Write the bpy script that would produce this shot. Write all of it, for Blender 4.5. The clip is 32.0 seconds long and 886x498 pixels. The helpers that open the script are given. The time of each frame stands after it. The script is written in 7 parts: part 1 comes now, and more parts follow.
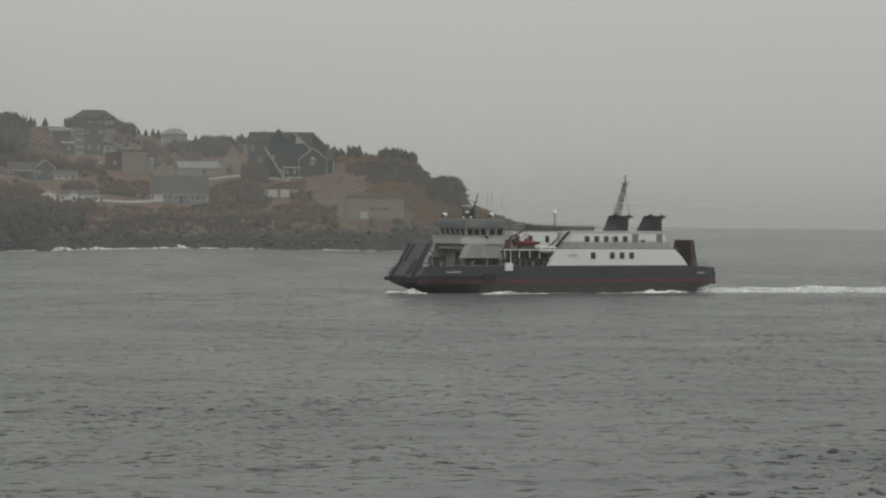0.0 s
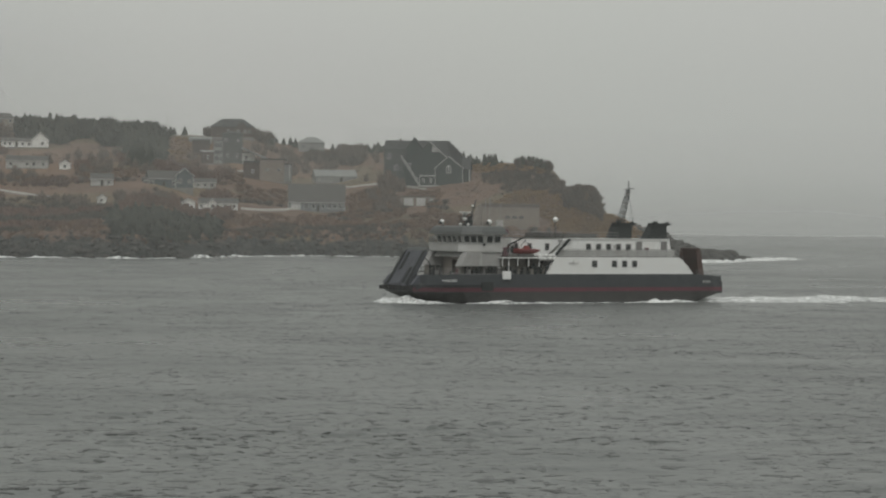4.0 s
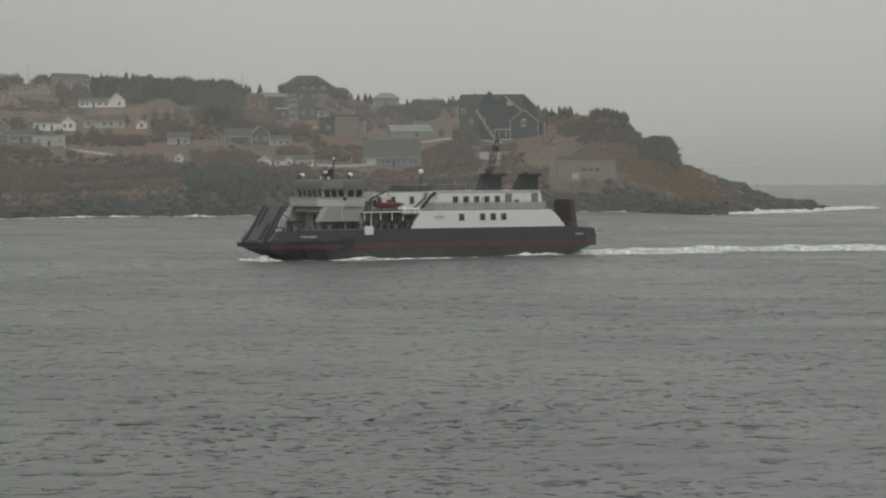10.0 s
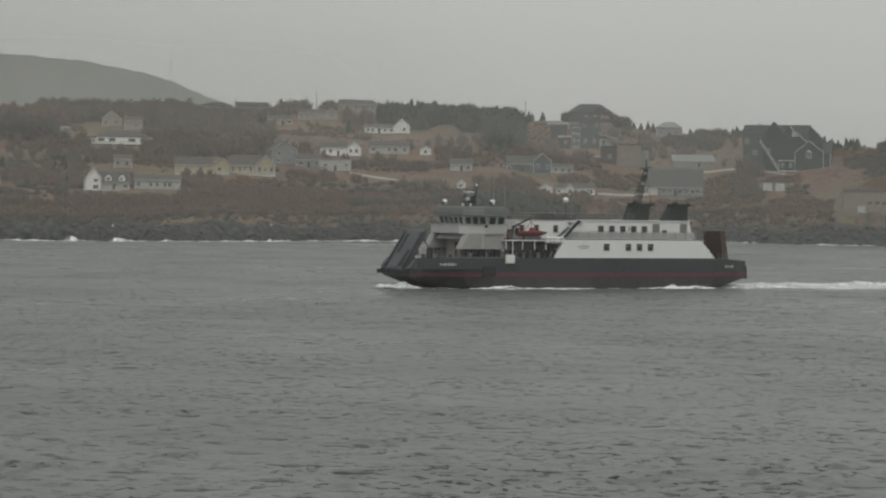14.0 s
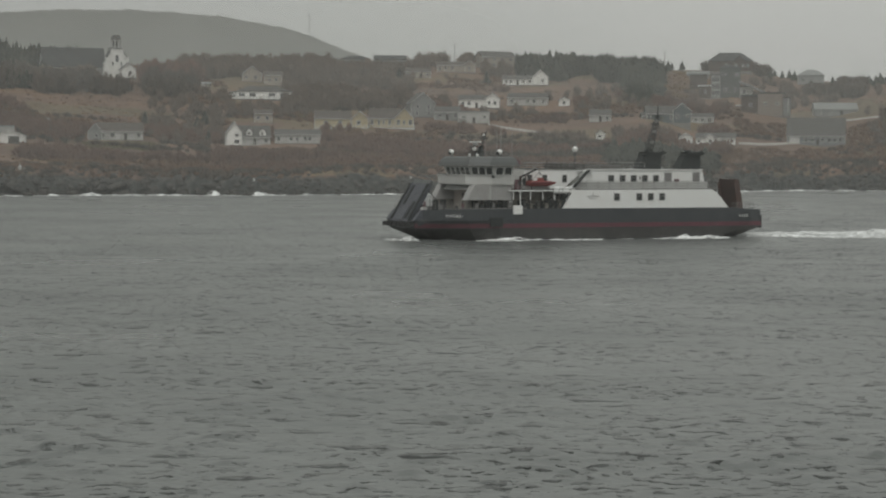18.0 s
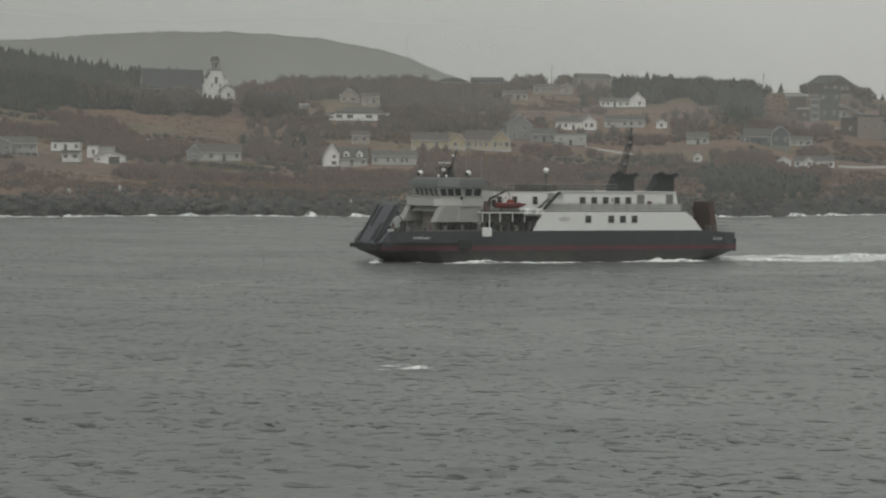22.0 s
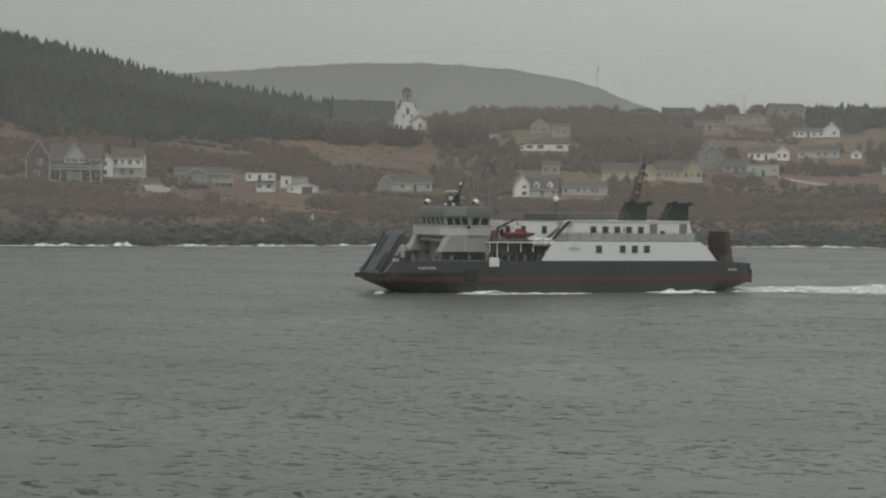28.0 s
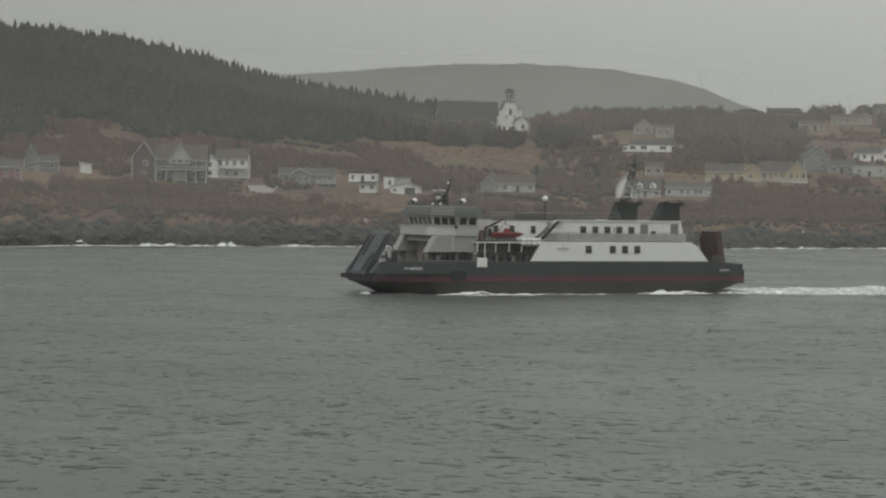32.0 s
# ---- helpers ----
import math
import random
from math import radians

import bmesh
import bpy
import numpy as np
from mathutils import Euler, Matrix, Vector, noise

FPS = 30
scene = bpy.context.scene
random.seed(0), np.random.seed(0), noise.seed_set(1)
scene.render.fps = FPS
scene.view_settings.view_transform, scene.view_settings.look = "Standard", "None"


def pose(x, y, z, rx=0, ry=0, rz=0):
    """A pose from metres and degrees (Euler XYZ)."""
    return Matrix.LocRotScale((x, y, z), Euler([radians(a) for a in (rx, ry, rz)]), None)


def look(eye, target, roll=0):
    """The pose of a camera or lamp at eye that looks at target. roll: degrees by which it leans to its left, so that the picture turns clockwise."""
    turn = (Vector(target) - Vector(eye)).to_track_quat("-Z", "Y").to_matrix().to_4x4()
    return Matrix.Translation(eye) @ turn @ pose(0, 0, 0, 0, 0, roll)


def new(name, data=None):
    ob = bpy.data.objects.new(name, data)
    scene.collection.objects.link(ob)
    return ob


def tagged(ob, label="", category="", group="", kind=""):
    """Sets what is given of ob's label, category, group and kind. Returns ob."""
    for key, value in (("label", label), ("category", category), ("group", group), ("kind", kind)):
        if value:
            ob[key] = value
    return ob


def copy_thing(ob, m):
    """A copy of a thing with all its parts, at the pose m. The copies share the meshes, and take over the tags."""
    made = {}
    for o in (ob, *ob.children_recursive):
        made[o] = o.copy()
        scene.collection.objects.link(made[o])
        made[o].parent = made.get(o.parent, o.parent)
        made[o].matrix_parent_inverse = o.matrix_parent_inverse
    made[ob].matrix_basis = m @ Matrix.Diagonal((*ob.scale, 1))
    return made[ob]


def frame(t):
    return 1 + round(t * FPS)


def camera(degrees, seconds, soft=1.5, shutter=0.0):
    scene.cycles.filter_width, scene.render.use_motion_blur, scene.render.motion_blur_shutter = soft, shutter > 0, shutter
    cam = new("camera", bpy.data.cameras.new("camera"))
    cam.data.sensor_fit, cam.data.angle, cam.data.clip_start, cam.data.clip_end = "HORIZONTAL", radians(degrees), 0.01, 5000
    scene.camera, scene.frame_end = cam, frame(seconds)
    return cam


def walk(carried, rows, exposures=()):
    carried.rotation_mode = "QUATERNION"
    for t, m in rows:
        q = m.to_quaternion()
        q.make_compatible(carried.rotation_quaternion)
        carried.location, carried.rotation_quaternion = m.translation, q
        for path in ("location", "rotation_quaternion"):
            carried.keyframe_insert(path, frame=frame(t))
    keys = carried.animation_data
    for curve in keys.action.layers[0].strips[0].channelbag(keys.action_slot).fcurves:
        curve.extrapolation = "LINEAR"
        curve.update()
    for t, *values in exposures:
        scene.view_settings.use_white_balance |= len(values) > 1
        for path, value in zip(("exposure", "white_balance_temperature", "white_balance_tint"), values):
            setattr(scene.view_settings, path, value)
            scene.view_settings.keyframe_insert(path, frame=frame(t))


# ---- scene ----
EYE = (0.0, 0.0, 9.28)


def aim(yaw, pitch, roll):
    """The camera's pose on its stand: degrees to the right, up, and of lean."""
    a, b = radians(yaw), radians(pitch)
    way = Vector((math.sin(a) * math.cos(b), math.cos(a) * math.cos(b), math.sin(b)))
    return look(EYE, Vector(EYE) + 100 * way, roll)


cam = camera(25.0, 32.0, soft=2.2)
walk(cam, [
    (0, aim(14.582, -0.798, 0.56)), (0.5, aim(14.288, -0.803, 0.46)), (1, aim(14.073, -0.804, 0.63)),
    (1.5, aim(13.827, -0.833, 0.60)), (2, aim(13.578, -0.487, 0.50)), (2.5, aim(12.697, -0.421, 0.51)),
    (4.5, aim(10.543, -0.643, 0.69)), (5, aim(11.007, -0.753, 0.81)), (5.5, aim(12.270, -1.066, 0.74)),
    (6, aim(12.603, -1.044, 0.64)), (6.5, aim(12.572, -1.106, 0.61)), (7, aim(12.346, -1.181, 0.51)),
    (7.5, aim(12.058, -1.322, 0.46)), (8, aim(11.628, -1.364, 0.40)), (8.5, aim(10.941, -1.547, 0.22)),
    (9, aim(10.325, -1.654, 0.24)), (9.5, aim(9.412, -1.660, 0.20)), (10, aim(8.507, -1.924, -0.20)),
    (10.5, aim(7.275, -1.881, -0.26)), (11, aim(6.254, -1.853, 0.05)), (11.5, aim(5.771, -1.739, 0.17)),
    (12, aim(5.213, -1.396, 0.35)), (12.5, aim(4.685, -1.207, 0.64)), (13, aim(3.254, -0.952, 0.77)),
    (13.5, aim(0.842, -1.083, 0.82)), (14, aim(0.498, -1.158, 0.84)), (14.5, aim(0.148, -1.156, 0.75)),
    (16.5, aim(-0.402, -1.695, 0.93)), (17, aim(-0.579, -2.139, 0.65)), (17.4, aim(-1.387, -2.440, 0.49)),
    (17.5, aim(-1.746, -2.528, 0.58)), (17.7, aim(-2.499, -2.615, 0.49)), (18, aim(-3.485, -2.575, 0.26)),
    (18.2, aim(-4.524, -2.637, 0.49)), (18.5, aim(-4.774, -2.720, 0.36)), (19, aim(-4.534, -1.923, 0.37)),
    (19.5, aim(-4.390, -1.811, 0.09)), (20, aim(-4.021, -1.781, 0.08)), (20.5, aim(-4.122, -1.889, 0.18)),
    (21, aim(-4.595, -1.843, 0.31)), (21.5, aim(-5.359, -1.858, 0.34)), (22, aim(-6.242, -1.967, 0.50)),
    (22.5, aim(-6.960, -1.960, 0.45)), (23, aim(-7.327, -1.948, 0.47)), (23.5, aim(-7.523, -1.894, 0.50)),
    (24, aim(-7.856, -1.649, 0.57)), (24.5, aim(-8.114, -1.465, 0.60)), (25, aim(-8.406, -1.384, 0.56)),
    (25.5, aim(-9.174, -1.365, 0.61)), (27.5, aim(-11.119, -1.195, 0.69)), (28, aim(-11.692, -1.147, 0.62)),
    (28.5, aim(-12.365, -1.155, 0.64)), (29, aim(-12.854, -1.175, 0.56)), (29.5, aim(-12.999, -1.115, 0.61)),
    (30, aim(-13.126, -1.119, 0.58)), (30.5, aim(-13.534, -1.041, 0.62)), (31, aim(-13.824, -1.072, 0.67)),
    (31.5, aim(-14.101, -1.150, 0.68)), (32, aim(-14.630, -1.156, 0.69))],
     exposures=((0, 0.04), (6, 0.06), (9, 0.07), (13, 0.10), (18, 0.09), (24, 0.11), (32, 0.12)))


# ---- sky and light ----
world = bpy.data.worlds.new("overcast_sky")
scene.world = world
world.use_nodes = True
wn, wl = world.node_tree.nodes, world.node_tree.links
wn.clear()
w_sky = wn.new("ShaderNodeTexSky")
w_sky.sky_type, w_sky.sun_disc = "NISHITA", False
w_sky.sun_elevation, w_sky.sun_rotation = radians(48), radians(200)
w_sky.air_density, w_sky.dust_density, w_sky.ozone_density = 1.0, 6.0, 1.0
w_bw = wn.new("ShaderNodeRGBToBW")
w_scale = wn.new("ShaderNodeMath")
w_scale.operation, w_scale.inputs[1].default_value = "MULTIPLY", 0.07
w_geo = wn.new("ShaderNodeTexCoord")
w_sep = wn.new("ShaderNodeSeparateXYZ")
w_noise = wn.new("ShaderNodeTexNoise")
w_noise.inputs["Scale"].default_value, w_noise.inputs["Detail"].default_value = 1.6, 3.0
w_ramp = wn.new("ShaderNodeValToRGB")
w_ramp.color_ramp.elements[0].position, w_ramp.color_ramp.elements[0].color = 0.0, (0.275, 0.280, 0.266, 1)
w_ramp.color_ramp.elements[1].position, w_ramp.color_ramp.elements[1].color = 1.0, (0.46, 0.475, 0.455, 1)
mid = w_ramp.color_ramp.elements.new(0.12)
mid.color = (0.390, 0.397, 0.373, 1)
low_sky = w_ramp.color_ramp.elements.new(0.032)
low_sky.color = (0.345, 0.350, 0.331, 1)
w_mix = wn.new("ShaderNodeMix")
w_mix.data_type, w_mix.blend_type = "RGBA", "MIX"
w_mix.inputs["Factor"].default_value = 0.12
w_var = wn.new("ShaderNodeMix")
w_var.data_type, w_var.blend_type = "RGBA", "MULTIPLY"
w_var.inputs["Factor"].default_value = 0.10
w_bg = wn.new("ShaderNodeBackground")
w_bg.inputs["Strength"].default_value = 1.35
w_out = wn.new("ShaderNodeOutputWorld")
wl.new(w_sky.outputs[0], w_bw.inputs[0])
wl.new(w_bw.outputs[0], w_scale.inputs[0])
wl.new(w_geo.outputs["Generated"], w_sep.inputs[0])
wl.new(w_geo.outputs["Generated"], w_noise.inputs["Vector"])
wl.new(w_sep.outputs["Z"], w_ramp.inputs[0])
wl.new(w_ramp.outputs[0], w_mix.inputs["A"])
wl.new(w_scale.outputs[0], w_mix.inputs["B"])
wl.new(w_mix.outputs["Result"], w_var.inputs["A"])
wl.new(w_noise.outputs["Color"], w_var.inputs["B"])
# thicker cloud towards the west
w_side, w_dim = wn.new("ShaderNodeMapRange"), wn.new("ShaderNodeVectorMath")
w_side.interpolation_type = "SMOOTHSTEP"
w_side.inputs["From Min"].default_value, w_side.inputs["From Max"].default_value = -0.55, 0.12
w_side.inputs["To Min"].default_value, w_side.inputs["To Max"].default_value = 0.74, 1.02
w_dim.operation = "SCALE"
wl.new(w_sep.outputs["X"], w_side.inputs["Value"])
wl.new(w_var.outputs["Result"], w_dim.inputs[0])
wl.new(w_side.outputs[0], w_dim.inputs["Scale"])
wl.new(w_dim.outputs[0], w_bg.inputs[0])
wl.new(w_bg.outputs[0], w_out.inputs[0])

sun = new("sun", bpy.data.lights.new("sun", "SUN"))
sun.data.energy, sun.data.angle, sun.data.color = 0.9, radians(25), (1.0, 0.97, 0.93)
sun.matrix_world = look((0, 0, 100), (20, 60, 0))


# ---- materials ----
def material(name, color, rough=0.7, other=None, scale=4.0, fine=30.0, amount=0.5, bump=0.0, metal=0.0, spec=0.5, coords="Object", detail=6.0, vary=0.0):
    """A surface of two colours mixed by noise at two sizes, with grain and relief; vary: differences between separate pieces."""
    m = bpy.data.materials.new(name)
    m.use_nodes = True
    n, l = m.node_tree.nodes, m.node_tree.links
    b = n["Principled BSDF"]
    other = other or tuple(c * 0.7 for c in color)
    tc = n.new("ShaderNodeTexCoord")
    n1, n2 = n.new("ShaderNodeTexNoise"), n.new("ShaderNodeTexNoise")
    n1.inputs["Scale"].default_value, n1.inputs["Detail"].default_value = scale, detail
    n2.inputs["Scale"].default_value, n2.inputs["Detail"].default_value = fine, 4.0
    mix = n.new("ShaderNodeMix")
    mix.data_type = "RGBA"
    mix.inputs["A"].default_value, mix.inputs["B"].default_value = (*color, 1), (*other, 1)
    add = n.new("ShaderNodeMath")
    add.operation = "ADD"
    ramp = n.new("ShaderNodeMapRange")
    ramp.inputs["From Min"].default_value, ramp.inputs["From Max"].default_value = 0.72, 1.28
    ramp.inputs["To Max"].default_value = amount * 2
    l.new(tc.outputs[coords], n1.inputs["Vector"])
    l.new(tc.outputs[coords], n2.inputs["Vector"])
    l.new(n1.outputs["Fac"], add.inputs[0])
    l.new(n2.outputs["Fac"], add.inputs[1])
    l.new(add.outputs[0], ramp.inputs["Value"])
    last = ramp.outputs[0]
    if vary:
        info = n.new("ShaderNodeNewGeometry")
        v = n.new("ShaderNodeMath")
        v.operation, v.inputs[1].default_value, v.inputs[2].default_value = "MULTIPLY_ADD", vary, -vary / 2
        l.new(info.outputs["Random Per Island"], v.inputs[0])
        s = n.new("ShaderNodeMath")
        s.operation = "ADD"
        l.new(last, s.inputs[0])
        l.new(v.outputs[0], s.inputs[1])
        last = s.outputs[0]
    clamp = n.new("ShaderNodeClamp")
    l.new(last, clamp.inputs[0])
    l.new(clamp.outputs[0], mix.inputs["Factor"])
    l.new(mix.outputs["Result"], b.inputs["Base Color"])
    b.inputs["Roughness"].default_value, b.inputs["Metallic"].default_value = rough, metal
    b.inputs["Specular IOR Level"].default_value = spec
    if bump:
        bp = n.new("ShaderNodeBump")
        bp.inputs["Strength"].default_value, bp.inputs["Distance"].default_value = 0.6, bump
        l.new(n2.outputs["Fac"], bp.inputs["Height"])
        l.new(bp.outputs[0], b.inputs["Normal"])
    return m


# ---- building helpers ----
def link_mesh(name, bm, mat=None, parent=None, label="", smooth=False):
    me = bpy.data.meshes.new(name)
    bm.to_mesh(me)
    bm.free()
    if smooth:
        me.polygons.foreach_set("use_smooth", [True] * len(me.polygons))
    if mat:
        me.materials.append(mat)
    ob = new(name, me)
    if parent is not None:
        ob.parent = parent
    if label:
        ob["label"] = label
    return ob


def part(name, bm, mat, parent, label="", smooth=False):
    return link_mesh(name, bm, mat, parent, label, smooth)


def thing(name, label, category, m=None, group="", kind=""):
    ob = new(name)
    ob.empty_display_size = 0.5
    if m is not None:
        ob.matrix_world = m
    return tagged(ob, label, category, group, kind)


def prism(pts, a, b, axis="y", bm=None):
    """A solid: the outline pts, drawn out from a to b along an axis. Outline in (x, z) for y, (y, z) for x, (x, y) for z."""
    bm = bm or bmesh.new()

    def at(p, d):
        return {"y": (p[0], d, p[1]), "x": (d, p[0], p[1]), "z": (p[0], p[1], d)}[axis]
    lo = [bm.verts.new(at(p, a)) for p in pts]
    hi = [bm.verts.new(at(p, b)) for p in pts]
    n = len(pts)
    fs = [bm.faces.new(lo), bm.faces.new(hi)]
    for i in range(n):
        fs.append(bm.faces.new((lo[i], lo[(i + 1) % n], hi[(i + 1) % n], hi[i])))
    bmesh.ops.recalc_face_normals(bm, faces=fs)
    return bm


def box(x0, x1, y0, y1, z0, z1, bm=None, bevel=0.0):
    bm = prism([(x0, z0), (x1, z0), (x1, z1), (x0, z1)], y0, y1, "y", bm)
    if bevel:
        bmesh.ops.bevel(bm, geom=list(bm.edges), offset=bevel, segments=2, affect="EDGES")
    return bm


def rod(p, q, r, bm=None, n=8, r2=None):
    """A round bar from p to q."""
    bm = bm or bmesh.new()
    p, q = Vector(p), Vector(q)
    d = q - p
    m = Matrix.Translation((p + q) / 2) @ d.to_track_quat("Z", "Y").to_matrix().to_4x4()
    bmesh.ops.create_cone(bm, cap_ends=True, segments=n, radius1=r, radius2=r if r2 is None else r2, depth=d.length, matrix=m)
    return bm


def ball(c, r, bm=None, sx=1, sy=1, sz=1, u=12, v=8):
    bm = bm or bmesh.new()
    bmesh.ops.create_uvsphere(bm, u_segments=u, v_segments=v, radius=r, matrix=Matrix.Translation(c) @ Matrix.Diagonal((sx, sy, sz, 1)))
    return bm


def hash2(ix, iy, seed):
    h = (ix.astype(np.int64) * 374761393 + iy.astype(np.int64) * 668265263 + seed * 974634777) & 0x7FFFFFFF
    h = ((h ^ (h >> 13)) * 1274126177) & 0x7FFFFFFF
    return ((h ^ (h >> 16)) & 0xFFFFFF) / float(0xFFFFFF)


def fbm(x, y, octaves=4, seed=0):
    """Smooth noise round 0, in arrays."""
    x, y = np.asarray(x, float), np.asarray(y, float)
    out, amp, total = np.zeros(np.broadcast(x, y).shape), 1.0, 0.0
    for o in range(octaves):
        ix, iy = np.floor(x), np.floor(y)
        fx, fy = x - ix, y - iy
        fx, fy = fx * fx * (3 - 2 * fx), fy * fy * (3 - 2 * fy)
        a, b = hash2(ix, iy, seed + o), hash2(ix + 1, iy, seed + o)
        c, d = hash2(ix, iy + 1, seed + o), hash2(ix + 1, iy + 1, seed + o)
        out = out + amp * ((a + (b - a) * fx) * (1 - fy) + (c + (d - c) * fx) * fy - 0.5)
        total, amp, x, y = total + amp, amp * 0.5, x * 2.03 + 7.1, y * 2.03 + 3.7
    return 2 * out / total


def grid_mesh(name, co, nu, nv, mats=(), smooth=True):
    """A sheet of nu x nv points given as an array of places."""
    i = np.arange(nu - 1)[:, None] * nv + np.arange(nv - 1)[None, :]
    quads = np.stack([i, i + nv, i + nv + 1, i + 1], -1).reshape(-1, 4)
    me = bpy.data.meshes.new(name)
    me.vertices.add(nu * nv)
    me.vertices.foreach_set("co", co.reshape(-1).astype(np.float32))
    me.loops.add(quads.size)
    me.loops.foreach_set("vertex_index", quads.reshape(-1).astype(np.int32))
    me.polygons.add(len(quads))
    me.polygons.foreach_set("loop_start", (np.arange(len(quads)) * 4).astype(np.int32))
    me.update(calc_edges=True)
    me.validate()
    if smooth:
        me.polygons.foreach_set("use_smooth", [True] * len(quads))
    for m in mats:
        me.materials.append(m)
    return me


def many_mesh(name, verts, faces, copies, mats=(), smooth=False):
    """One mesh of many copies of a small shape. copies: rows of x, y, z, turn, width, height; faces all of one size."""
    v, fc = np.array(verts, float), np.array(faces, int)
    c = np.asarray(copies, float)
    co, si = np.cos(c[:, 3])[:, None], np.sin(c[:, 3])[:, None]
    x = (v[:, 0] * co - v[:, 1] * si) * c[:, 4:5] + c[:, 0:1]
    y = (v[:, 0] * si + v[:, 1] * co) * c[:, 4:5] + c[:, 1:2]
    z = v[:, 2] * c[:, 5:6] + c[:, 2:3]
    allv = np.stack([x, y, z], -1).reshape(-1, 3)
    allf = (fc[None] + (np.arange(len(c)) * len(v))[:, None, None]).reshape(-1, fc.shape[1])
    me = bpy.data.meshes.new(name)
    me.vertices.add(len(allv))
    me.vertices.foreach_set("co", allv.reshape(-1).astype(np.float32))
    me.loops.add(allf.size)
    me.loops.foreach_set("vertex_index", allf.reshape(-1).astype(np.int32))
    me.polygons.add(len(allf))
    me.polygons.foreach_set("loop_start", (np.arange(len(allf)) * fc.shape[1]).astype(np.int32))
    me.update(calc_edges=True)
    me.validate()
    if smooth:
        me.polygons.foreach_set("use_smooth", [True] * len(allf))
    for m in mats:
        me.materials.append(m)
    return me


# ---- land ----
# by bearing from the camera, in degrees: the shore's distance, the top of the sea cliff, the skyline (slopes as seen) and how far back it lies
SHORE = ((-45, 395), (-27, 450), (-24, 470), (-17, 486), (-14, 509), (-9, 510), (-6, 526), (-1.5, 566), (2, 561), (4.2, 600), (7.3, 650), (11.6, 622), (13.7, 625), (15.7, 573), (17, 580), (19, 655), (20.2, 705), (21, 720), (60, 800))
CLIFF = ((-45, -0.004), (-24, -0.0045), (-19.5, -0.0056), (-14.7, -0.0076), (-9.2, -0.0085), (-6, -0.006), (0.2, -0.004), (2.5, -0.001), (3.6, -0.006), (6.5, -0.0025), (10, -0.0017), (13.4, 0.001), (15, -0.006), (16.5, -0.010), (18, -0.0118), (19.3, -0.0130), (60, -0.02))
RIDGE = ((-45, 0.091), (-27.2, 0.0808), (-24.2, 0.0767), (-22.7, 0.0724), (-21.1, 0.0664), (-19.5, 0.0585), (-17.9, 0.054), (-16, 0.0495), (-14.7, 0.046), (-10.7, 0.0455), (-8.6, 0.0455), (-6.2, 0.046), (-4.6, 0.0465), (-2.5, 0.0475), (-1.2, 0.0475), (0, 0.047), (2.7, 0.0445), (4.1, 0.0445), (4.7, 0.0465), (5.6, 0.043), (6.4, 0.0405), (7.5, 0.0385), (9, 0.0385), (10.8, 0.0365), (11.4, 0.0335), (12.9, 0.0335), (13.7, 0.031), (14.0, 0.0265), (14.15, 0.0190), (14.5, 0.0204), (14.95, 0.0196), (15.13, 0.0160), (15.24, 0.0098), (15.9, 0.0050), (16.65, -0.0006), (17.05, -0.0015), (17.3, -0.0052), (18.1, -0.0100), (18.45, -0.0100), (18.7, -0.0108), (19.0, -0.0140), (19.3, -0.0165), (20.3, -0.018), (60, -0.03))
BACK = ((-45, 420), (-14, 400), (-6, 380), (4, 340), (8, 260), (11, 200), (13.5, 130), (14.5, 90), (15.3, 60), (16.5, 45), (18, 28), (19.3, 12), (20.3, 6), (60, 6))


def along(table, a):
    return np.interp(a, [p[0] for p in table], [p[1] for p in table])


def land(a, r):
    """The ground's height at a bearing (degrees) and distance, without its small relief."""
    a, r = np.asarray(a, float), np.asarray(r, float)
    ds, back = along(SHORE, a), along(BACK, a)
    cw = np.minimum(14.0, back * 0.35)
    s = r - ds
    zc = EYE[2] + (ds + cw) * along(CLIFF, a)
    u = np.clip((s - cw) / (back - cw), 0, 1)
    slope = along(CLIFF, a) + (along(RIDGE, a) - along(CLIFF, a)) * (0.75 * u + 0.25 * u * u * (3 - 2 * u))
    zs = EYE[2] + r * slope
    zr = EYE[2] + (ds + back) * along(RIDGE, a)
    z = np.where(s < 0, s * 0.35, np.where(s < cw, zc * np.clip(s / cw, 0, 1) ** 0.6, zs))
    return np.where(s > back, np.maximum(zr - (s - back) * 0.16, -6.0), z)


def relief(x, y, s):
    """Small relief of the ground: gullies and upright ledges at the sea cliff, gentle above."""
    rock = np.clip(1 - np.abs(s - 6) / 20, 0, 1)
    gully = np.abs(fbm(x / 7.5, y / 26.0, 4, 5))
    crag = 0.95 - 2.4 * gully + 0.55 * fbm(x / 2.0, y / 5.0, 4, 6)
    ledge = fbm(x / 18.0, y / 18.0, 3, 8)
    return 2.6 * rock * (crag - 0.42 + 0.5 * ledge) + 1.3 * fbm(x / 28, y / 28, 4, 9) * np.clip((s + 2) / 40, 0, 1)


def spot(a, r):
    """The place on the ground at a bearing and distance."""
    x, y = r * math.sin(radians(a)), r * math.cos(radians(a))
    return Vector((x, y, float(land(a, r) + relief(x, y, r - along(SHORE, a)))))


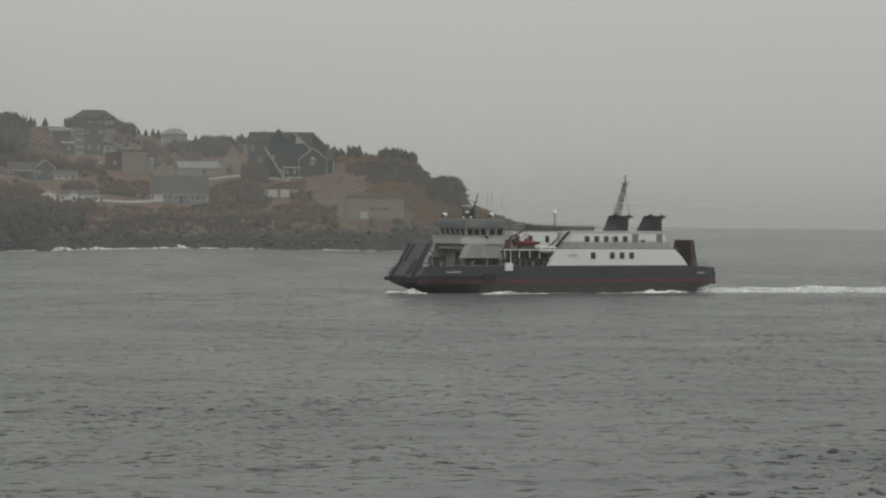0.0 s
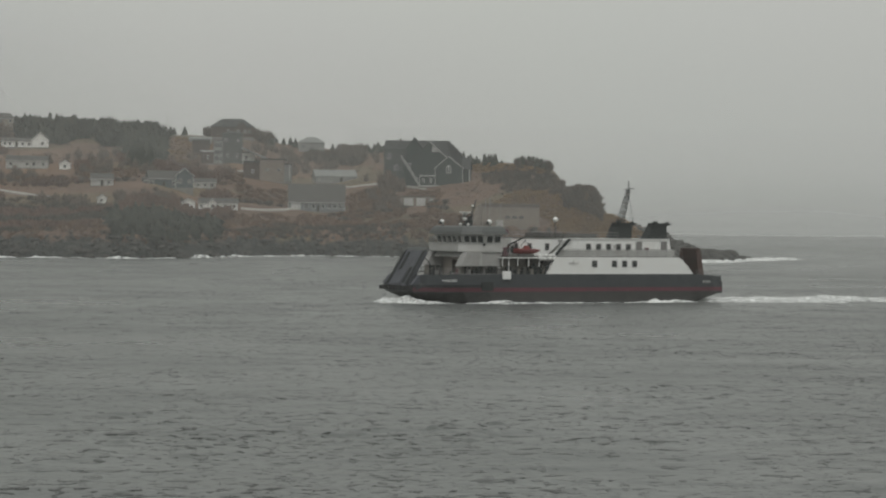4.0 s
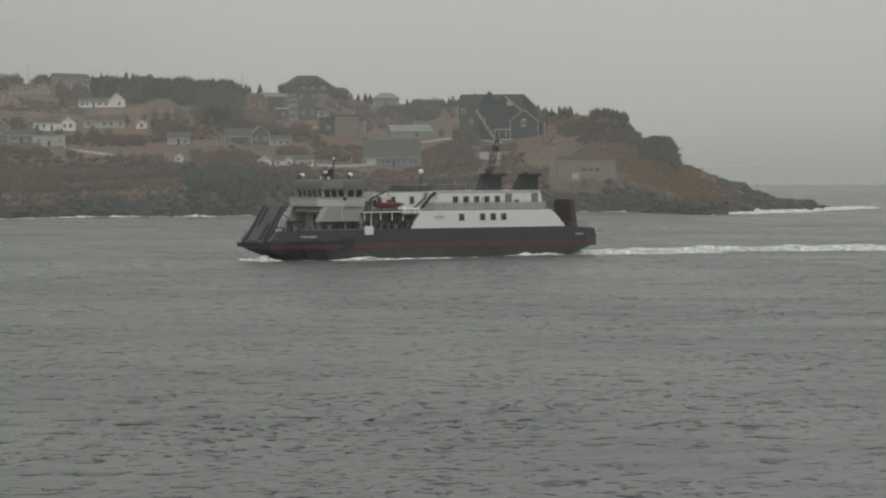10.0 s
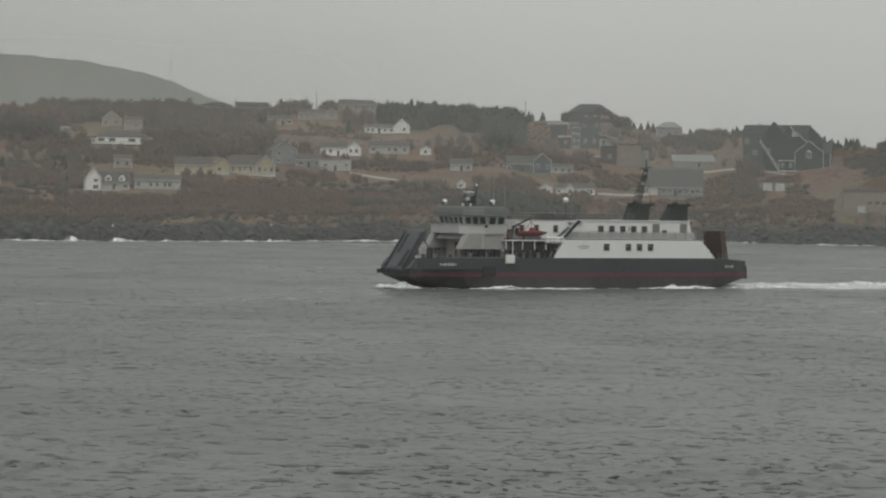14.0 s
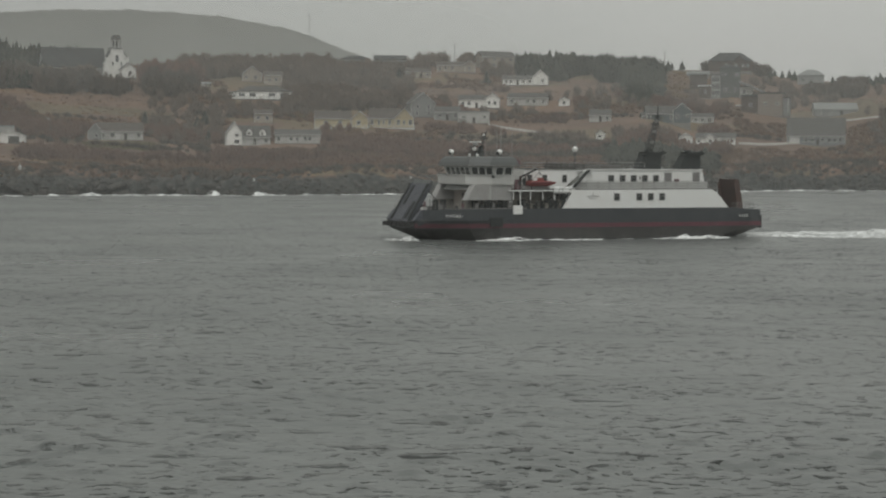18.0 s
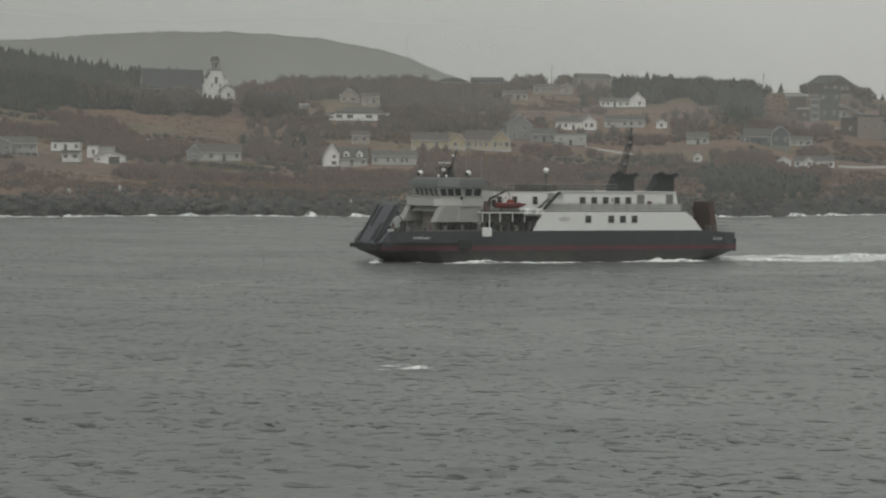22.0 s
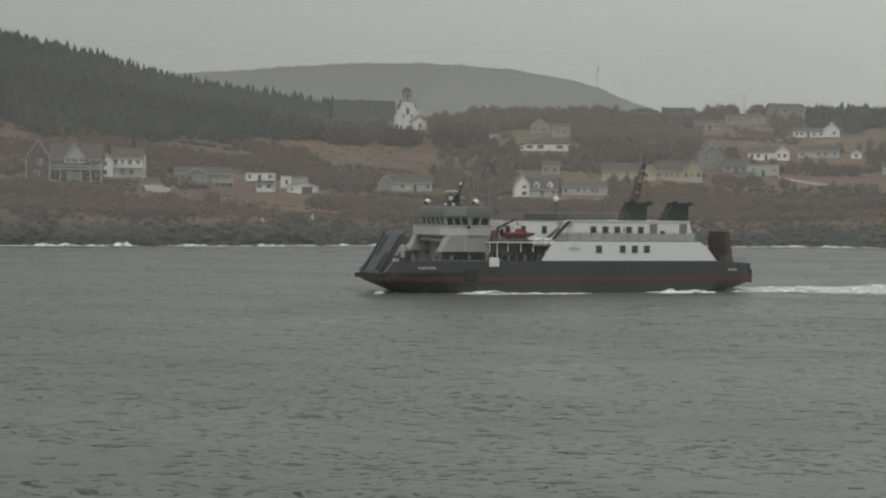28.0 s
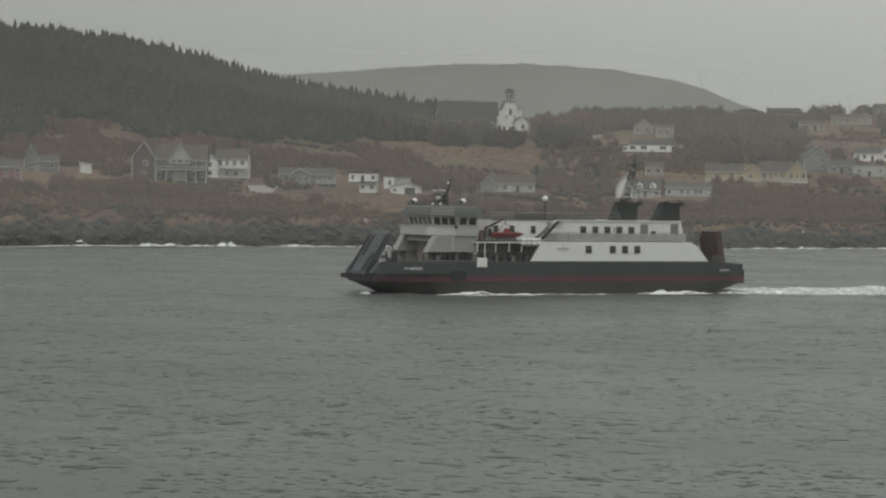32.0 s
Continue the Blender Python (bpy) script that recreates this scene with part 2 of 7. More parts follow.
az = np.concatenate([np.linspace(-48, -28.5, 60), np.linspace(-28.4, 20.6, 760), np.linspace(20.7, 26, 20)])
su = np.concatenate([np.linspace(-24, -3, 8), np.linspace(-2, 30, 30), np.linspace(32, 460, 110), np.linspace(470, 900, 24)])
A, S = np.meshgrid(az, su, indexing="ij")
back = along(BACK, A)
S2 = np.where(S > 30, 30 + (S - 30) * np.clip(back / 400, 0.02, 1), np.where(S > 0, S * np.clip(back / 45, 0.1, 1), S))
R = along(SHORE, A) + S2
X, Y = R * np.sin(np.radians(A)), R * np.cos(np.radians(A))
fade = np.clip((20.5 - A) / 1.5, 0, 1)
Z = land(A, R) + relief(X, Y, S2) * fade - 8 * np.clip((A - 20.3) / 1.0, 0, 1)


# ---- ferry: x towards the bow, y to port, z up from the waterline ----
m_navy = material("hull_paint", (0.033, 0.039, 0.045), 0.42, (0.047, 0.052, 0.057), 0.5, 5.0, 0.55, bump=0.01, spec=0.6)
m_boot = material("hull_bottom_paint", (0.043, 0.044, 0.043), 0.5, (0.060, 0.058, 0.055), 0.7, 6.0, 0.6, bump=0.01)
m_red = material("red_band_paint", (0.135, 0.044, 0.060), 0.55, (0.095, 0.043, 0.052), 0.8, 7.0, 0.5)
m_white = material("white_ship_paint", (0.80, 0.81, 0.80), 0.45, (0.70, 0.69, 0.66), 0.3, 1.4, 0.3, bump=0.003)
m_bridge = material("bridge_paint", (0.56, 0.565, 0.55), 0.5, (0.45, 0.44, 0.42), 0.4, 2.0, 0.35)
# grey paint of the bridge supports, darkened for the shade under the overhang
m_support = material("shaded_grey_paint", (0.37, 0.37, 0.36), 0.55, (0.29, 0.28, 0.27), 0.4, 2.0, 0.4)
m_cream = material("shaded_bulkhead_paint", (0.60, 0.55, 0.50), 0.6, (0.48, 0.42, 0.38), 0.6, 4.0, 0.5)
m_rampgrey = material("ramp_steel", (0.085, 0.092, 0.110), 0.55, (0.06, 0.062, 0.07), 0.8, 6.0, 0.5, bump=0.01)
m_rampred = material("rusty_ramp_steel", (0.088, 0.050, 0.042), 0.7, (0.062, 0.044, 0.040), 0.8, 5.0, 0.6, bump=0.02)
m_roofgrey = material("dark_grey_roof_paint", (0.105, 0.113, 0.110), 0.5, (0.08, 0.086, 0.084), 0.8, 5.0, 0.5)
m_deck = material("deck_paint", (0.10, 0.105, 0.10), 0.7, (0.075, 0.07, 0.065), 0.6, 5.0, 0.6)
m_black = material("black_funnel_paint", (0.022, 0.026, 0.026), 0.8, (0.034, 0.037, 0.036), 0.8, 6.0, 0.4)
m_orange = material("lifeboat_orange", (0.25, 0.044, 0.040), 0.6, (0.18, 0.05, 0.045), 1.0, 8.0, 0.4)
m_steel = material("grey_steel", (0.25, 0.25, 0.25), 0.5, (0.16, 0.15, 0.14), 2.0, 12.0, 0.5)
m_rubber = material("black_rubber", (0.018, 0.018, 0.018), 0.8, (0.03, 0.03, 0.03), 2.0, 12.0, 0.4)
m_pane = material("dark_glass", (0.032, 0.036, 0.037), 0.12, (0.045, 0.048, 0.048), 1.0, 5.0, 0.3, spec=0.6)
m_globe = material("white_globe", (0.85, 0.85, 0.83), 0.3, (0.78, 0.78, 0.75), 2.0, 10.0, 0.3)
m_palegrey = material("pale_grey_ship_paint", (0.50, 0.51, 0.50), 0.5, (0.38, 0.37, 0.35), 0.5, 4.0, 0.4)
m_clutter = material("deck_clutter", (0.27, 0.255, 0.22), 0.7, (0.13, 0.12, 0.105), 1.2, 5.0, 0.6)

ferry = thing("ferry", "black-hulled car ferry with white superstructure under way", "ferry")


def outline(rows, dx=0.0, dy=0.0):
    """The hull's plan from half-breadths, closed round both sides."""
    port = [(x + dx, y + dy) for x, y in rows]
    return port + [(x, -y) for x, y in reversed(port)]


def loft(levels, cap=True):
    """A skin through closed outlines of the same count: levels of (z or list of z, outline)."""
    bm = bmesh.new()
    rings = [[bm.verts.new((x, y, z)) for x, y in pts] for z, pts in levels]
    n = len(rings[0])
    for a, b in zip(rings, rings[1:]):
        for i in range(n):
            bm.faces.new((a[i], a[(i + 1) % n], b[(i + 1) % n], b[i]))
    if cap:
        bm.faces.new(rings[-1])
        bm.faces.new(list(reversed(rings[0])))
    bmesh.ops.recalc_face_normals(bm, faces=bm.faces)
    return bm


H_TOP = [(21.3, 4.1), (20.5, 4.9), (19, 5.8), (16.5, 6.5), (13, 6.95), (9, 7.0), (-19, 7.0), (-22.0, 6.8), (-23.4, 6.4)]
H_MID = [(22.2, 4.0), (20.8, 4.75), (18.8, 5.6), (16.3, 6.4), (13, 6.9), (9, 7.0), (-19, 7.0), (-22.2, 6.8), (-23.7, 6.4)]
H_LOW = [(22.0, 3.9), (20.3, 4.5), (18.4, 5.4), (16, 6.2), (12.6, 6.85), (9, 6.98), (-19, 6.98), (-22.4, 6.7), (-24.0, 6.3)]
H_WL = [(19.2, 2.6), (18.2, 3.6), (17, 4.5), (15, 5.7), (12, 6.7), (8, 6.95), (-17, 6.95), (-19.5, 6.5), (-20.6, 5.6)]
H_KEEL = [(16.5, 1.2), (16, 2.2), (15, 3.2), (13.5, 4.6), (11, 5.8), (8, 6.2), (-14, 6.2), (-15.5, 5.6), (-16.5, 4.6)]


def shift_out(rows, d):
    return [(x + (d if i == 0 else -d if i == len(rows) - 1 else 0), y + d) for i, (x, y) in enumerate(rows)]


part("hull", loft([(1.25, outline(H_LOW)), (2.2, outline(H_MID))]), m_navy, ferry, "dull black hull side plating")
part("hull_bottom", loft([(-1.8, outline(H_KEEL)), (0.0, outline(H_WL)), (1.25, outline(H_LOW))]), m_boot, ferry, "dark brownish black lower hull")
part("car_deck", loft([(2.2, outline(shift_out(H_MID, -0.12))), (2.3, outline(shift_out(H_MID, -0.12)))]), m_deck, ferry, "grey painted car deck")


def shell(s, rows, z0, z1, t=0.10, a=0, b=None, up=None, out=0.0, high=None):
    """A thin wall that stands along one side of the plan (s: 1 port, -1 starboard) from point a to point b."""
    bm = bmesh.new()
    rows = rows[a:b]
    high = (high or rows)[a:b] if high else rows
    vs = []
    for i, (x, y) in enumerate(rows):
        top = z1 if up is None else up[i]
        hx, hy = high[i]
        vs.append([bm.verts.new((x, s * (y + out), z0)), bm.verts.new((hx, s * (hy + out), top)), bm.verts.new((hx, s * (hy + out - t), top)), bm.verts.new((x, s * (y + out - t), z0))])
    for p, q in zip(vs, vs[1:]):
        for k in range(4):
            bm.faces.new((p[k], q[k], q[(k + 1) % 4], p[(k + 1) % 4]))
    bm.faces.new(vs[0])
    bm.faces.new(vs[-1])
    bmesh.ops.recalc_face_normals(bm, faces=bm.faces)
    return bm


for s in (1, -1):
    part("bulwark", shell(s, H_TOP, 2.2, 3.58, 0.12, up=[3.35, 3.45, 3.5, 3.55, 3.6, 3.6, 3.58, 3.4, 3.3]), m_navy, ferry, "black bulwark with a grey top rail")
    part("bulwark_rail", shell(s, H_TOP, 3.58, 3.66, 0.22, a=2, b=6, out=0.04), m_steel, ferry, "thin grey capping rail")
    part("red_band", shell(s, [(p[0] * 0.92 + q[0] * 0.08, p[1] * 0.92 + q[1] * 0.08) for p, q in zip(H_LOW, H_MID)], 1.33, 1.86, 0.3, out=0.03, high=[(p[0] * 0.36 + q[0] * 0.64, p[1] * 0.36 + q[1] * 0.64) for p, q in zip(H_LOW, H_MID)]), m_red, ferry, "faded dark red band along the hull")
part("stern_plate", box(-23.7, -23.45, -6.4, 6.4, 1.2, 3.3), m_navy, ferry, "black transom plate")
for yy in (-6.0, -4.6, 4.6, 6.0):
    part("fender_strip", box(-24.05, -23.8, yy - 0.2, yy + 0.2, 1.0, 2.6), m_rubber, ferry, "black rubber stern fender")
bm = bmesh.new()
for i in range(9):
    box(22.1, 22.75 - 0.06 * (i % 2), -4.1 + i * 0.92, -4.1 + i * 0.92 + 0.82, 1.45, 1.95 + 0.06 * (i % 3), bm)
part("bow_fender", bm, m_rubber, ferry, "jagged black rubber bow fender")

# bow ramp, raised and leaning aft
RB, RT = Vector((22.25, 0, 2.0)), Vector((19.5, 0, 6.5))
rv = (RT - RB).normalized()
rn = Vector((rv.z, 0, -rv.x))


def ramp_box(u0, u1, y0, y1, d0, d1, bm=None):
    """A block on the ramp: u along it from its foot, d out from its outer face."""
    bm = bm or bmesh.new()
    vs = [bm.verts.new(RB + rv * u + rn * d + Vector((0, y, 0))) for u in (u0, u1) for y in (y0, y1) for d in (d0, d1)]
    for q in ((0, 1, 3, 2), (4, 6, 7, 5), (0, 4, 5, 1), (2, 3, 7, 6), (0, 2, 6, 4), (1, 5, 7, 3)):
        bm.faces.new([vs[i] for i in q])
    bmesh.ops.recalc_face_normals(bm, faces=bm.faces)
    return bm


bow_ramp = part("bow_ramp", ramp_box(0, 5.2, -2.55, 2.55, -0.12, 0.12), m_rampgrey, ferry, "raised grey-blue steel bow ramp")
for yy, u0, u1 in ((-1.35, 2.3, 4.9), (1.45, 0.4, 2.7)):
    part("tread", ramp_box(u0, u1, yy - 0.28, yy + 0.28, 0.10, 0.20), m_black, bow_ramp, "black non-slip tread")
part("ramp_panel", ramp_box(0.2, 2.1, -1.3, 0.9, 0.12, 0.22), m_rampgrey, bow_ramp, "raised stiffened ramp panel")
for yy in (-2.6, 2.6):
    part("ramp_girder", ramp_box(0.0, 5.2, yy - 0.16, yy + 0.16, -0.35, 0.2), m_rampgrey, bow_ramp, "dark side girder")
    part("girder_flange", ramp_box(0.2, 5.1, yy - 0.24, yy + 0.24, 0.2, 0.26), m_black, bow_ramp)
for i in range(5):
    part("ramp_rib", ramp_box(0.5 + i * 1.0, 0.65 + i * 1.0, -2.4, 2.4, -0.4, -0.12), m_rampgrey, bow_ramp)
part("ramp_lip", ramp_box(5.2, 5.7, -2.55, 2.55, -0.3, 0.02), m_roofgrey, bow_ramp, "folded lip at the ramp's head")
for s in (1, -1):
    part("bow_block", prism([(22.25, 2.2), (21.25, 3.4), (20.3, 3.5), (20.0, 2.2)], s * 3.6, s * 4.3), m_rampgrey, ferry, "grey bow corner casing")
    part("ramp_stay", rod((19.8, s * 2.8, 5.7), (18.0, s * 4.2, 3.0), 0.06), m_black, ferry, "black ramp stay")

# stern ramp, raised
stern_ramp = part("stern_ramp", prism([(-23.9, 2.3), (-23.6, 2.3), (-22.95, 7.0), (-23.2, 7.05)], -1.8, 1.8), m_rampred, ferry, "raised rust-brown steel stern ramp")
for yy in (-1.9, 1.9):
    part("ramp_girder", prism([(-24.2, 2.3), (-23.3, 2.3), (-22.7, 6.2), (-22.95, 7.05), (-23.3, 7.05)], yy - 0.14, yy + 0.14), m_rampred, stern_ramp)
for i in range(4):
    part("ramp_rib", box(-23.34 + i * 0.16, -23.28 + i * 0.16, -1.7, 1.7, 3.0 + i * 1.1, 3.06 + i * 1.1), m_rampred, stern_ramp)

# side casings, passenger deck, upper house
for s in (1, -1):
    part("side_casing", prism([(4.05, 3.6), (-18.75, 3.6), (-18.4, 3.9), (-18.35, 4.05), (-17.95, 4.4), (-17.9, 4.6), (-17.4, 5.0), (-16.95, 5.45), (-16.35, 5.8), (2.8, 5.8)], s * 4.6, s * 7.0), m_white, ferry, "white side casing over the car deck")
part("inner_casing", box(-18.2, 3.6, -6.9, 6.9, 2.3, 3.62), m_navy, ferry, "dark casing below the white panel")
part("passenger_deck", box(-17.6, 9.9, -6.6, 6.6, 5.78, 5.9), m_deck, ferry, "grey passenger deck")
upper = part("upper_house", prism([(2.35, 5.9), (-16.65, 5.9), (-16.1, 8.15), (-0.35, 8.15)], -5.0, 5.0), m_white, ferry, "white passenger house with a sloping front")
part("house_roof", prism([(-0.3, 8.15), (-16.15, 8.15), (-16.15, 8.24), (-0.3, 8.24)], -5.12, 5.12), m_white, upper, "white roof edge")
mid_house = part("mid_house", prism([(8.3, 5.9), (3.1, 5.9), (0.25, 8.2), (8.3, 8.2)], -4.9, 4.9), m_white, ferry, "white house abaft the bridge")
part("house_roof", prism([(8.3, 8.2), (0.25, 8.2), (0.15, 8.28), (8.3, 8.28)], -5.0, 5.0), m_deck, mid_house, "dull grey roof")
for s in (1, -1):
    part("stair_flight", prism([(3.05, 5.92), (2.70, 5.92), (0.45, 8.15), (0.80, 8.15)], s * 6.52, s * 6.9), m_black, ferry, "dark stair between the two houses")
part("funnel_casing", box(-17.3, -15.9, 1.1, 2.9, 5.9, 8.24), m_white, ferry, "white casing under the aft funnel")


def ship_window(x, z, y, w, h, parent, frame_mat=None):
    """A window let into a side at y: frame, pane and a lower blind strip."""
    s = 1 if y > 0 else -1
    bm = bmesh.new()
    f = 0.07
    for x0, x1, z0, z1 in ((-w / 2 - f, w / 2 + f, h / 2, h / 2 + f), (-w / 2 - f, w / 2 + f, -h / 2 - f, -h / 2), (-w / 2 - f, -w / 2, -h / 2, h / 2), (w / 2, w / 2 + f, -h / 2, h / 2)):
        box(x + x0, x + x1, y - 0.02 * s, y + 0.05 * s, z + z0, z + z1, bm)
    win = part("window", bm, frame_mat or m_steel, parent)
    part("pane", box(x - w / 2, x + w / 2, y - 0.02 * s, y + 0.02 * s, z - h / 2, z + h / 2), m_pane, win)
    part("window_bar", box(x - w / 2, x + w / 2, y + 0.021 * s, y + 0.04 * s, z + 0.08, z + 0.13), m_steel, win)


side_panels = [o for o in ferry.children if o.name.startswith("side_casing")]
for s, panel in zip((1, -1), side_panels):
    for x in (-3.04, -6.12, -7.7, -9.28):
        ship_window(x, 4.93, 7.0 * s, 0.66, 0.74, panel)
    for x in (-3.33, -4.9, -6.45, -8.0, -9.55):
        ship_window(x, 7.10, 5.0 * s, 0.66, 0.74, upper)
    fire_box = part("fire_box", box(-12.7, -12.15, 5.0 * s, 5.22 * s, 6.35, 7.05), m_red, upper, "dull red fire-hose box")
    part("box_lid", box(-12.66, -12.19, 5.22 * s, 5.25 * s, 6.40, 7.0), m_red, fire_box)
    for x in (2.95, 5.6, 7.6):
        ship_window(x, 7.1, 4.9 * s, 0.5, 0.78, mid_house)
    part("door", box(-11.75, -10.75, 4.98 * s, 5.05 * s, 5.95, 7.85), m_steel, upper, "grey steel door in a recess")
    part("door", box(-15.75, -14.75, 4.98 * s, 5.05 * s, 5.95, 7.9), m_steel, upper, "pale grey door")
    part("door", box(0.15, 1.0, 4.98 * s, 5.04 * s, 5.95, 7.7), m_white, upper, "white door")
    part("door_canopy", box(-0.55, 1.3, 4.9 * s, 5.35 * s, 7.86, 7.94), m_steel, upper, "thin canopy over the door")
    part("vent", box(-7.42, -7.25, 5.0 * s, 5.08 * s, 6.95, 7.4), m_steel, upper)
    # emblem and the stern name, as plain shapes
    part("emblem", box(-0.6, 1.0, 7.0 * s, 7.012 * s, 4.95, 5.05), m_steel, panel, "faint grey emblem bar")
    part("emblem", box(-0.3, 0.7, 7.0 * s, 7.012 * s, 4.72, 4.80), m_steel, panel, "faint grey emblem bar")
    part("emblem", prism([(0.05, 5.1), (0.35, 5.1), (0.2, 5.5)], 7.0 * s, 7.012 * s), m_palegrey, panel, "faint grey emblem point")
    for i in range(4):
        part("stern_letter_bar", box(-20.3 - i * 0.34, -20.47 - i * 0.34, 7.0 * s, 7.02 * s, 2.4 + 0.03 * (i % 2), 2.72), m_palegrey, ferry, "small white letter bar")


# walkway rails
def rails(bm, pts, h=0.95, step=1.5, wires=3):
    for a, b in zip(pts, pts[1:]):
        a, b = Vector(a), Vector(b)
        n = max(1, round((b - a).length / step))
        for i in range(n + 1):
            p = a.lerp(b, i / n)
            rod(p, p + Vector((0, 0, h)), 0.025, bm, 5)
        for k in range(wires):
            z = Vector((0, 0, h * (k + 1) / wires))
            rod(a + z, b + z, 0.022, bm, 5)
    return bm


for s in (1, -1):
    part("walkway_rail", rails(bmesh.new(), [(2.3, 6.5 * s, 5.9), (-16.2, 6.5 * s, 5.9)]), m_steel, ferry, "grey walkway railing")
    part("rail_panel", box(2.2, -16.0, 6.43 * s, 6.46 * s, 5.95, 6.75), m_palegrey, ferry, "pale wind screen behind the railing")
    part("roof_rail", rails(bmesh.new(), [(-0.4, 4.6 * s, 8.24), (-8.2, 4.6 * s, 8.24)], 0.8, 1.5, 2), m_steel, ferry)
    part("roof_rail", rails(bmesh.new(), [(8.0, 4.6 * s, 8.28), (0.6, 4.6 * s, 8.28)], 0.7, 1.5, 2), m_steel, ferry)
    part("stern_rail", rails(bmesh.new(), [(-19.5, 6.6 * s, 3.3), (-22.8, 6.3 * s, 3.3)], 0.85, 0.7, 3), m_steel, ferry)
part("roof_locker", box(0.6, 2.2, -2.0, 3.0, 8.28, 8.9), m_deck, ferry, "grey roof locker")
part("roof_locker", box(-6.5, -1.4, -1.5, 2.0, 8.24, 8.85), m_deck, ferry, "low grey roof housing")

# bridge: an eight-sided wheelhouse over the car lane, its upper walls leaning outwards
WH = [(10.1, 5.4), (12.55, 5.4), (14.5, 3.55), (14.5, -3.55), (12.55, -5.4), (10.1, -5.4)]
SCREEN = [(10.05, 5.62), (12.75, 5.62), (15.5, 3.9), (15.5, -3.9), (12.75, -5.62), (10.05, -5.62)]


def grow(pts, d, aft=None):
    out = []
    for x, y in pts:
        out.append((x + (d if x > 11 else -(d if aft is None else aft)), y + (d if y > 0 else -d)))
    return out


LEAN = 0.34
wheelhouse = part("wheelhouse", loft([(6.35, WH), (7.45, WH), (8.62, grow(WH, LEAN, 0.05))]), m_bridge, ferry, "white eight-sided wheelhouse with outward-leaning windows")
part("wheelhouse_roof", loft([(8.58, grow(WH, 0.62, 0.30)), (8.66, grow(WH, 0.86, 0.48)), (9.05, grow(WH, 0.74, 0.40)), (9.52, grow(WH, 0.46, 0.12)), (9.70, grow(WH, 0.1, -0.3))]), m_roofgrey, wheelhouse, "dark grey wheelhouse roof with deep eaves")
part("roof_edge", loft([(8.60, grow(WH, 0.90, 0.52)), (8.68, grow(WH, 0.90, 0.52))]), m_steel, wheelhouse, "thin paler gutter round the eaves")
part("wheelhouse_sill", loft([(7.44, grow(WH, 0.06)), (7.52, grow(WH, 0.10))]), m_steel, wheelhouse)
part("bridge_screen", loft([(6.35, SCREEN), (6.45, grow(SCREEN, 0.05)), (7.42, grow(SCREEN, 0.10))]), m_bridge, wheelhouse, "white screen round the bridge front")
part("screen_rail", loft([(7.42, grow(SCREEN, 0.16)), (7.50, grow(SCREEN, 0.16))]), m_palegrey, wheelhouse, "pale grey capping rail")
for k in range(7):
    part("screen_seam", box(10.5 + k * 0.33, 10.53 + k * 0.33, 5.70, 5.74, 6.5, 7.40), m_palegrey, wheelhouse)


def face_windows(p, q, n, z0, z1, gap=0.16):
    """n windows along the leaning wall from p to q: white frame, dark pane, wiper."""
    p, q = Vector((*p, 0)), Vector((*q, 0))
    d = (q - p).normalized()
    nn = Vector((-d.y, d.x, 0))
    if nn.dot(p - Vector((11.6, 0, 0))) < 0:
        nn = -nn
    w = (q - p).length / n
    slope = LEAN / 1.17 * (abs(nn.x) + abs(nn.y))

    def slab(u0, u1, za, zb, o0, o1):
        bm = bmesh.new()
        vs = []
        for dd in (o0, o1):
            vs += [bm.verts.new(p + d * u + nn * (dd + slope * (z - 7.45)) + Vector((0, 0, z))) for u, z in ((u0, za), (u1, za), (u1, zb), (u0, zb))]
        for f in ((0, 1, 2, 3), (4, 5, 6, 7), (0, 1, 5, 4), (1, 2, 6, 5), (2, 3, 7, 6), (3, 0, 4, 7)):
            bm.faces.new([vs[j] for j in f])
        bmesh.ops.recalc_face_normals(bm, faces=bm.faces)
        return bm

    for i in range(n):
        u0, u1 = i * w + gap / 2, (i + 1) * w - gap / 2
        win = part("window", slab(u0 - 0.06, u1 + 0.06, z0 - 0.06, z1 + 0.06, -0.06, 0.05), m_white, wheelhouse)
        part("pane", slab(u0, u1, z0, z1, 0.0, 0.07), m_pane, win)
        part("wiper", slab((u0 + u1) / 2 - 0.02, (u0 + u1) / 2 + 0.02, z0 + 0.35, z1, 0.07, 0.10), m_black, win)


face_windows((12.45, 5.4), (10.2, 5.4), 2, 7.58, 8.40, 0.28)
face_windows(WH[1], WH[2], 3, 7.58, 8.40, 0.20)
face_windows((14.5, 3.4), (14.5, -3.4), 5, 7.58, 8.40, 0.36)
face_windows(WH[3], WH[4], 3, 7.58, 8.40, 0.20)
face_windows((12.45, -5.4), (10.2, -5.4), 2, 7.58, 8.40, 0.28)
part("bridge_loudhailer", box(12.65, 12.95, 5.55, 5.85, 7.15, 7.5, None, 0.04), m_black, wheelhouse, "black box on the bridge wing")

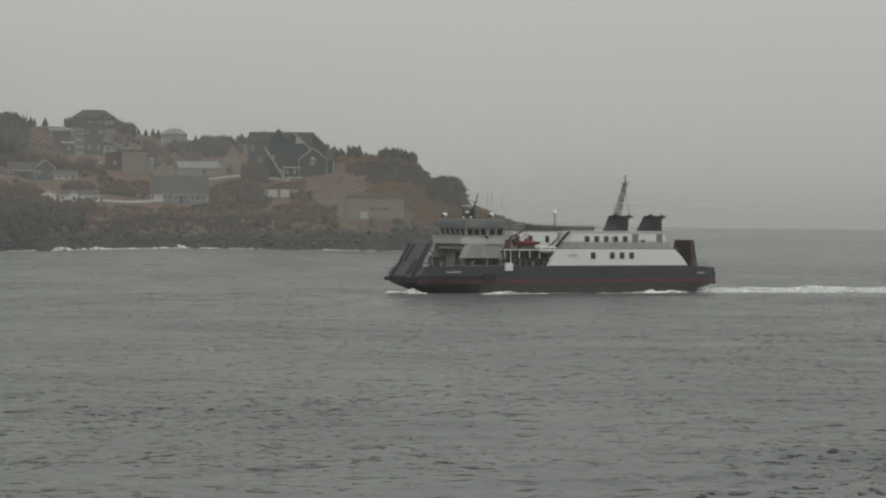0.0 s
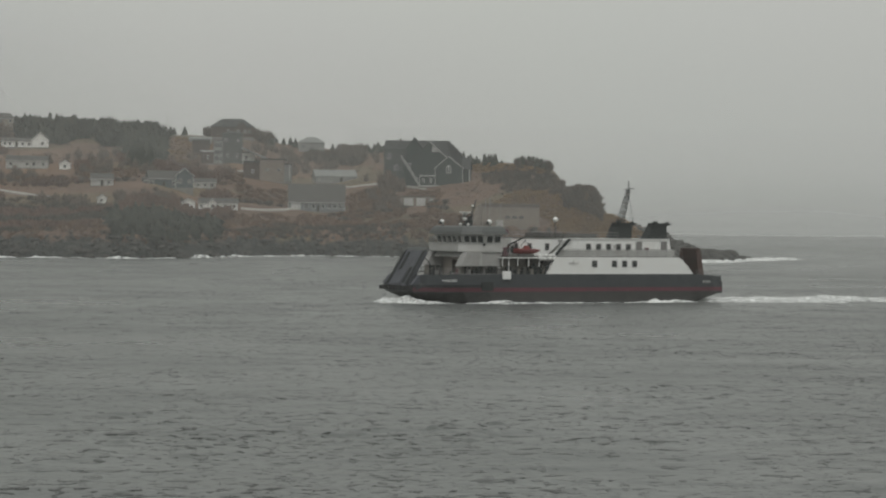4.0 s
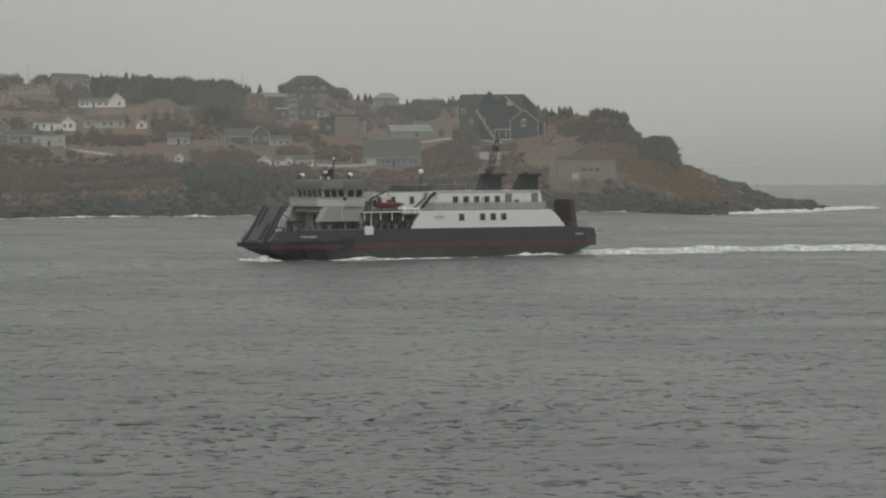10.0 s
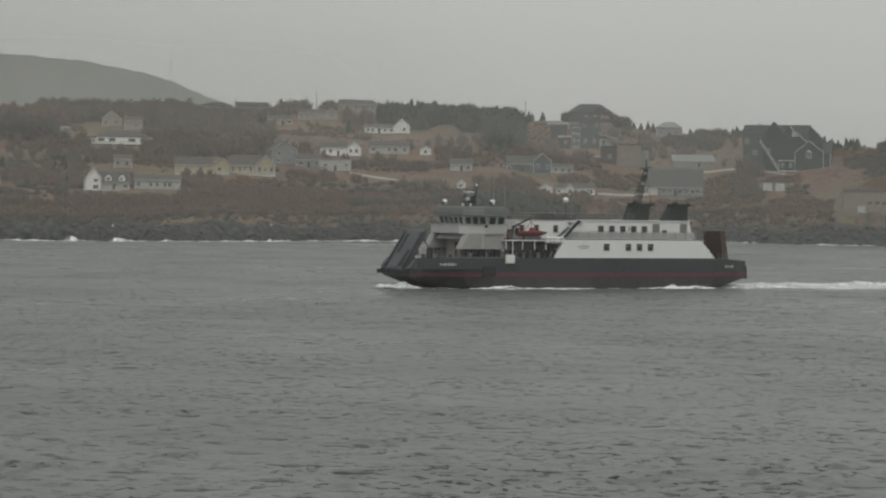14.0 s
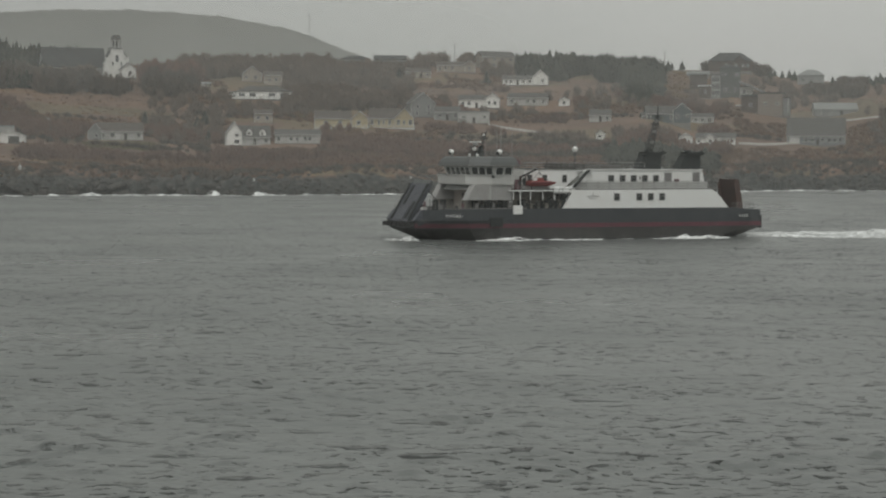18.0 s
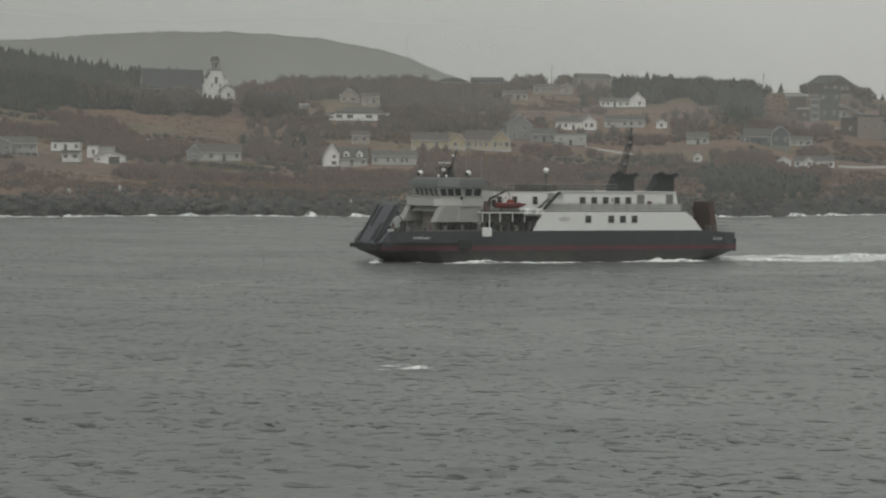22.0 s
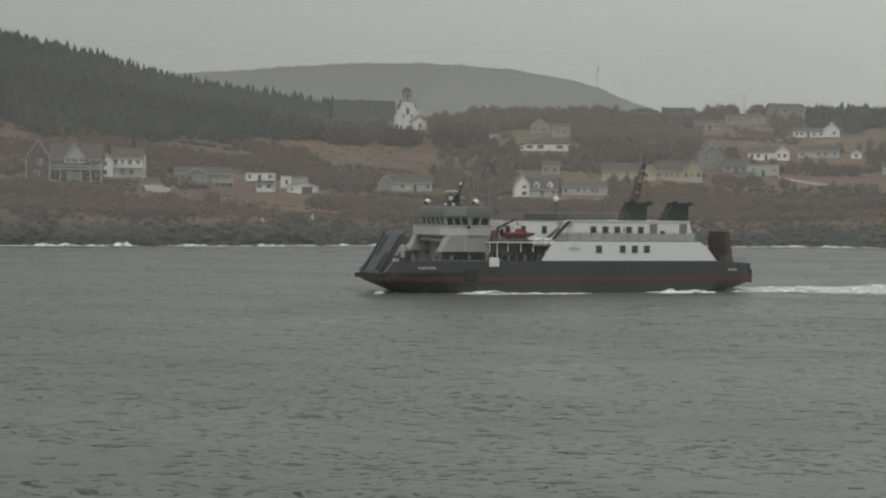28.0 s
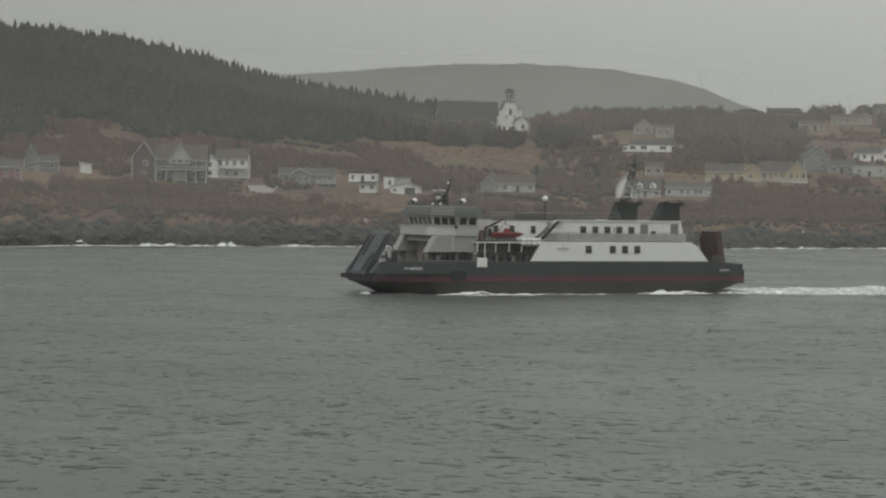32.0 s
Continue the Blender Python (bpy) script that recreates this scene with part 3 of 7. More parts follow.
# supports of the bridge over the car lane
part("bridge_beam", prism([(14.9, 5.72), (14.4, 6.36), (9.6, 6.36), (9.6, 5.72)], -3.9, 3.9), m_white, ferry, "white cross beam under the bridge")
for s in (1, -1):
    part("bridge_support", prism([(16.0, 4.55), (15.0, 6.35), (10.2, 6.35), (10.2, 4.55)], s * 3.9, s * 5.45), m_support, ferry, "white sloping bridge support")
    part("support_stiffener", prism([(13.1, 4.55), (13.1, 6.35), (12.98, 6.35), (12.98, 4.55)], s * 5.45, s * 5.5), m_palegrey, ferry)
    part("support_leg", prism([(15.9, 3.5), (15.9, 4.55), (10.2, 4.55), (10.2, 3.5)], s * 4.0, s * 4.7), m_clutter, ferry, "dull grey-green support leg")
    part("deck_fence", rails(bmesh.new(), [(15.9, s * 5.7, 3.3), (10.4, s * 6.3, 3.3)], 1.25, 0.8, 3), m_black, ferry, "dark fence beside the car lane")
    part("support_base", box(10.2, 16.0, s * 3.9, s * 5.7, 2.3, 3.5), m_deck, ferry)
    part("bow_rail", rails(bmesh.new(), [(21.0, s * 4.3, 3.3), (19.6, s * 5.0, 3.4), (16.3, s * 6.1, 3.5)], 0.85, 0.9, 3), m_steel, ferry, "grey railing along the bow deck")
    for k in range(7):
        x0, hh = 15.0 - k * 0.72, 0.55 + 0.5 * ((k * 5 + 2) % 7) / 7
        part("deck_crate", box(x0, x0 - 0.5, s * 4.9, s * 5.5, 3.5, 3.5 + hh, None, 0.04), m_black if k % 3 else m_steel, ferry, "dark gear under the bridge")
part("lane_bulkhead", box(13.2, 13.5, -3.9, 3.9, 2.3, 5.72), m_cream, ferry, "beige bulkhead across the car lane")
# this brown panel stands for the shade in the car lane's mouth
part("lane_shade_panel", box(13.5, 13.54, -1.4, 3.0, 2.3, 5.3), m_rampred, ferry, "brown panel painted as the shade inside the car lane")
for x, y in ((14.6, 5.2), (12.9, 5.6), (11.4, 5.6)):
    bm = rod((x, y, 3.3), (x, y, 4.5), 0.10)
    rod((x + 0.6, y, 3.3), (x + 0.6, y, 4.5), 0.10, bm)
    rod((x, y, 4.5), (x + 0.6, y, 4.5), 0.10, bm)
    part("vent_pipe", bm, m_black, ferry, "black gooseneck vent pipe")
# mooring gear on the open bow deck
for s in (1, -1):
    for x in (19.7, 18.7):
        bm = box(x - 0.12, x + 0.12, s * 4.1, s * 4.35, 2.3, 4.55)
        box(x - 0.12, x + 0.12, s * 5.0, s * 5.2, 2.3, 4.45, bm)
        box(x - 0.14, x + 0.14, s * 4.1, s * 5.2, 4.45, 4.65, bm)
        part("roller_frame", bm, m_black, ferry, "black mooring frame on the bow")
    bm = rod((19.2, s * 4.2, 3.75), (19.2, s * 5.0, 3.75), 0.36, None, 14)
    box(18.8, 19.6, s * 4.2, s * 5.0, 2.3, 3.4, bm)
    part("winch", bm, m_steel, ferry, "grey mooring winch")
    part("bollard", rod((17.2, s * 5.2, 2.3), (17.2, s * 5.2, 3.9), 0.2, None, 10), m_black, ferry)
    part("deck_hatch", box(20.4, 21.0, s * 3.2, s * 3.9, 2.3, 3.75, None, 0.05), m_bridge, ferry, "pale hatch box on the bow")
    part("life_ring_holder", box(16.5, 16.75, s * 5.5, s * 5.7, 3.5, 4.2), m_red, ferry)

# boat deck: lifeboat, its davit, rafts, hanging box
for s in (1, -1):
    part("boat_platform", box(10.65, 4.9, s * 4.9, s * 6.9, 5.62, 5.74), m_white, ferry, "white lifeboat platform")
    for x in (10.6, 8.36, 6.75, 5.2):
        part("platform_post", rod((x, s * 6.7, 4.6), (x, s * 6.7, 5.64), 0.06), m_white, ferry)
    part("platform_rail", rails(bmesh.new(), [(10.6, s * 6.85, 5.74), (9.6, s * 6.85, 5.74)], 0.95, 0.5, 3), m_steel, ferry)


def boat_hull():
    """A pointed open boat: rings along its length, sheer rising to the bow."""
    bm = bmesh.new()
    rings = []
    for k in range(15):
        u = k / 14
        x = 8.72 - 4.06 * u
        half = 0.66 * (math.sin(math.pi * min(1, 0.16 + 0.84 * u)) ** 0.55 if u > 0.12 else 0.80 + u) * (1 - 0.93 * max(0, (u - 0.72) / 0.28) ** 1.6)
        keel, rail = 6.16 + 0.42 * max(0, (u - 0.6) / 0.4) ** 2 + 0.10 * max(0, 0.15 - u) / 0.15, 6.76 + 0.06 * (2 * u - 1) ** 2 - 0.10 * max(0, (u - 0.8) / 0.2)
        rings.append([bm.verts.new((x, 6.0 + half * a, keel + (rail - keel) * b)) for a, b in ((-1, 1), (-0.92, 0.5), (-0.55, 0.12), (0, 0), (0.55, 0.12), (0.92, 0.5), (1, 1))])
    for a, b in zip(rings, rings[1:]):
        for i in range(6):
            bm.faces.new((a[i], a[i + 1], b[i + 1], b[i]))
        bm.faces.new((a[6], a[0], b[0], b[6]))
    bm.faces.new(rings[0])
    bm.faces.new(rings[-1])
    bmesh.ops.recalc_face_normals(bm, faces=bm.faces)
    return bm


boat = part("lifeboat", boat_hull(), m_orange, ferry, "orange rescue boat with a pointed bow")
part("boat_tube", rod((8.6, 6.62, 6.72), (5.6, 6.62, 6.70), 0.13, None, 10), m_orange, boat, "fat orange side tube", True)
part("boat_tube", rod((8.6, 5.38, 6.72), (5.6, 5.38, 6.70), 0.13, None, 10), m_orange, boat, "fat orange side tube", True)
part("boat_console", prism([(7.1, 6.7), (6.3, 6.7), (6.45, 7.22), (6.95, 7.22)], 5.75, 6.25), m_orange, boat, "orange steering console")
part("boat_band", box(8.5, 5.6, 6.70, 6.76, 6.62, 6.70), m_red, boat, "dark red rubbing band")
part("outboard_engine", prism([(8.95, 6.35), (8.7, 6.35), (8.62, 7.1), (8.75, 7.2), (9.0, 7.15)], 5.85, 6.15), m_black, boat)
part("boat_cradle", box(5.6, 7.9, 5.8, 6.2, 5.74, 6.18), m_steel, boat)
for a, b in (((6.75, 6.0, 7.2), (6.9, 6.0, 7.9)), ((7.9, 6.0, 6.8), (6.9, 6.0, 7.9)), ((5.6, 6.0, 6.8), (6.9, 6.0, 7.9))):
    part("boat_sling", rod(a, b, 0.025, None, 5), m_black, boat)
davit = part("davit", rod((9.35, 5.6, 5.74), (9.15, 5.7, 7.4), 0.17, None, 10), m_rampred, ferry, "dark red-brown davit post")
part("davit_arm", rod((9.25, 5.7, 7.25), (7.0, 6.0, 8.35), 0.14, None, 8, 0.09), m_black, davit, "dark steel davit arm")
part("davit_ram", rod((9.2, 5.65, 6.5), (8.2, 5.85, 7.7), 0.07, None, 6), m_steel, davit)
part("davit_fall", rod((7.0, 6.0, 8.35), (6.9, 6.0, 7.9), 0.03, None, 5), m_black, davit)
part("crew_locker", box(9.45, 9.9, 5.3, 6.2, 5.74, 7.0, None, 0.04), m_red, ferry, "dark red locker")
part("hose_locker", box(9.5, 9.8, 6.25, 6.5, 6.4, 6.9, None, 0.03), m_black, ferry)
for i in range(2):
    for j in range(2):
        x0 = 5.3 - i * 1.32 - 0.1 * j
        raft = part("liferaft", rod((x0, 6.72, 5.60 + j * 0.38), (x0 - 1.22, 6.72, 5.60 + j * 0.38), 0.19, None, 12), m_white, ferry, "white life-raft canister", True)
        part("raft_strap", rod((x0 - 0.58, 6.72, 5.60 + j * 0.38), (x0 - 0.64, 6.72, 5.60 + j * 0.38), 0.2, None, 12), m_steel, raft)
part("raft_rack", box(5.3, 2.9, 6.5, 6.9, 5.30, 5.40), m_steel, ferry)
part("ladder_box", box(10.8, 9.68, 6.95, 7.35, 2.94, 3.98, None, 0.05), m_white, ferry, "white pilot ladder box")
part("box_post", rod((9.72, 6.75, 3.9), (9.72, 6.75, 5.65), 0.06), m_white, ferry)
part("side_hatch", box(13.7, 12.1, 6.86, 7.02, 1.5, 2.55), m_black, ferry, "dark recessed side hatch")
# the open side under the boats: an inner wall with dark machinery before it
part("side_bulkhead", box(9.9, 3.2, 4.9, 5.0, 2.3, 5.62), m_clutter, ferry, "dull grey-brown inner bulkhead")
gear = random.Random(19)
for k in range(13):
    x0, w0 = 9.6 - k * 0.46, gear.uniform(0.3, 0.62)
    hh = 3.6 + gear.uniform(0.45, 1.05) + (0.4 if k > 8 else 0)
    part("deck_locker", box(x0, x0 - w0, 5.4 + gear.uniform(0, 0.5), 6.2 + gear.uniform(0, 0.4), 3.3, hh, None, 0.03), (m_black, m_deck, m_black, m_clutter)[k % 4], ferry, "dark deck gear in the open side")
for x0, x1, z1 in ((5.0, 3.9, 5.3), (5.7, 4.6, 5.3), (4.4, 3.3, 5.3), (6.6, 5.9, 5.0)):
    part("deck_brace", rod((x0, 6.45, 3.4), (x1, 6.45, z1), 0.09, None, 6), m_black, ferry)
for x0 in (8.9, 7.6, 6.1):
    part("wall_pipe", rod((x0, 5.1, 3.4), (x0, 5.1, 5.6), 0.08, None, 6), m_deck, ferry)
part("side_rail", rails(bmesh.new(), [(9.4, 6.75, 3.58), (4.3, 6.75, 3.58)], 0.75, 0.9, 2), m_black, ferry, "dark deck railing")

# funnels, masts, lamps
for x0, x1, t0, t1 in ((-8.4, -11.5, -9.2, -11.65), (-14.0, -17.2, -15.05, -17.2)):
    funnel = part("funnel", prism([(x0, 8.24), (x1, 8.24), (t1, 10.15), (t0 - 0.5, 10.2), (t0, 9.95)], 1.2, 2.8), m_black, ferry, "black funnel casing")
    part("funnel_cap", prism([(t0 + 0.1, 10.02), (t1 + 0.1, 9.95), (t1 - 0.55, 10.12), (t1 - 0.75, 10.34), (t0 - 0.1, 10.36), (t0 - 0.3, 10.2)], 1.1, 2.9), m_black, funnel, "flared funnel lip")
    part("funnel_vent", box(t0 - 0.6, t0 - 1.0, 1.7, 2.3, 10.34, 10.6), m_black, funnel)
    part("exhaust_pipe", rod((t1 + 0.3, 2.0, 10.1), (t1 - 0.7, 2.0, 10.5), 0.13, None, 10), m_black, funnel)
    part("whistle", rod((t0 - 1.2, 1.0, 10.15), (t0 - 1.2, 1.0, 10.55), 0.07), m_steel, funnel)
bm = bmesh.new()
foot, head = Vector((-10.1, 2.0, 10.1)), Vector((-11.5, 2.0, 16.0))
legs = [Vector((0.42, 0.3, 0)), Vector((-0.42, 0.3, 0)), Vector((0.42, -0.3, 0)), Vector((-0.42, -0.3, 0))]
for g in legs:
    rod(foot + g, head + g * 0.45 - Vector((0, 0, 1.2)), 0.06, bm, 6)
for i in range(8):
    k = i / 8
    c = foot.lerp(head - Vector((0, 0, 1.2)), k)
    sc = 1 - 0.55 * k
    for a, b in ((0, 1), (1, 3), (3, 2), (2, 0)):
        rod(c + legs[a] * sc, c + legs[b] * sc, 0.035, bm, 5)
    if i < 7:
        c2, s2 = foot.lerp(head - Vector((0, 0, 1.2)), (i + 1) / 8), 1 - 0.55 * (i + 1) / 8
        rod(c + legs[0] * sc, c2 + legs[1] * s2, 0.03, bm, 5)
main_mast = part("main_mast", bm, m_black, ferry, "dark lattice mast leaning aft")
part("mast_pole", rod(head - Vector((0.0, 0, 2.2)), head, 0.07), m_black, main_mast)
part("mast_yard", rod(head + Vector((-0.9, 0, -1.0)), head + Vector((0.9, 0, -1.2)), 0.05), m_black, main_mast)
part("mast_stay", rod((-12.3, 2.0, 10.2), head - Vector((0, 0, 1.6)), 0.03), m_black, main_mast)
for z in (1.3, 2.6, 3.9):
    part("mast_lamp", box(-10.35 - z * 0.24, -9.95 - z * 0.24, 2.3, 2.6, 10.1 + z, 10.45 + z), m_steel, main_mast)
fore_mast = part("fore_mast", prism([(12.7, 9.65), (11.5, 9.65), (11.55, 10.9), (11.75, 11.0), (12.2, 10.2)], -0.4, 0.4), m_roofgrey, ferry, "grey raked radar mast")
part("mast_pole", rod((11.95, 0, 9.8), (10.85, 0, 13.1), 0.12, None, 8, 0.06), m_black, fore_mast)
part("radar_scanner", box(11.9, 13.0, -0.5, 0.5, 11.36, 11.50), m_white, fore_mast, "white radar scanner bar")
part("scanner_motor", box(12.2, 12.7, -0.25, 0.25, 11.0, 11.36, None, 0.04), m_palegrey, fore_mast)
part("radar_platform", box(11.6, 13.1, -0.7, 0.7, 10.90, 10.98), m_black, fore_mast)
part("lower_platform", box(11.7, 13.0, -0.6, 0.6, 10.25, 10.33), m_black, fore_mast)
part("satellite_dome", ball((12.75, 0.4, 10.62), 0.27), m_globe, fore_mast, "white dome", True)
part("mast_lamp", ball((11.4, 0.12, 12.3), 0.14), m_globe, fore_mast)
part("mast_yard", rod((11.25, -0.9, 12.0), (11.25, 0.9, 12.0), 0.04, None, 6), m_black, fore_mast)
for a, b in (((12.6, 0.4, 9.7), (12.9, 0.4, 10.9)), ((12.6, -0.4, 9.7), (12.9, -0.4, 10.9)), ((12.4, 0.5, 9.7), (11.9, 0.5, 10.9))):
    part("mast_strut", rod(a, b, 0.06, None, 6), m_black, fore_mast)
for x, y in ((13.6, 0.9), (13.1, 2.0)):
    part("roof_dome", ball((x, y, 9.86), 0.2, None, 1, 1, 0.9), m_globe, ferry, "small white dome on the roof", True)
for x, y in ((14.0, -3.5), (11.6, 4.9)):
    lamp = part("searchlight", ball((x, y, 10.2), 0.34), m_globe, ferry, "white round searchlight", True)
    part("lamp_post", rod((x, y, 9.5), (x, y, 9.95), 0.05), m_black, lamp)
    part("lamp_glass", rod((x + 0.18, y + 0.1, 10.12), (x + 0.38, y + 0.15, 10.1), 0.2, None, 12), m_black, lamp)
for x, y, h in ((10.3, 1.5, 3.6), (10.6, 3.2, 3.9), (10.2, -2.0, 3.2), (9.8, 4.6, 3.0)):
    part("whip_aerial", rod((x, y, 9.6), (x, y, 9.6 + h), 0.03, None, 5), m_steel, ferry)
part("aerial_rail", rails(bmesh.new(), [(13.9, -3.2, 9.62), (13.9, 3.0, 9.62), (12.2, 4.7, 9.62), (10.3, 4.7, 9.62)], 0.55, 1.1, 2), m_black, ferry)
part("life_ring", rod((9.62, 5.75, 9.0), (9.62, 5.85, 9.0), 0.34, None, 14), m_red, ferry, "red and white lifebuoy")
globe = part("globe_lamp", ball((0.5, 2.9, 10.65), 0.33), m_globe, ferry, "white globe lamp on a post", True)
part("lamp_post", rod((0.5, 2.9, 8.28), (0.5, 2.9, 10.4), 0.07), m_black, globe)


def lettering(text, size, mat, m, parent, name):
    """Raised letters as one mesh."""
    cu = bpy.data.curves.new(name, "FONT")
    cu.body, cu.size, cu.extrude = text, size, 0.01
    tmp = bpy.data.objects.new(name, cu)
    scene.collection.objects.link(tmp)
    me = bpy.data.meshes.new_from_object(tmp.evaluated_get(bpy.context.evaluated_depsgraph_get()))
    bpy.data.objects.remove(tmp)
    me.materials.append(mat)
    ob = new(name, me)
    ob.parent, ob.matrix_local = parent, m
    return ob


for s in (1, -1):
    # on the flared bow, where the side narrows
    d = Vector((-(18.9 - 16.6), s * (6.5 - 5.85), 0)).normalized() * s
    nrm = Vector((d.y, -d.x, 0))
    up = Vector((0, 0, 1))
    at = Vector((18.95, 5.93 * s, 2.62)) if s > 0 else Vector((17.0, -6.45, 2.62))
    m = Matrix(((d.x, up.x, nrm.x, at.x + nrm.x * 0.06), (d.y, up.y, nrm.y, at.y + nrm.y * 0.06), (d.z, up.z, nrm.z, at.z), (0, 0, 0, 1)))
    lettering("FLANDERS", 0.42, m_white, m, ferry, "name_letters")
m_bark = material("grey_bark", (0.10, 0.085, 0.07), 0.9)


# ---- houses ----
def paint(name, c, rough=0.75):
    return material(name, c, rough, tuple(0.78 * k for k in c), 0.6, 6.0, 0.45, bump=0.01)


W_WHITE, W_PALE, W_GREY = paint("white_siding", (0.82, 0.82, 0.79)), paint("pale_grey_siding", (0.42, 0.42, 0.40)), paint("grey_siding", (0.24, 0.245, 0.24))
W_TEAL, W_YELLOW, W_GREEN = paint("teal_siding", (0.098, 0.116, 0.120)), paint("faded_yellow_siding", (0.42, 0.355, 0.225)), paint("dark_green_siding", (0.032, 0.046, 0.042))
W_BROWN, W_PINK, W_BEIGE = paint("dark_brown_siding", (0.085, 0.062, 0.052)), paint("faded_red_siding", (0.26, 0.13, 0.12)), paint("beige_siding", (0.33, 0.29, 0.245))
W_BLUE, W_CONC, W_DUN = paint("blue_grey_siding", (0.18, 0.195, 0.205)), paint("concrete", (0.32, 0.30, 0.275), 0.9), paint("dun_render", (0.24, 0.205, 0.175), 0.9)
R_DARK, R_GREY, R_PALE = paint("dark_shingles", (0.045, 0.047, 0.047), 0.85), paint("grey_shingles", (0.080, 0.076, 0.070), 0.85), paint("pale_metal_roof", (0.22, 0.23, 0.22), 0.6)
R_BROWN, W_TRIM, W_BASE = paint("brown_shingles", (0.082, 0.068, 0.058), 0.85), paint("white_trim", (0.50, 0.50, 0.48), 0.6), paint("grey_foundation", (0.20, 0.19, 0.175), 0.9)
G_PANE = material("house_glass", (0.065, 0.070, 0.072), 0.12, (0.10, 0.102, 0.102), 0.8, 4.0, 0.4)
W_SLATE = paint("slate_grey_siding", (0.075, 0.081, 0.078))
R_DUN = paint("dun_felt_roof", (0.13, 0.108, 0.092), 0.9)
W_DOOR = paint("dark_door", (0.06, 0.055, 0.05))


def window(parent, x, y, z, w, h, trim=None):
    """A window on a wall that faces -y: a frame round a pane."""
    bm = bmesh.new()
    f = 0.13
    for x0, x1, z0, z1 in ((-w / 2 - f, w / 2 + f, h / 2, h / 2 + f), (-w / 2 - f, w / 2 + f, -h / 2 - f, -h / 2), (-w / 2 - f, -w / 2, -h / 2, h / 2), (w / 2, w / 2 + f, -h / 2, h / 2), (-0.035, 0.035, -h / 2, h / 2)):
        box(x + x0, x + x1, y - 0.07, y + 0.04, z + z0, z + z1, bm)
    win = part("window", bm, trim or W_TRIM, parent)
    part("pane", box(x - w / 2, x + w / 2, y - 0.025, y + 0.03, z - h / 2, z + h / 2), G_PANE, win)


def side_window(parent, x, y, z, w, h, s):
    """The same on a wall that faces sideways (s: -1 left, 1 right)."""
    bm = bmesh.new()
    f = 0.13
    for y0, y1, z0, z1 in ((-w / 2 - f, w / 2 + f, h / 2, h / 2 + f), (-w / 2 - f, w / 2 + f, -h / 2 - f, -h / 2), (-w / 2 - f, -w / 2, -h / 2, h / 2), (w / 2, w / 2 + f, -h / 2, h / 2)):
        box(x - 0.06, x + 0.06, y + y0, y + y1, z + z0, z + z1, bm)
    win = part("window", bm, W_TRIM, parent)
    part("pane", box(x - 0.03, x + 0.03, y - w / 2, y + w / 2, z - h / 2, z + h / 2), G_PANE, win)


glazing = random.Random(29)


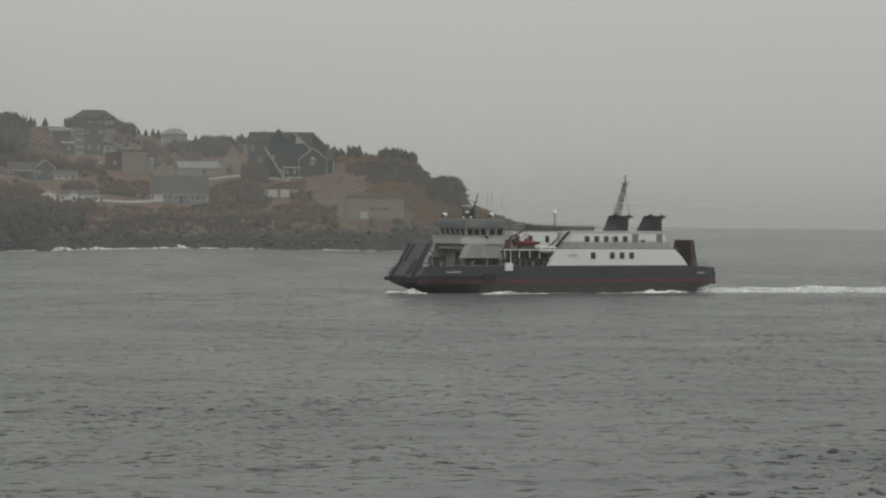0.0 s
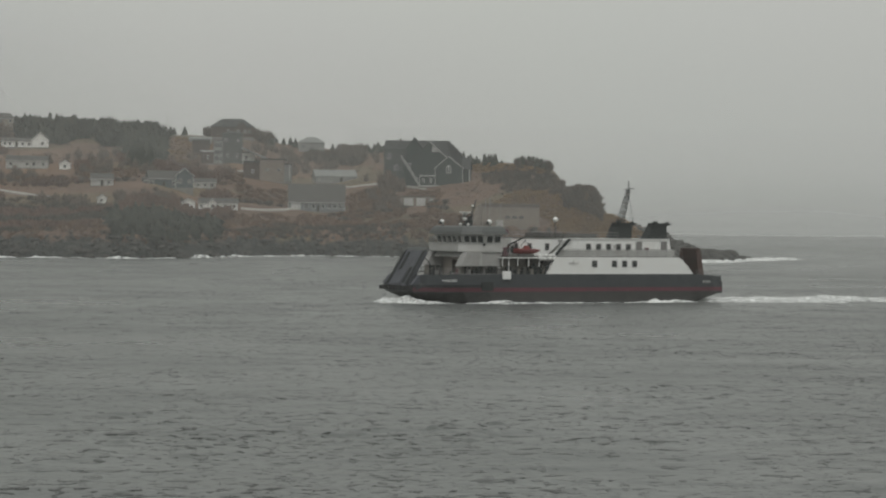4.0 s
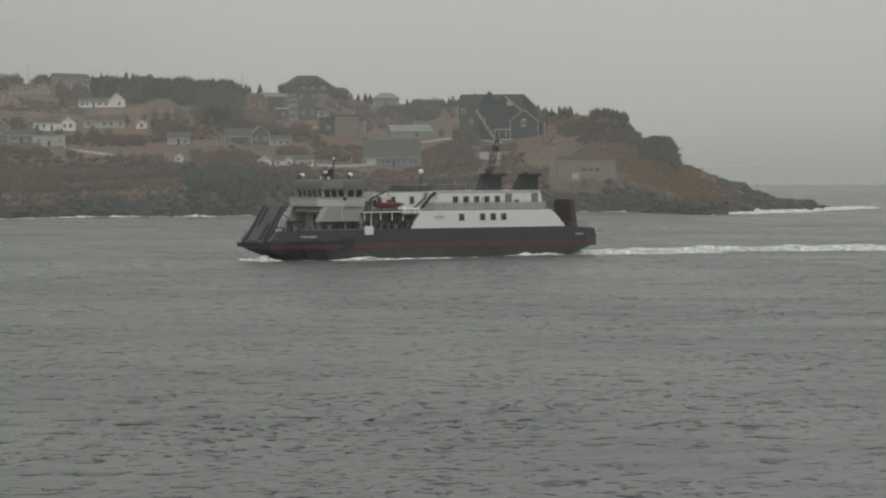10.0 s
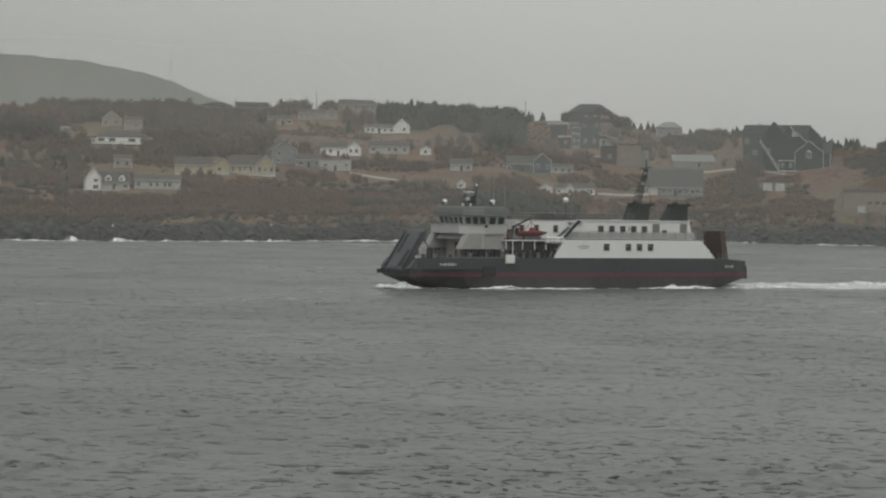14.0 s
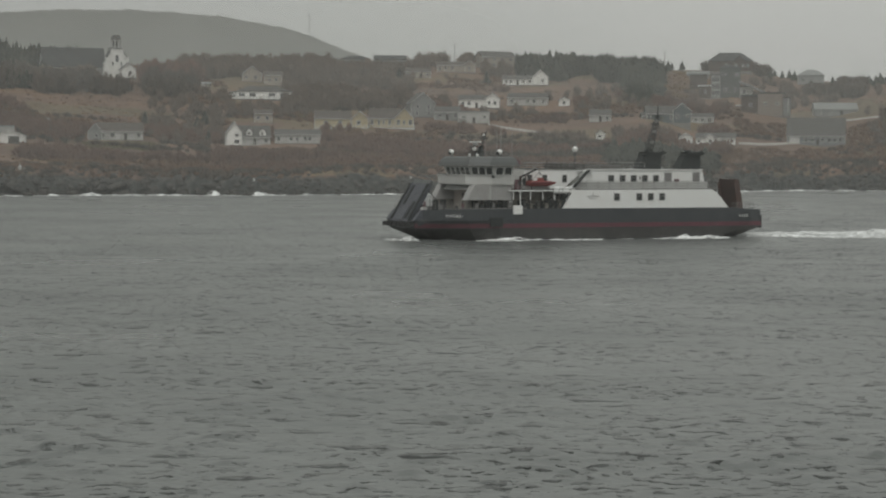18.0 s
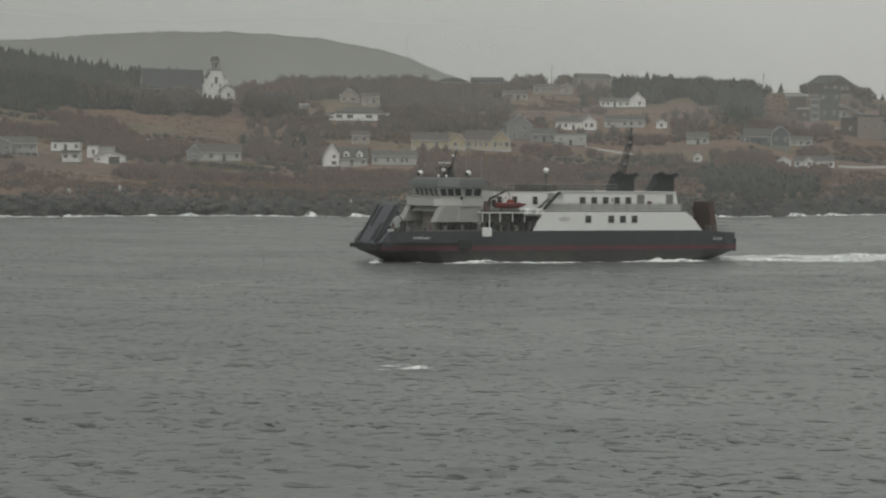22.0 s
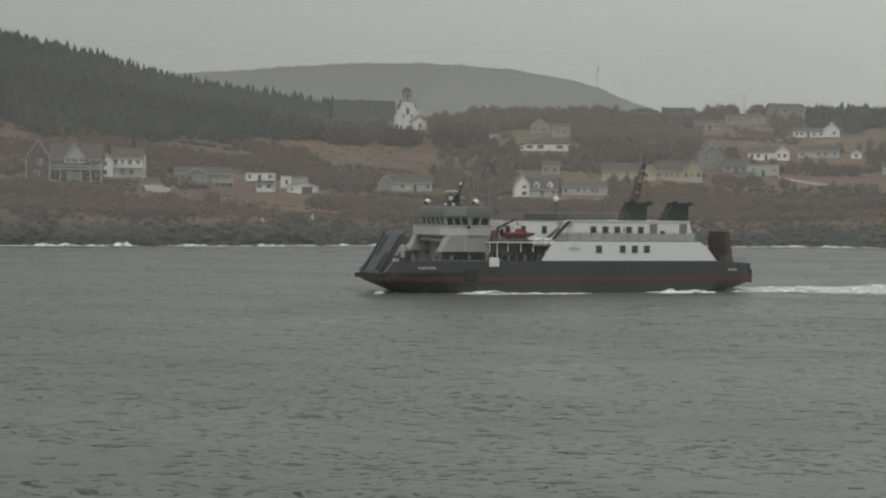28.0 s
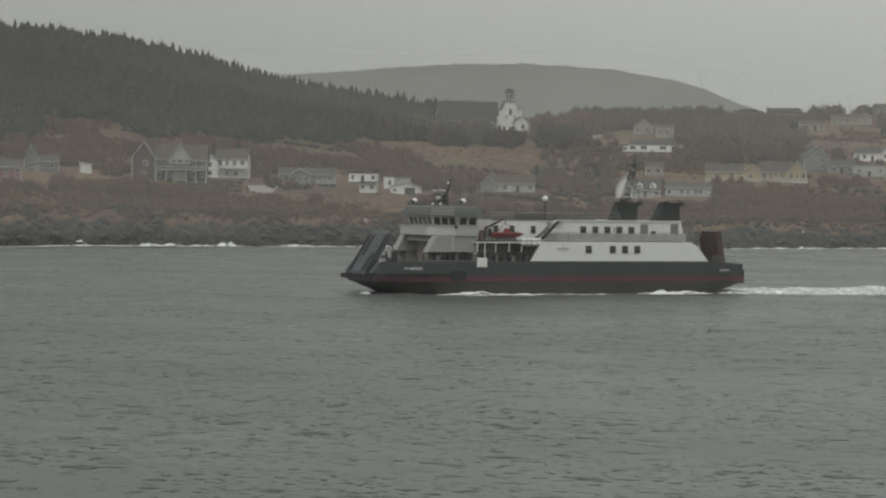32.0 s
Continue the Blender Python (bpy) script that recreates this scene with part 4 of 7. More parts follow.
def volume(parent, cx, cy, w, d, hw, hr, shape, wall, roof, wins=(3, 1), wsize=(1.1, 1.25), trim=True, sides=1, z0=0.0, over=0.35):
    """One block of a building: walls, roof, windows. shape: side (ridge across), front (gable faces -y), hip, flat, lean."""
    x0, x1, y0, y1 = cx - w / 2, cx + w / 2, cy - d / 2, cy + d / 2
    t = 0.2
    if shape == "side":
        wl_ = prism([(y0, z0), (y1, z0), (y1, z0 + hw), (cy, z0 + hw + hr), (y0, z0 + hw)], x0, x1, "x")
        k = hr / (d / 2)
        rf = prism([(y0 - over, z0 + hw - over * k + 0.02), (cy, z0 + hw + hr + 0.02), (y1 + over, z0 + hw - over * k + 0.02), (y1 + over, z0 + hw - over * k + t), (cy, z0 + hw + hr + t + 0.05), (y0 - over, z0 + hw - over * k + t)], x0 - over, x1 + over, "x")
    elif shape == "front":
        wl_ = prism([(x0, z0), (x1, z0), (x1, z0 + hw), (cx, z0 + hw + hr), (x0, z0 + hw)], y0, y1, "y")
        k = hr / (w / 2)
        rf = prism([(x0 - over, z0 + hw - over * k + 0.02), (cx, z0 + hw + hr + 0.02), (x1 + over, z0 + hw - over * k + 0.02), (x1 + over, z0 + hw - over * k + t), (cx, z0 + hw + hr + t + 0.05), (x0 - over, z0 + hw - over * k + t)], y0 - over, y1 + over, "y")
    elif shape == "hip":
        wl_ = box(x0, x1, y0, y1, z0, z0 + hw)
        q = min(w, d) / 2
        rf = bmesh.new()
        ring = [(x0 - over, y0 - over), (x1 + over, y0 - over), (x1 + over, y1 + over), (x0 - over, y1 + over)]
        lo = [rf.verts.new((a, b, z0 + hw)) for a, b in ring]
        hi = [rf.verts.new((a, b, z0 + hw + 0.18)) for a, b in ring]
        if w >= d:
            tp = [rf.verts.new((x0 + q * 0.9, cy, z0 + hw + hr)), rf.verts.new((x1 - q * 0.9, cy, z0 + hw + hr))]
            fs = [(hi[0], hi[1], tp[1], tp[0]), (hi[1], hi[2], tp[1]), (hi[2], hi[3], tp[0], tp[1]), (hi[3], hi[0], tp[0])]
        else:
            tp = [rf.verts.new((cx, y0 + q * 0.9, z0 + hw + hr)), rf.verts.new((cx, y1 - q * 0.9, z0 + hw + hr))]
            fs = [(hi[0], hi[1], tp[0]), (hi[1], hi[2], tp[1], tp[0]), (hi[2], hi[3], tp[1]), (hi[3], hi[0], tp[0], tp[1])]
        for fc in fs:
            rf.faces.new(fc)
        for i in range(4):
            rf.faces.new((lo[i], lo[(i + 1) % 4], hi[(i + 1) % 4], hi[i]))
        rf.faces.new(lo)
        bmesh.ops.recalc_face_normals(rf, faces=rf.faces)
    elif shape == "lean":
        wl_ = prism([(x0, z0), (x1, z0), (x1, z0 + hw), (x0, z0 + hw + hr)], y0, y1, "y")
        rf = prism([(x0 - over, z0 + hw + hr + 0.1), (x1 + over, z0 + hw - 0.05), (x1 + over, z0 + hw + 0.15), (x0 - over, z0 + hw + hr + 0.3)], y0 - over, y1 + over, "y")
    else:
        wl_ = box(x0, x1, y0, y1, z0, z0 + hw)
        rf = box(x0 - over * 0.5, x1 + over * 0.5, y0 - over * 0.5, y1 + over * 0.5, z0 + hw, z0 + hw + max(hr, 0.2))
    part("wall", wl_, wall, parent)
    rfo = part("roof", rf, roof, parent)
    if z0 == 0.0:
        part("foundation", box(x0 + 0.05, x1 - 0.05, y0 + 0.05, y1 - 0.05, -3.0, 0.0), W_BASE, parent)
    if trim and hw > 1.5:
        for xx in (x0, x1):
            part("corner_board", box(xx - 0.1, xx + 0.1, y0 - 0.05, y0 + 0.12, z0, z0 + hw), W_TRIM, parent)
        if shape == "side":
            part("fascia", box(x0 - over, x1 + over, y0 - over - 0.06, y0 - over, z0 + hw - over * hr / (d / 2) - 0.02, z0 + hw - over * hr / (d / 2) + t), W_TRIM, rfo)
        if shape == "front":
            k = hr / (w / 2)
            for s in (-1, 1):
                e = (cx + s * (w / 2 + over), z0 + hw - over * k)
                part("barge_board", prism([(e[0], e[1]), (cx, z0 + hw + hr), (cx, z0 + hw + hr + t + 0.08), (e[0], e[1] + t + 0.08)], y0 - over - 0.09, y0 - over - 0.01), W_TRIM, rfo)
    nc, nr = wins
    for j in range(nr):
        zz = z0 + hw * (j + 0.55) / nr
        for i in range(nc):
            ww = min(wsize[0], w / nc * 0.6) * glazing.choice((0.7, 0.85, 1.0, 1.0, 1.25 if nc < 4 else 1.05))
            hh = min(wsize[1], hw / nr * 0.5)
            if nc > 2 and j == 0 and i == nc // 2 and wsize[1] < 1.4 and hw / nr > 2.3 and glazing.random() < 0.7:
                door(parent, x0 + w * (i + 0.5) / nc, y0, 0.95, 2.0, z0)
            elif nc < 3 or glazing.random() < 0.86:
                window(parent, x0 + w * (i + 0.5 + glazing.uniform(-0.16, 0.16)) / nc, y0, zz, ww, hh * glazing.choice((0.8, 1.0, 1.0)))
        if sides and hw / nr > 1.8:
            for s, xx in ((-1, x0), (1, x1)):
                side_window(parent, xx, cy, zz, 1.0, min(1.2, hw / nr * 0.5), s)
    return x0, x1, y0


def door(parent, x, y, w=0.95, h=2.05, z0=0.0, mat=None):
    dd = part("door", box(x - w / 2, x + w / 2, y - 0.06, y + 0.04, z0, z0 + h), mat or W_DOOR, parent)
    part("door_handle", box(x + w * 0.3, x + w * 0.38, y - 0.12, y - 0.06, z0 + 1.0, z0 + 1.1), m_steel, dd)


def garage_door(parent, x, y, w, h, mat=None):
    dd = part("garage_door", box(x - w / 2, x + w / 2, y - 0.07, y + 0.04, 0.02, h), mat or W_TRIM, parent)
    for i in range(1, 4):
        part("panel_joint", box(x - w / 2, x + w / 2, y - 0.085, y - 0.07, h * i / 4 - 0.02, h * i / 4 + 0.02), m_steel, dd)


def deck(parent, x0, x1, y, z, out=2.4, posts=5, legs=True, skirt=0.0):
    """A timber deck with a white railing before a wall at y."""
    dk = part("deck", box(x0, x1, y - out, y, z - 0.2, z), W_TRIM, parent, "white timber deck")
    rl = part("deck_railing", box(x0, x1, y - out, y - out + 0.08, z + 0.88, z + 0.98), W_TRIM, dk)
    n = int((x1 - x0) / 0.45)
    bm = bmesh.new()
    for i in range(n + 1):
        xx = x0 + (x1 - x0) * i / n
        box(xx - 0.06, xx + 0.06, y - out + 0.01, y - out + 0.07, z, z + 0.9, bm)
    part("balusters", bm, W_TRIM, rl)
    if skirt:
        part("deck_skirt", box(x0, x1, y - out - 0.02, y - out + 0.1, z - 0.2 - skirt, z - 0.2), W_TRIM, dk)
    if legs:
        for i in range(posts):
            xx = x0 + (x1 - x0) * i / (posts - 1)
            part("deck_post", box(xx - 0.12, xx + 0.12, y - out, y - out + 0.24, -2.5, z - 0.2), W_TRIM, dk)


def chimney(parent, x, y, z0, z1):
    ch = part("chimney", box(x - 0.35, x + 0.35, y - 0.35, y + 0.35, z0, z1), R_BROWN, parent)
    part("chimney_cap", box(x - 0.42, x + 0.42, y - 0.42, y + 0.42, z1, z1 + 0.12), W_CONC, ch)


HOMES = [(-1.3, 712, 19.0), (5.7, 718, 14.0), (8.6, 788, 26.0)]


def plot(name, label, category, a, r, turn=0.0, up=0.0, group="village houses"):
    """A building's base on the slope, its front towards the sea."""
    p = spot(a, r)
    HOMES.append((a, r, 15.0 if category in ("house", "church", "building") else 5.0))
    return thing(name, label, category, pose(p.x, p.y, p.z + up, 0, 0, -a + turn), group)


# the headland
h = plot("house", "large dark green house with white-trimmed gables on the headland", "house", 10.07, 764, -6)
volume(h, -2.7, 9.5, 24.6, 11, 11.2, 6.2, "side", W_GREEN, R_DARK, (0, 0), trim=False, sides=0)
volume(h, -3.4, 5.5, 6.0, 6, 14.4, 4.0, "front", W_GREEN, R_DARK, (2, 1), (0.9, 1.2), trim=False, sides=0)
part("hip_roof", prism([(9.5, 17.2), (11.5, 15.2), (13.2, 13.5), (15.4, 11.0), (15.4, 0.0), (9.5, 0.0)], 5.0, 14.5), R_DARK, h, "dark roof falling in steps to the end wall")
for k, (xx, zz) in enumerate(((10.6, 16.3), (12.2, 14.7), (13.6, 13.2), (14.9, 11.8))):
    part("roof_step", box(xx - 0.9, xx + 0.5, 4.6, 14.6, zz - 0.9, zz - 0.1), R_DARK, h)
# the tall gable behind, glazed under its white rake
volume(h, 3.1, 3.0, 13.0, 9, 10.6, 5.9, "front", W_GREEN, R_DARK, (0, 0), trim=False, sides=0)
part("barge_board", prism([(3.1, 16.3), (9.9, 10.2), (9.9, 10.6), (3.1, 16.8)], -2.05, -1.9), W_TRIM, h, "white barge board")
part("gable_glazing", prism([(3.7, 12.8), (6.6, 12.8), (5.9, 13.8), (4.0, 15.2)], -1.62, -1.52), W_PALE, h, "pale glazed gable")
for xx in (4.5, 5.4):
    part("glazing_bar", box(xx - 0.06, xx + 0.06, -1.7, -1.6, 12.8, 14.2), W_TRIM, h)
# the front wing with its arched window, the low wing, and the wall below
volume(h, 11.2, -5.5, 10.4, 9, 6.5, 4.2, "front", W_GREEN, R_DARK, (0, 0), sides=0)
volume(h, 17.4, -3.5, 2.8, 8, 6.5, 4.0, "side", W_GREEN, R_DARK, (0, 0), trim=False, sides=0)
win = part("window", prism([(10.1, 4.6), (12.0, 4.6), (12.0, 6.9), (11.6, 7.4), (11.05, 7.6), (10.5, 7.4), (10.1, 6.9)], -10.12, -10.0), W_TRIM, h, "white arched window")
for x0, x1 in ((10.3, 10.95), (11.15, 11.8)):
    part("pane", prism([(x0, 4.8), (x1, 4.8), (x1, 6.8), ((x0 + x1) / 2, 7.1), (x0, 6.8)], -10.15, -10.1), G_PANE, win)
part("corner_board", box(18.6, 18.9, -7.7, -7.3, -2.8, 6.5), W_TRIM, h)
volume(h, 3.1, -6.5, 6.2, 5, 3.4, 0.3, "flat", W_GREEN, R_DARK, (2, 1), (0.8, 1.4))
part("wing_eave", box(-0.1, 6.3, -9.3, -9.15, 3.4, 3.75), W_TRIM, h)
part("basement_wall", box(6.2, 18.7, -9.9, -1.2, -4.2, 0.0), W_GREEN, h)
for x0, x1, zz in ((-0.2, 7.9, -0.2), (7.9, 12.6, -1.7), (12.6, 18.8, -2.8)):
    part("base_board", box(x0, x1, -10.15, -9.95, zz - 0.25, zz + 0.12), W_TRIM, h)
    part("base_board", box(x1 - 0.3, x1, -10.15, -9.95, zz - 1.3, zz + 0.1), W_TRIM, h)
# the grey end wall and a long white outside stair
part("end_wall", box(-15.1, -7.6, 3.6, 3.95, 0.0, 14.2), W_SLATE, h, "blue-grey boarded end wall")
for xx, zz in ((-13.4, 11.2), (-10.4, 7.0)):
    window(h, xx, 3.6, zz, 1.3, 1.7)
stair = part("outside_stair", prism([(-7.4, 10.4), (-6.6, 10.4), (0.6, -0.4), (-0.4, -0.4)], -8.2, -7.0), W_GREY, h, "long outside stair")
for k in range(0, 11, 2):
    xx, zz = -7.0 + k * 0.72, 10.3 - k * 1.05
    part("stair_post", box(xx - 0.12, xx + 0.12, -8.3, -8.1, zz - 0.2, zz + 1.15), W_PALE, stair)
part("handrail", prism([(-7.1, 11.5), (-7.1, 11.65), (0.4, 0.85), (0.4, 0.7)], -8.32, -8.2), W_PALE, stair, "white handrail")
chimney(h, -9.5, 9.5, 16, 18.3)
h = plot("garage", "low dun garage dug into the bank with two white doors", "garage", 9.95, 715)
volume(h, 0, 2, 12.6, 6, 3.2, 0.35, "flat", W_DUN, R_BROWN, (0, 0), trim=False, sides=0)
garage_door(h, -3.2, -1.0, 3.2, 2.7)
garage_door(h, 1.2, -1.0, 3.2, 2.7)
window(h, 4.8, -1.0, 1.8, 0.8, 0.9)
h = plot("bungalow", "blue-grey bungalow with a broad grey roof and white garage door", "house", 7.06, 733)
volume(h, 0, 3, 20.4, 13, 3.3, 6.4, "side", W_BLUE, R_GREY, (0, 1))
garage_door(h, -7.6, -3.5, 3.6, 2.8)
for xx in (-3.6, -1.2, 2.2, 4.6, 6.6, 8.6):
    window(h, xx, -3.5, 1.8, 1.2, 1.5)
door(h, 0.6, -3.5)
h = plot("house", "long low white house with small windows by the shore", "house", 4.26, 709)
volume(h, 0, 2, 13.6, 7, 2.5, 1.6, "side", W_WHITE, R_GREY, (5, 1), (0.9, 0.9))
volume(h, -2.0, -1.4, 3.0, 2.5, 2.6, 1.2, "front", W_WHITE, R_GREY, (1, 1), (0.9, 0.9), sides=0)
h = plot("garage", "small white gabled garage beside a low house", "garage", 3.42, 697)
volume(h, 0, 2, 4.6, 5, 2.1, 1.3, "front", W_WHITE, R_GREY, (1, 1), sides=0)
h = plot("house", "teal weatherboard house with a grey roof", "house", 2.87, 740, 8)
volume(h, -2, 3, 11, 8, 3.3, 2.8, "side", W_TEAL, R_GREY, (3, 1))
volume(h, 5.4, 2, 6.5, 8, 4.4, 2.6, "front", W_TEAL, R_GREY, (2, 1))
volume(h, -7.5, 2, 3.2, 6, 2.4, 1.2, "side", W_TEAL, R_GREY, (1, 1))
h = plot("cottage", "small pale grey cottage with a low roof", "house", 3.89, 767)
volume(h, 0, 2, 8, 6, 2.2, 1.4, "side", W_PALE, R_GREY, (3, 1), (0.9, 0.9))
h = plot("house", "dark modern house with a tall glazed block and white roof edges", "house", 4.51, 832)
volume(h, 2.0, 4, 8.4, 9, 12.4, 1.2, "hip", W_SLATE, R_DARK, (2, 2), (1.0, 1.4), trim=False, sides=0)
volume(h, -3.8, 2.5, 3.6, 7, 9.2, 0.4, "flat", W_GREY, R_DARK, (0, 0), trim=False, sides=0)
for zz in (2.0, 4.6, 7.6):
    win = part("window", box(-5.3, -2.3, -1.08, -0.98, zz - 1.1, zz + 1.1), W_PALE, h, "tall pale window")
    for xx in (-4.8, -3.8, -2.8):
        part("pane", box(xx - 0.42, xx + 0.42, -1.12, -1.06, zz - 0.95, zz + 0.95), G_PANE, win)
volume(h, -8.4, 2.5, 5.4, 6, 4.6, 0.4, "flat", W_BROWN, R_DARK, (1, 1), trim=False, sides=0)
part("roof_edge", box(-11.2, -5.6, -0.75, -0.55, 4.7, 5.3), W_TRIM, h, "white roof edge")
part("rear_roof", box(-15.0, -7.2, 9.0, 13.0, 10.0, 10.5), R_PALE, h, "thin pale roof of the rear wing")
part("rear_wall", box(-14.6, -7.4, 9.4, 12.8, 4.0, 10.0), W_BROWN, h)
volume(h, 8.6, 2.0, 5.2, 6, 4.4, 0.5, "flat", W_PALE, R_DARK, (1, 1), (1.4, 1.6), trim=False, sides=0)
part("slanted_roof", prism([(5.6, 6.1), (17.6, 1.4), (17.6, 2.0), (5.6, 7.1)], -3.4, 4.5), R_PALE, h, "long slanted roof with a pale edge")
part("roof_post", box(17.0, 17.3, -3.2, -2.9, -2.0, 1.6), W_TRIM, h)
h = plot("house", "boxy beige house with a flat roof beside a dark lower block", "house", 5.86, 797, -8)
volume(h, -1.0, 3, 9.6, 9, 8.6, 0.6, "flat", W_DUN, R_GREY, (2, 1), (0.9, 1.0), trim=False)
volume(h, -9.2, 3.5, 6.8, 8, 7.6, 0.7, "flat", W_BROWN, R_DARK, (1, 1), trim=False, sides=0)
volume(h, 4.8, 3.5, 2.2, 7, 6.8, 0.5, "flat", W_GREY, R_GREY, (0, 0), trim=False, sides=0)
part("corner_board", box(5.7, 5.95, -0.1, 0.1, 1.5, 7.0), W_TRIM, h)
part("porch_canopy", box(-14.6, -12.4, -1.8, 0.2, 3.9, 4.3), W_TRIM, h, "white porch canopy")
h = plot("house", "grey hip-roofed house among trees on the brow", "house", 6.9, 905)
volume(h, 0, 2, 11.5, 8, 4.0, 2.8, "hip", W_GREY, R_PALE, (3, 1))
h = plot("house", "dark hip-roofed house on the knoll", "house", 4.65, 917, 0)
volume(h, 0, 2, 19.5, 11, 4.6, 4.0, "hip", W_BROWN, R_DARK, (4, 1), trim=False)
volume(h, 4.0, -2.5, 5.0, 4, 4.6, 2.4, "front", W_BROWN, R_DARK, (2, 1), trim=False, sides=0)
h = plot("shed", "long low shed with a pale metal roof", "shed", 3.73, 900, -5)
volume(h, 0, 2, 9.5, 4, 1.7, 1.0, "side", W_GREY, R_PALE, (2, 1), (0.7, 0.6), trim=False)
h = plot("storehouse", "long low building with a pale green-grey metal roof", "building", 7.6, 811, 10)
volume(h, 0, 3, 16.8, 8, 2.6, 2.5, "side", W_GREY, R_PALE, (4, 1), (1.0, 0.9), trim=False)
h = plot("boathouse", "big dun rendered building under the headland's cliff", "building", 12.62, 640, 4, -0.5)
volume(h, 0, 3, 18.4, 9, 6.6, 1.2, "flat", W_DUN, R_DUN, (0, 0), trim=False, sides=0)
part("side_bank", prism([(-12.5, -0.5), (-9.3, -0.5), (-9.3, 7.4), (-10.6, 7.0)], -0.5, 6.0), W_DUN, h, "dun retaining wall")
door(h, -3.6, -1.5, 2.4, 2.1, 0.4, W_PALE)
for xx in (-1.0, 1.2, 3.4):
    window(h, xx, -1.5, 3.4, 1.4, 0.9, W_DUN)

# the village slope
h = plot("house", "wide white hip-roofed bungalow with large windows", "house", -8.65, 781)
volume(h, 0, 3, 20, 10, 2.9, 2.3, "hip", W_WHITE, R_GREY, (5, 1), (2.2, 1.4))
volume(h, 11.4, 1, 3.4, 6, 2.8, 0.5, "flat", W_WHITE, R_PALE, (1, 1), sides=0)
volume(h, -11.4, 2, 3.2, 5, 2.4, 0.5, "flat", W_WHITE, R_PALE, (1, 1), sides=0)
deck(h, -8, 10, -2.0, 0.1, 1.5, 5)
h = plot("house", "beige gabled house above the white bungalow", "house", -8.95, 836)
volume(h, 0, 3, 7.8, 8, 3.2, 3.0, "front", W_BEIGE, R_BROWN, (2, 1))
h = plot("house", "boxy beige house with a low roof", "house", -8.35, 830)
volume(h, 0, 3, 7.2, 8, 4.0, 1.6, "side", W_BEIGE, R_BROWN, (2, 1))
h = plot("house", "long faded yellow house with a white deck", "house", -6.39, 694)
volume(h, -3.2, 3, 12.4, 9, 3.1, 2.6, "side", W_YELLOW, R_BROWN, (2, 1))
volume(h, 6.2, 1.6, 5.6, 8, 3.1, 2.4, "front", W_YELLOW, R_BROWN, (1, 1))
deck(h, -9.4, 9.2, -2.6, -0.1, 1.6, 7, True, 0.5)
h = plot("house", "yellow house with white porch posts and a tall gable", "house", -4.97, 702)
volume(h, -2.5, 3, 10.6, 9, 3.2, 3.4, "side", W_YELLOW, R_BROWN, (5, 1), (0.8, 1.5))
volume(h, 4.4, 1.2, 6.6, 8, 3.2, 3.4, "front", W_YELLOW, R_BROWN, (3, 1), (0.9, 1.6))
deck(h, -8.0, 8.0, -2.9, -0.1, 1.6, 7, True, 0.5)
h = plot("house", "pale grey two-storey gabled house", "house", -4.10, 740, 14)
volume(h, 0, 3, 9.2, 9, 5.0, 3.8, "front", W_GREY, R_GREY, (2, 2))
h = plot("house", "grey low house with white window frames", "house", -3.38, 735)
volume(h, 0, 3, 9.2, 8, 2.9, 2.0, "side", W_GREY, R_GREY, (3, 1))
h = plot("house", "white house with a gabled wing on the slope", "house", -2.48, 772)
volume(h, -2.2, 3, 11, 8, 3.2, 1.6, "side", W_WHITE, R_GREY, (4, 1))
volume(h, 5.2, 2, 5.6, 8, 3.4, 2.2, "front", W_WHITE, R_GREY, (2, 1))
h = plot("garage", "pale grey flat-roofed double garage", "garage", -2.62, 731)
volume(h, 0, 3, 11.2, 8, 3.9, 0.5, "flat", W_PALE, R_PALE, (3, 1), (1.0, 1.0))
deck(h, -5.6, -2.6, -1.0, 1.5, 1.4, 2)
h = plot("house", "white gabled house with a long low wing", "house", -0.80, 845)
volume(h, 1.0, 2, 6.8, 8, 3.0, 3.2, "front", W_WHITE, R_GREY, (1, 1))
volume(h, -8.5, 3, 12.4, 7, 2.4, 1.4, "side", W_WHITE, R_GREY, (5, 1), (1.0, 1.0))
h = plot("house", "long pale grey bungalow", "house", -1.09, 782, -5)
volume(h, 0, 3, 15.4, 8, 3.0, 1.8, "side", W_PALE, R_GREY, (5, 1))
h = plot("shed", "small white shed beside bare trees", "shed", -0.04, 777)
volume(h, 0, 2, 4.2, 4, 2.2, 1.2, "front", W_WHITE, R_GREY, (1, 1), sides=0)
h = plot("cottage", "pale grey cottage below the wood", "house", 0.99, 730)
volume(h, 0, 3, 7.8, 7, 2.4, 2.0, "side", W_PALE, R_GREY, (3, 1))
h = plot("shed", "tiny white shed near the bank", "shed", 1.0, 675)
volume(h, 0, 1, 2.9, 3, 1.9, 1.0, "front", W_WHITE, R_GREY, (1, 1), (0.8, 0.8), sides=0)
h = plot("house", "big beige-grey gabled house on the skyline", "house", -1.99, 908, 20)
volume(h, 0, 2, 15.5, 10, 5.2, 2.4, "side", W_BEIGE, R_GREY, (4, 2))
h = plot("house", "beige bungalow below the skyline", "house", -3.23, 885)
volume(h, 0, 3, 14, 8, 3.0, 1.6, "side", W_BEIGE, R_BROWN, (5, 1))
volume(h, 7.6, 2, 4.4, 7, 3.4, 1.6, "front", W_BEIGE, R_BROWN, (1, 1))
h = plot("house", "low beige house with brown roof", "house", -4.22, 862)
volume(h, 0, 3, 10.6, 7, 2.7, 1.5, "side", W_BEIGE, R_BROWN, (4, 1))
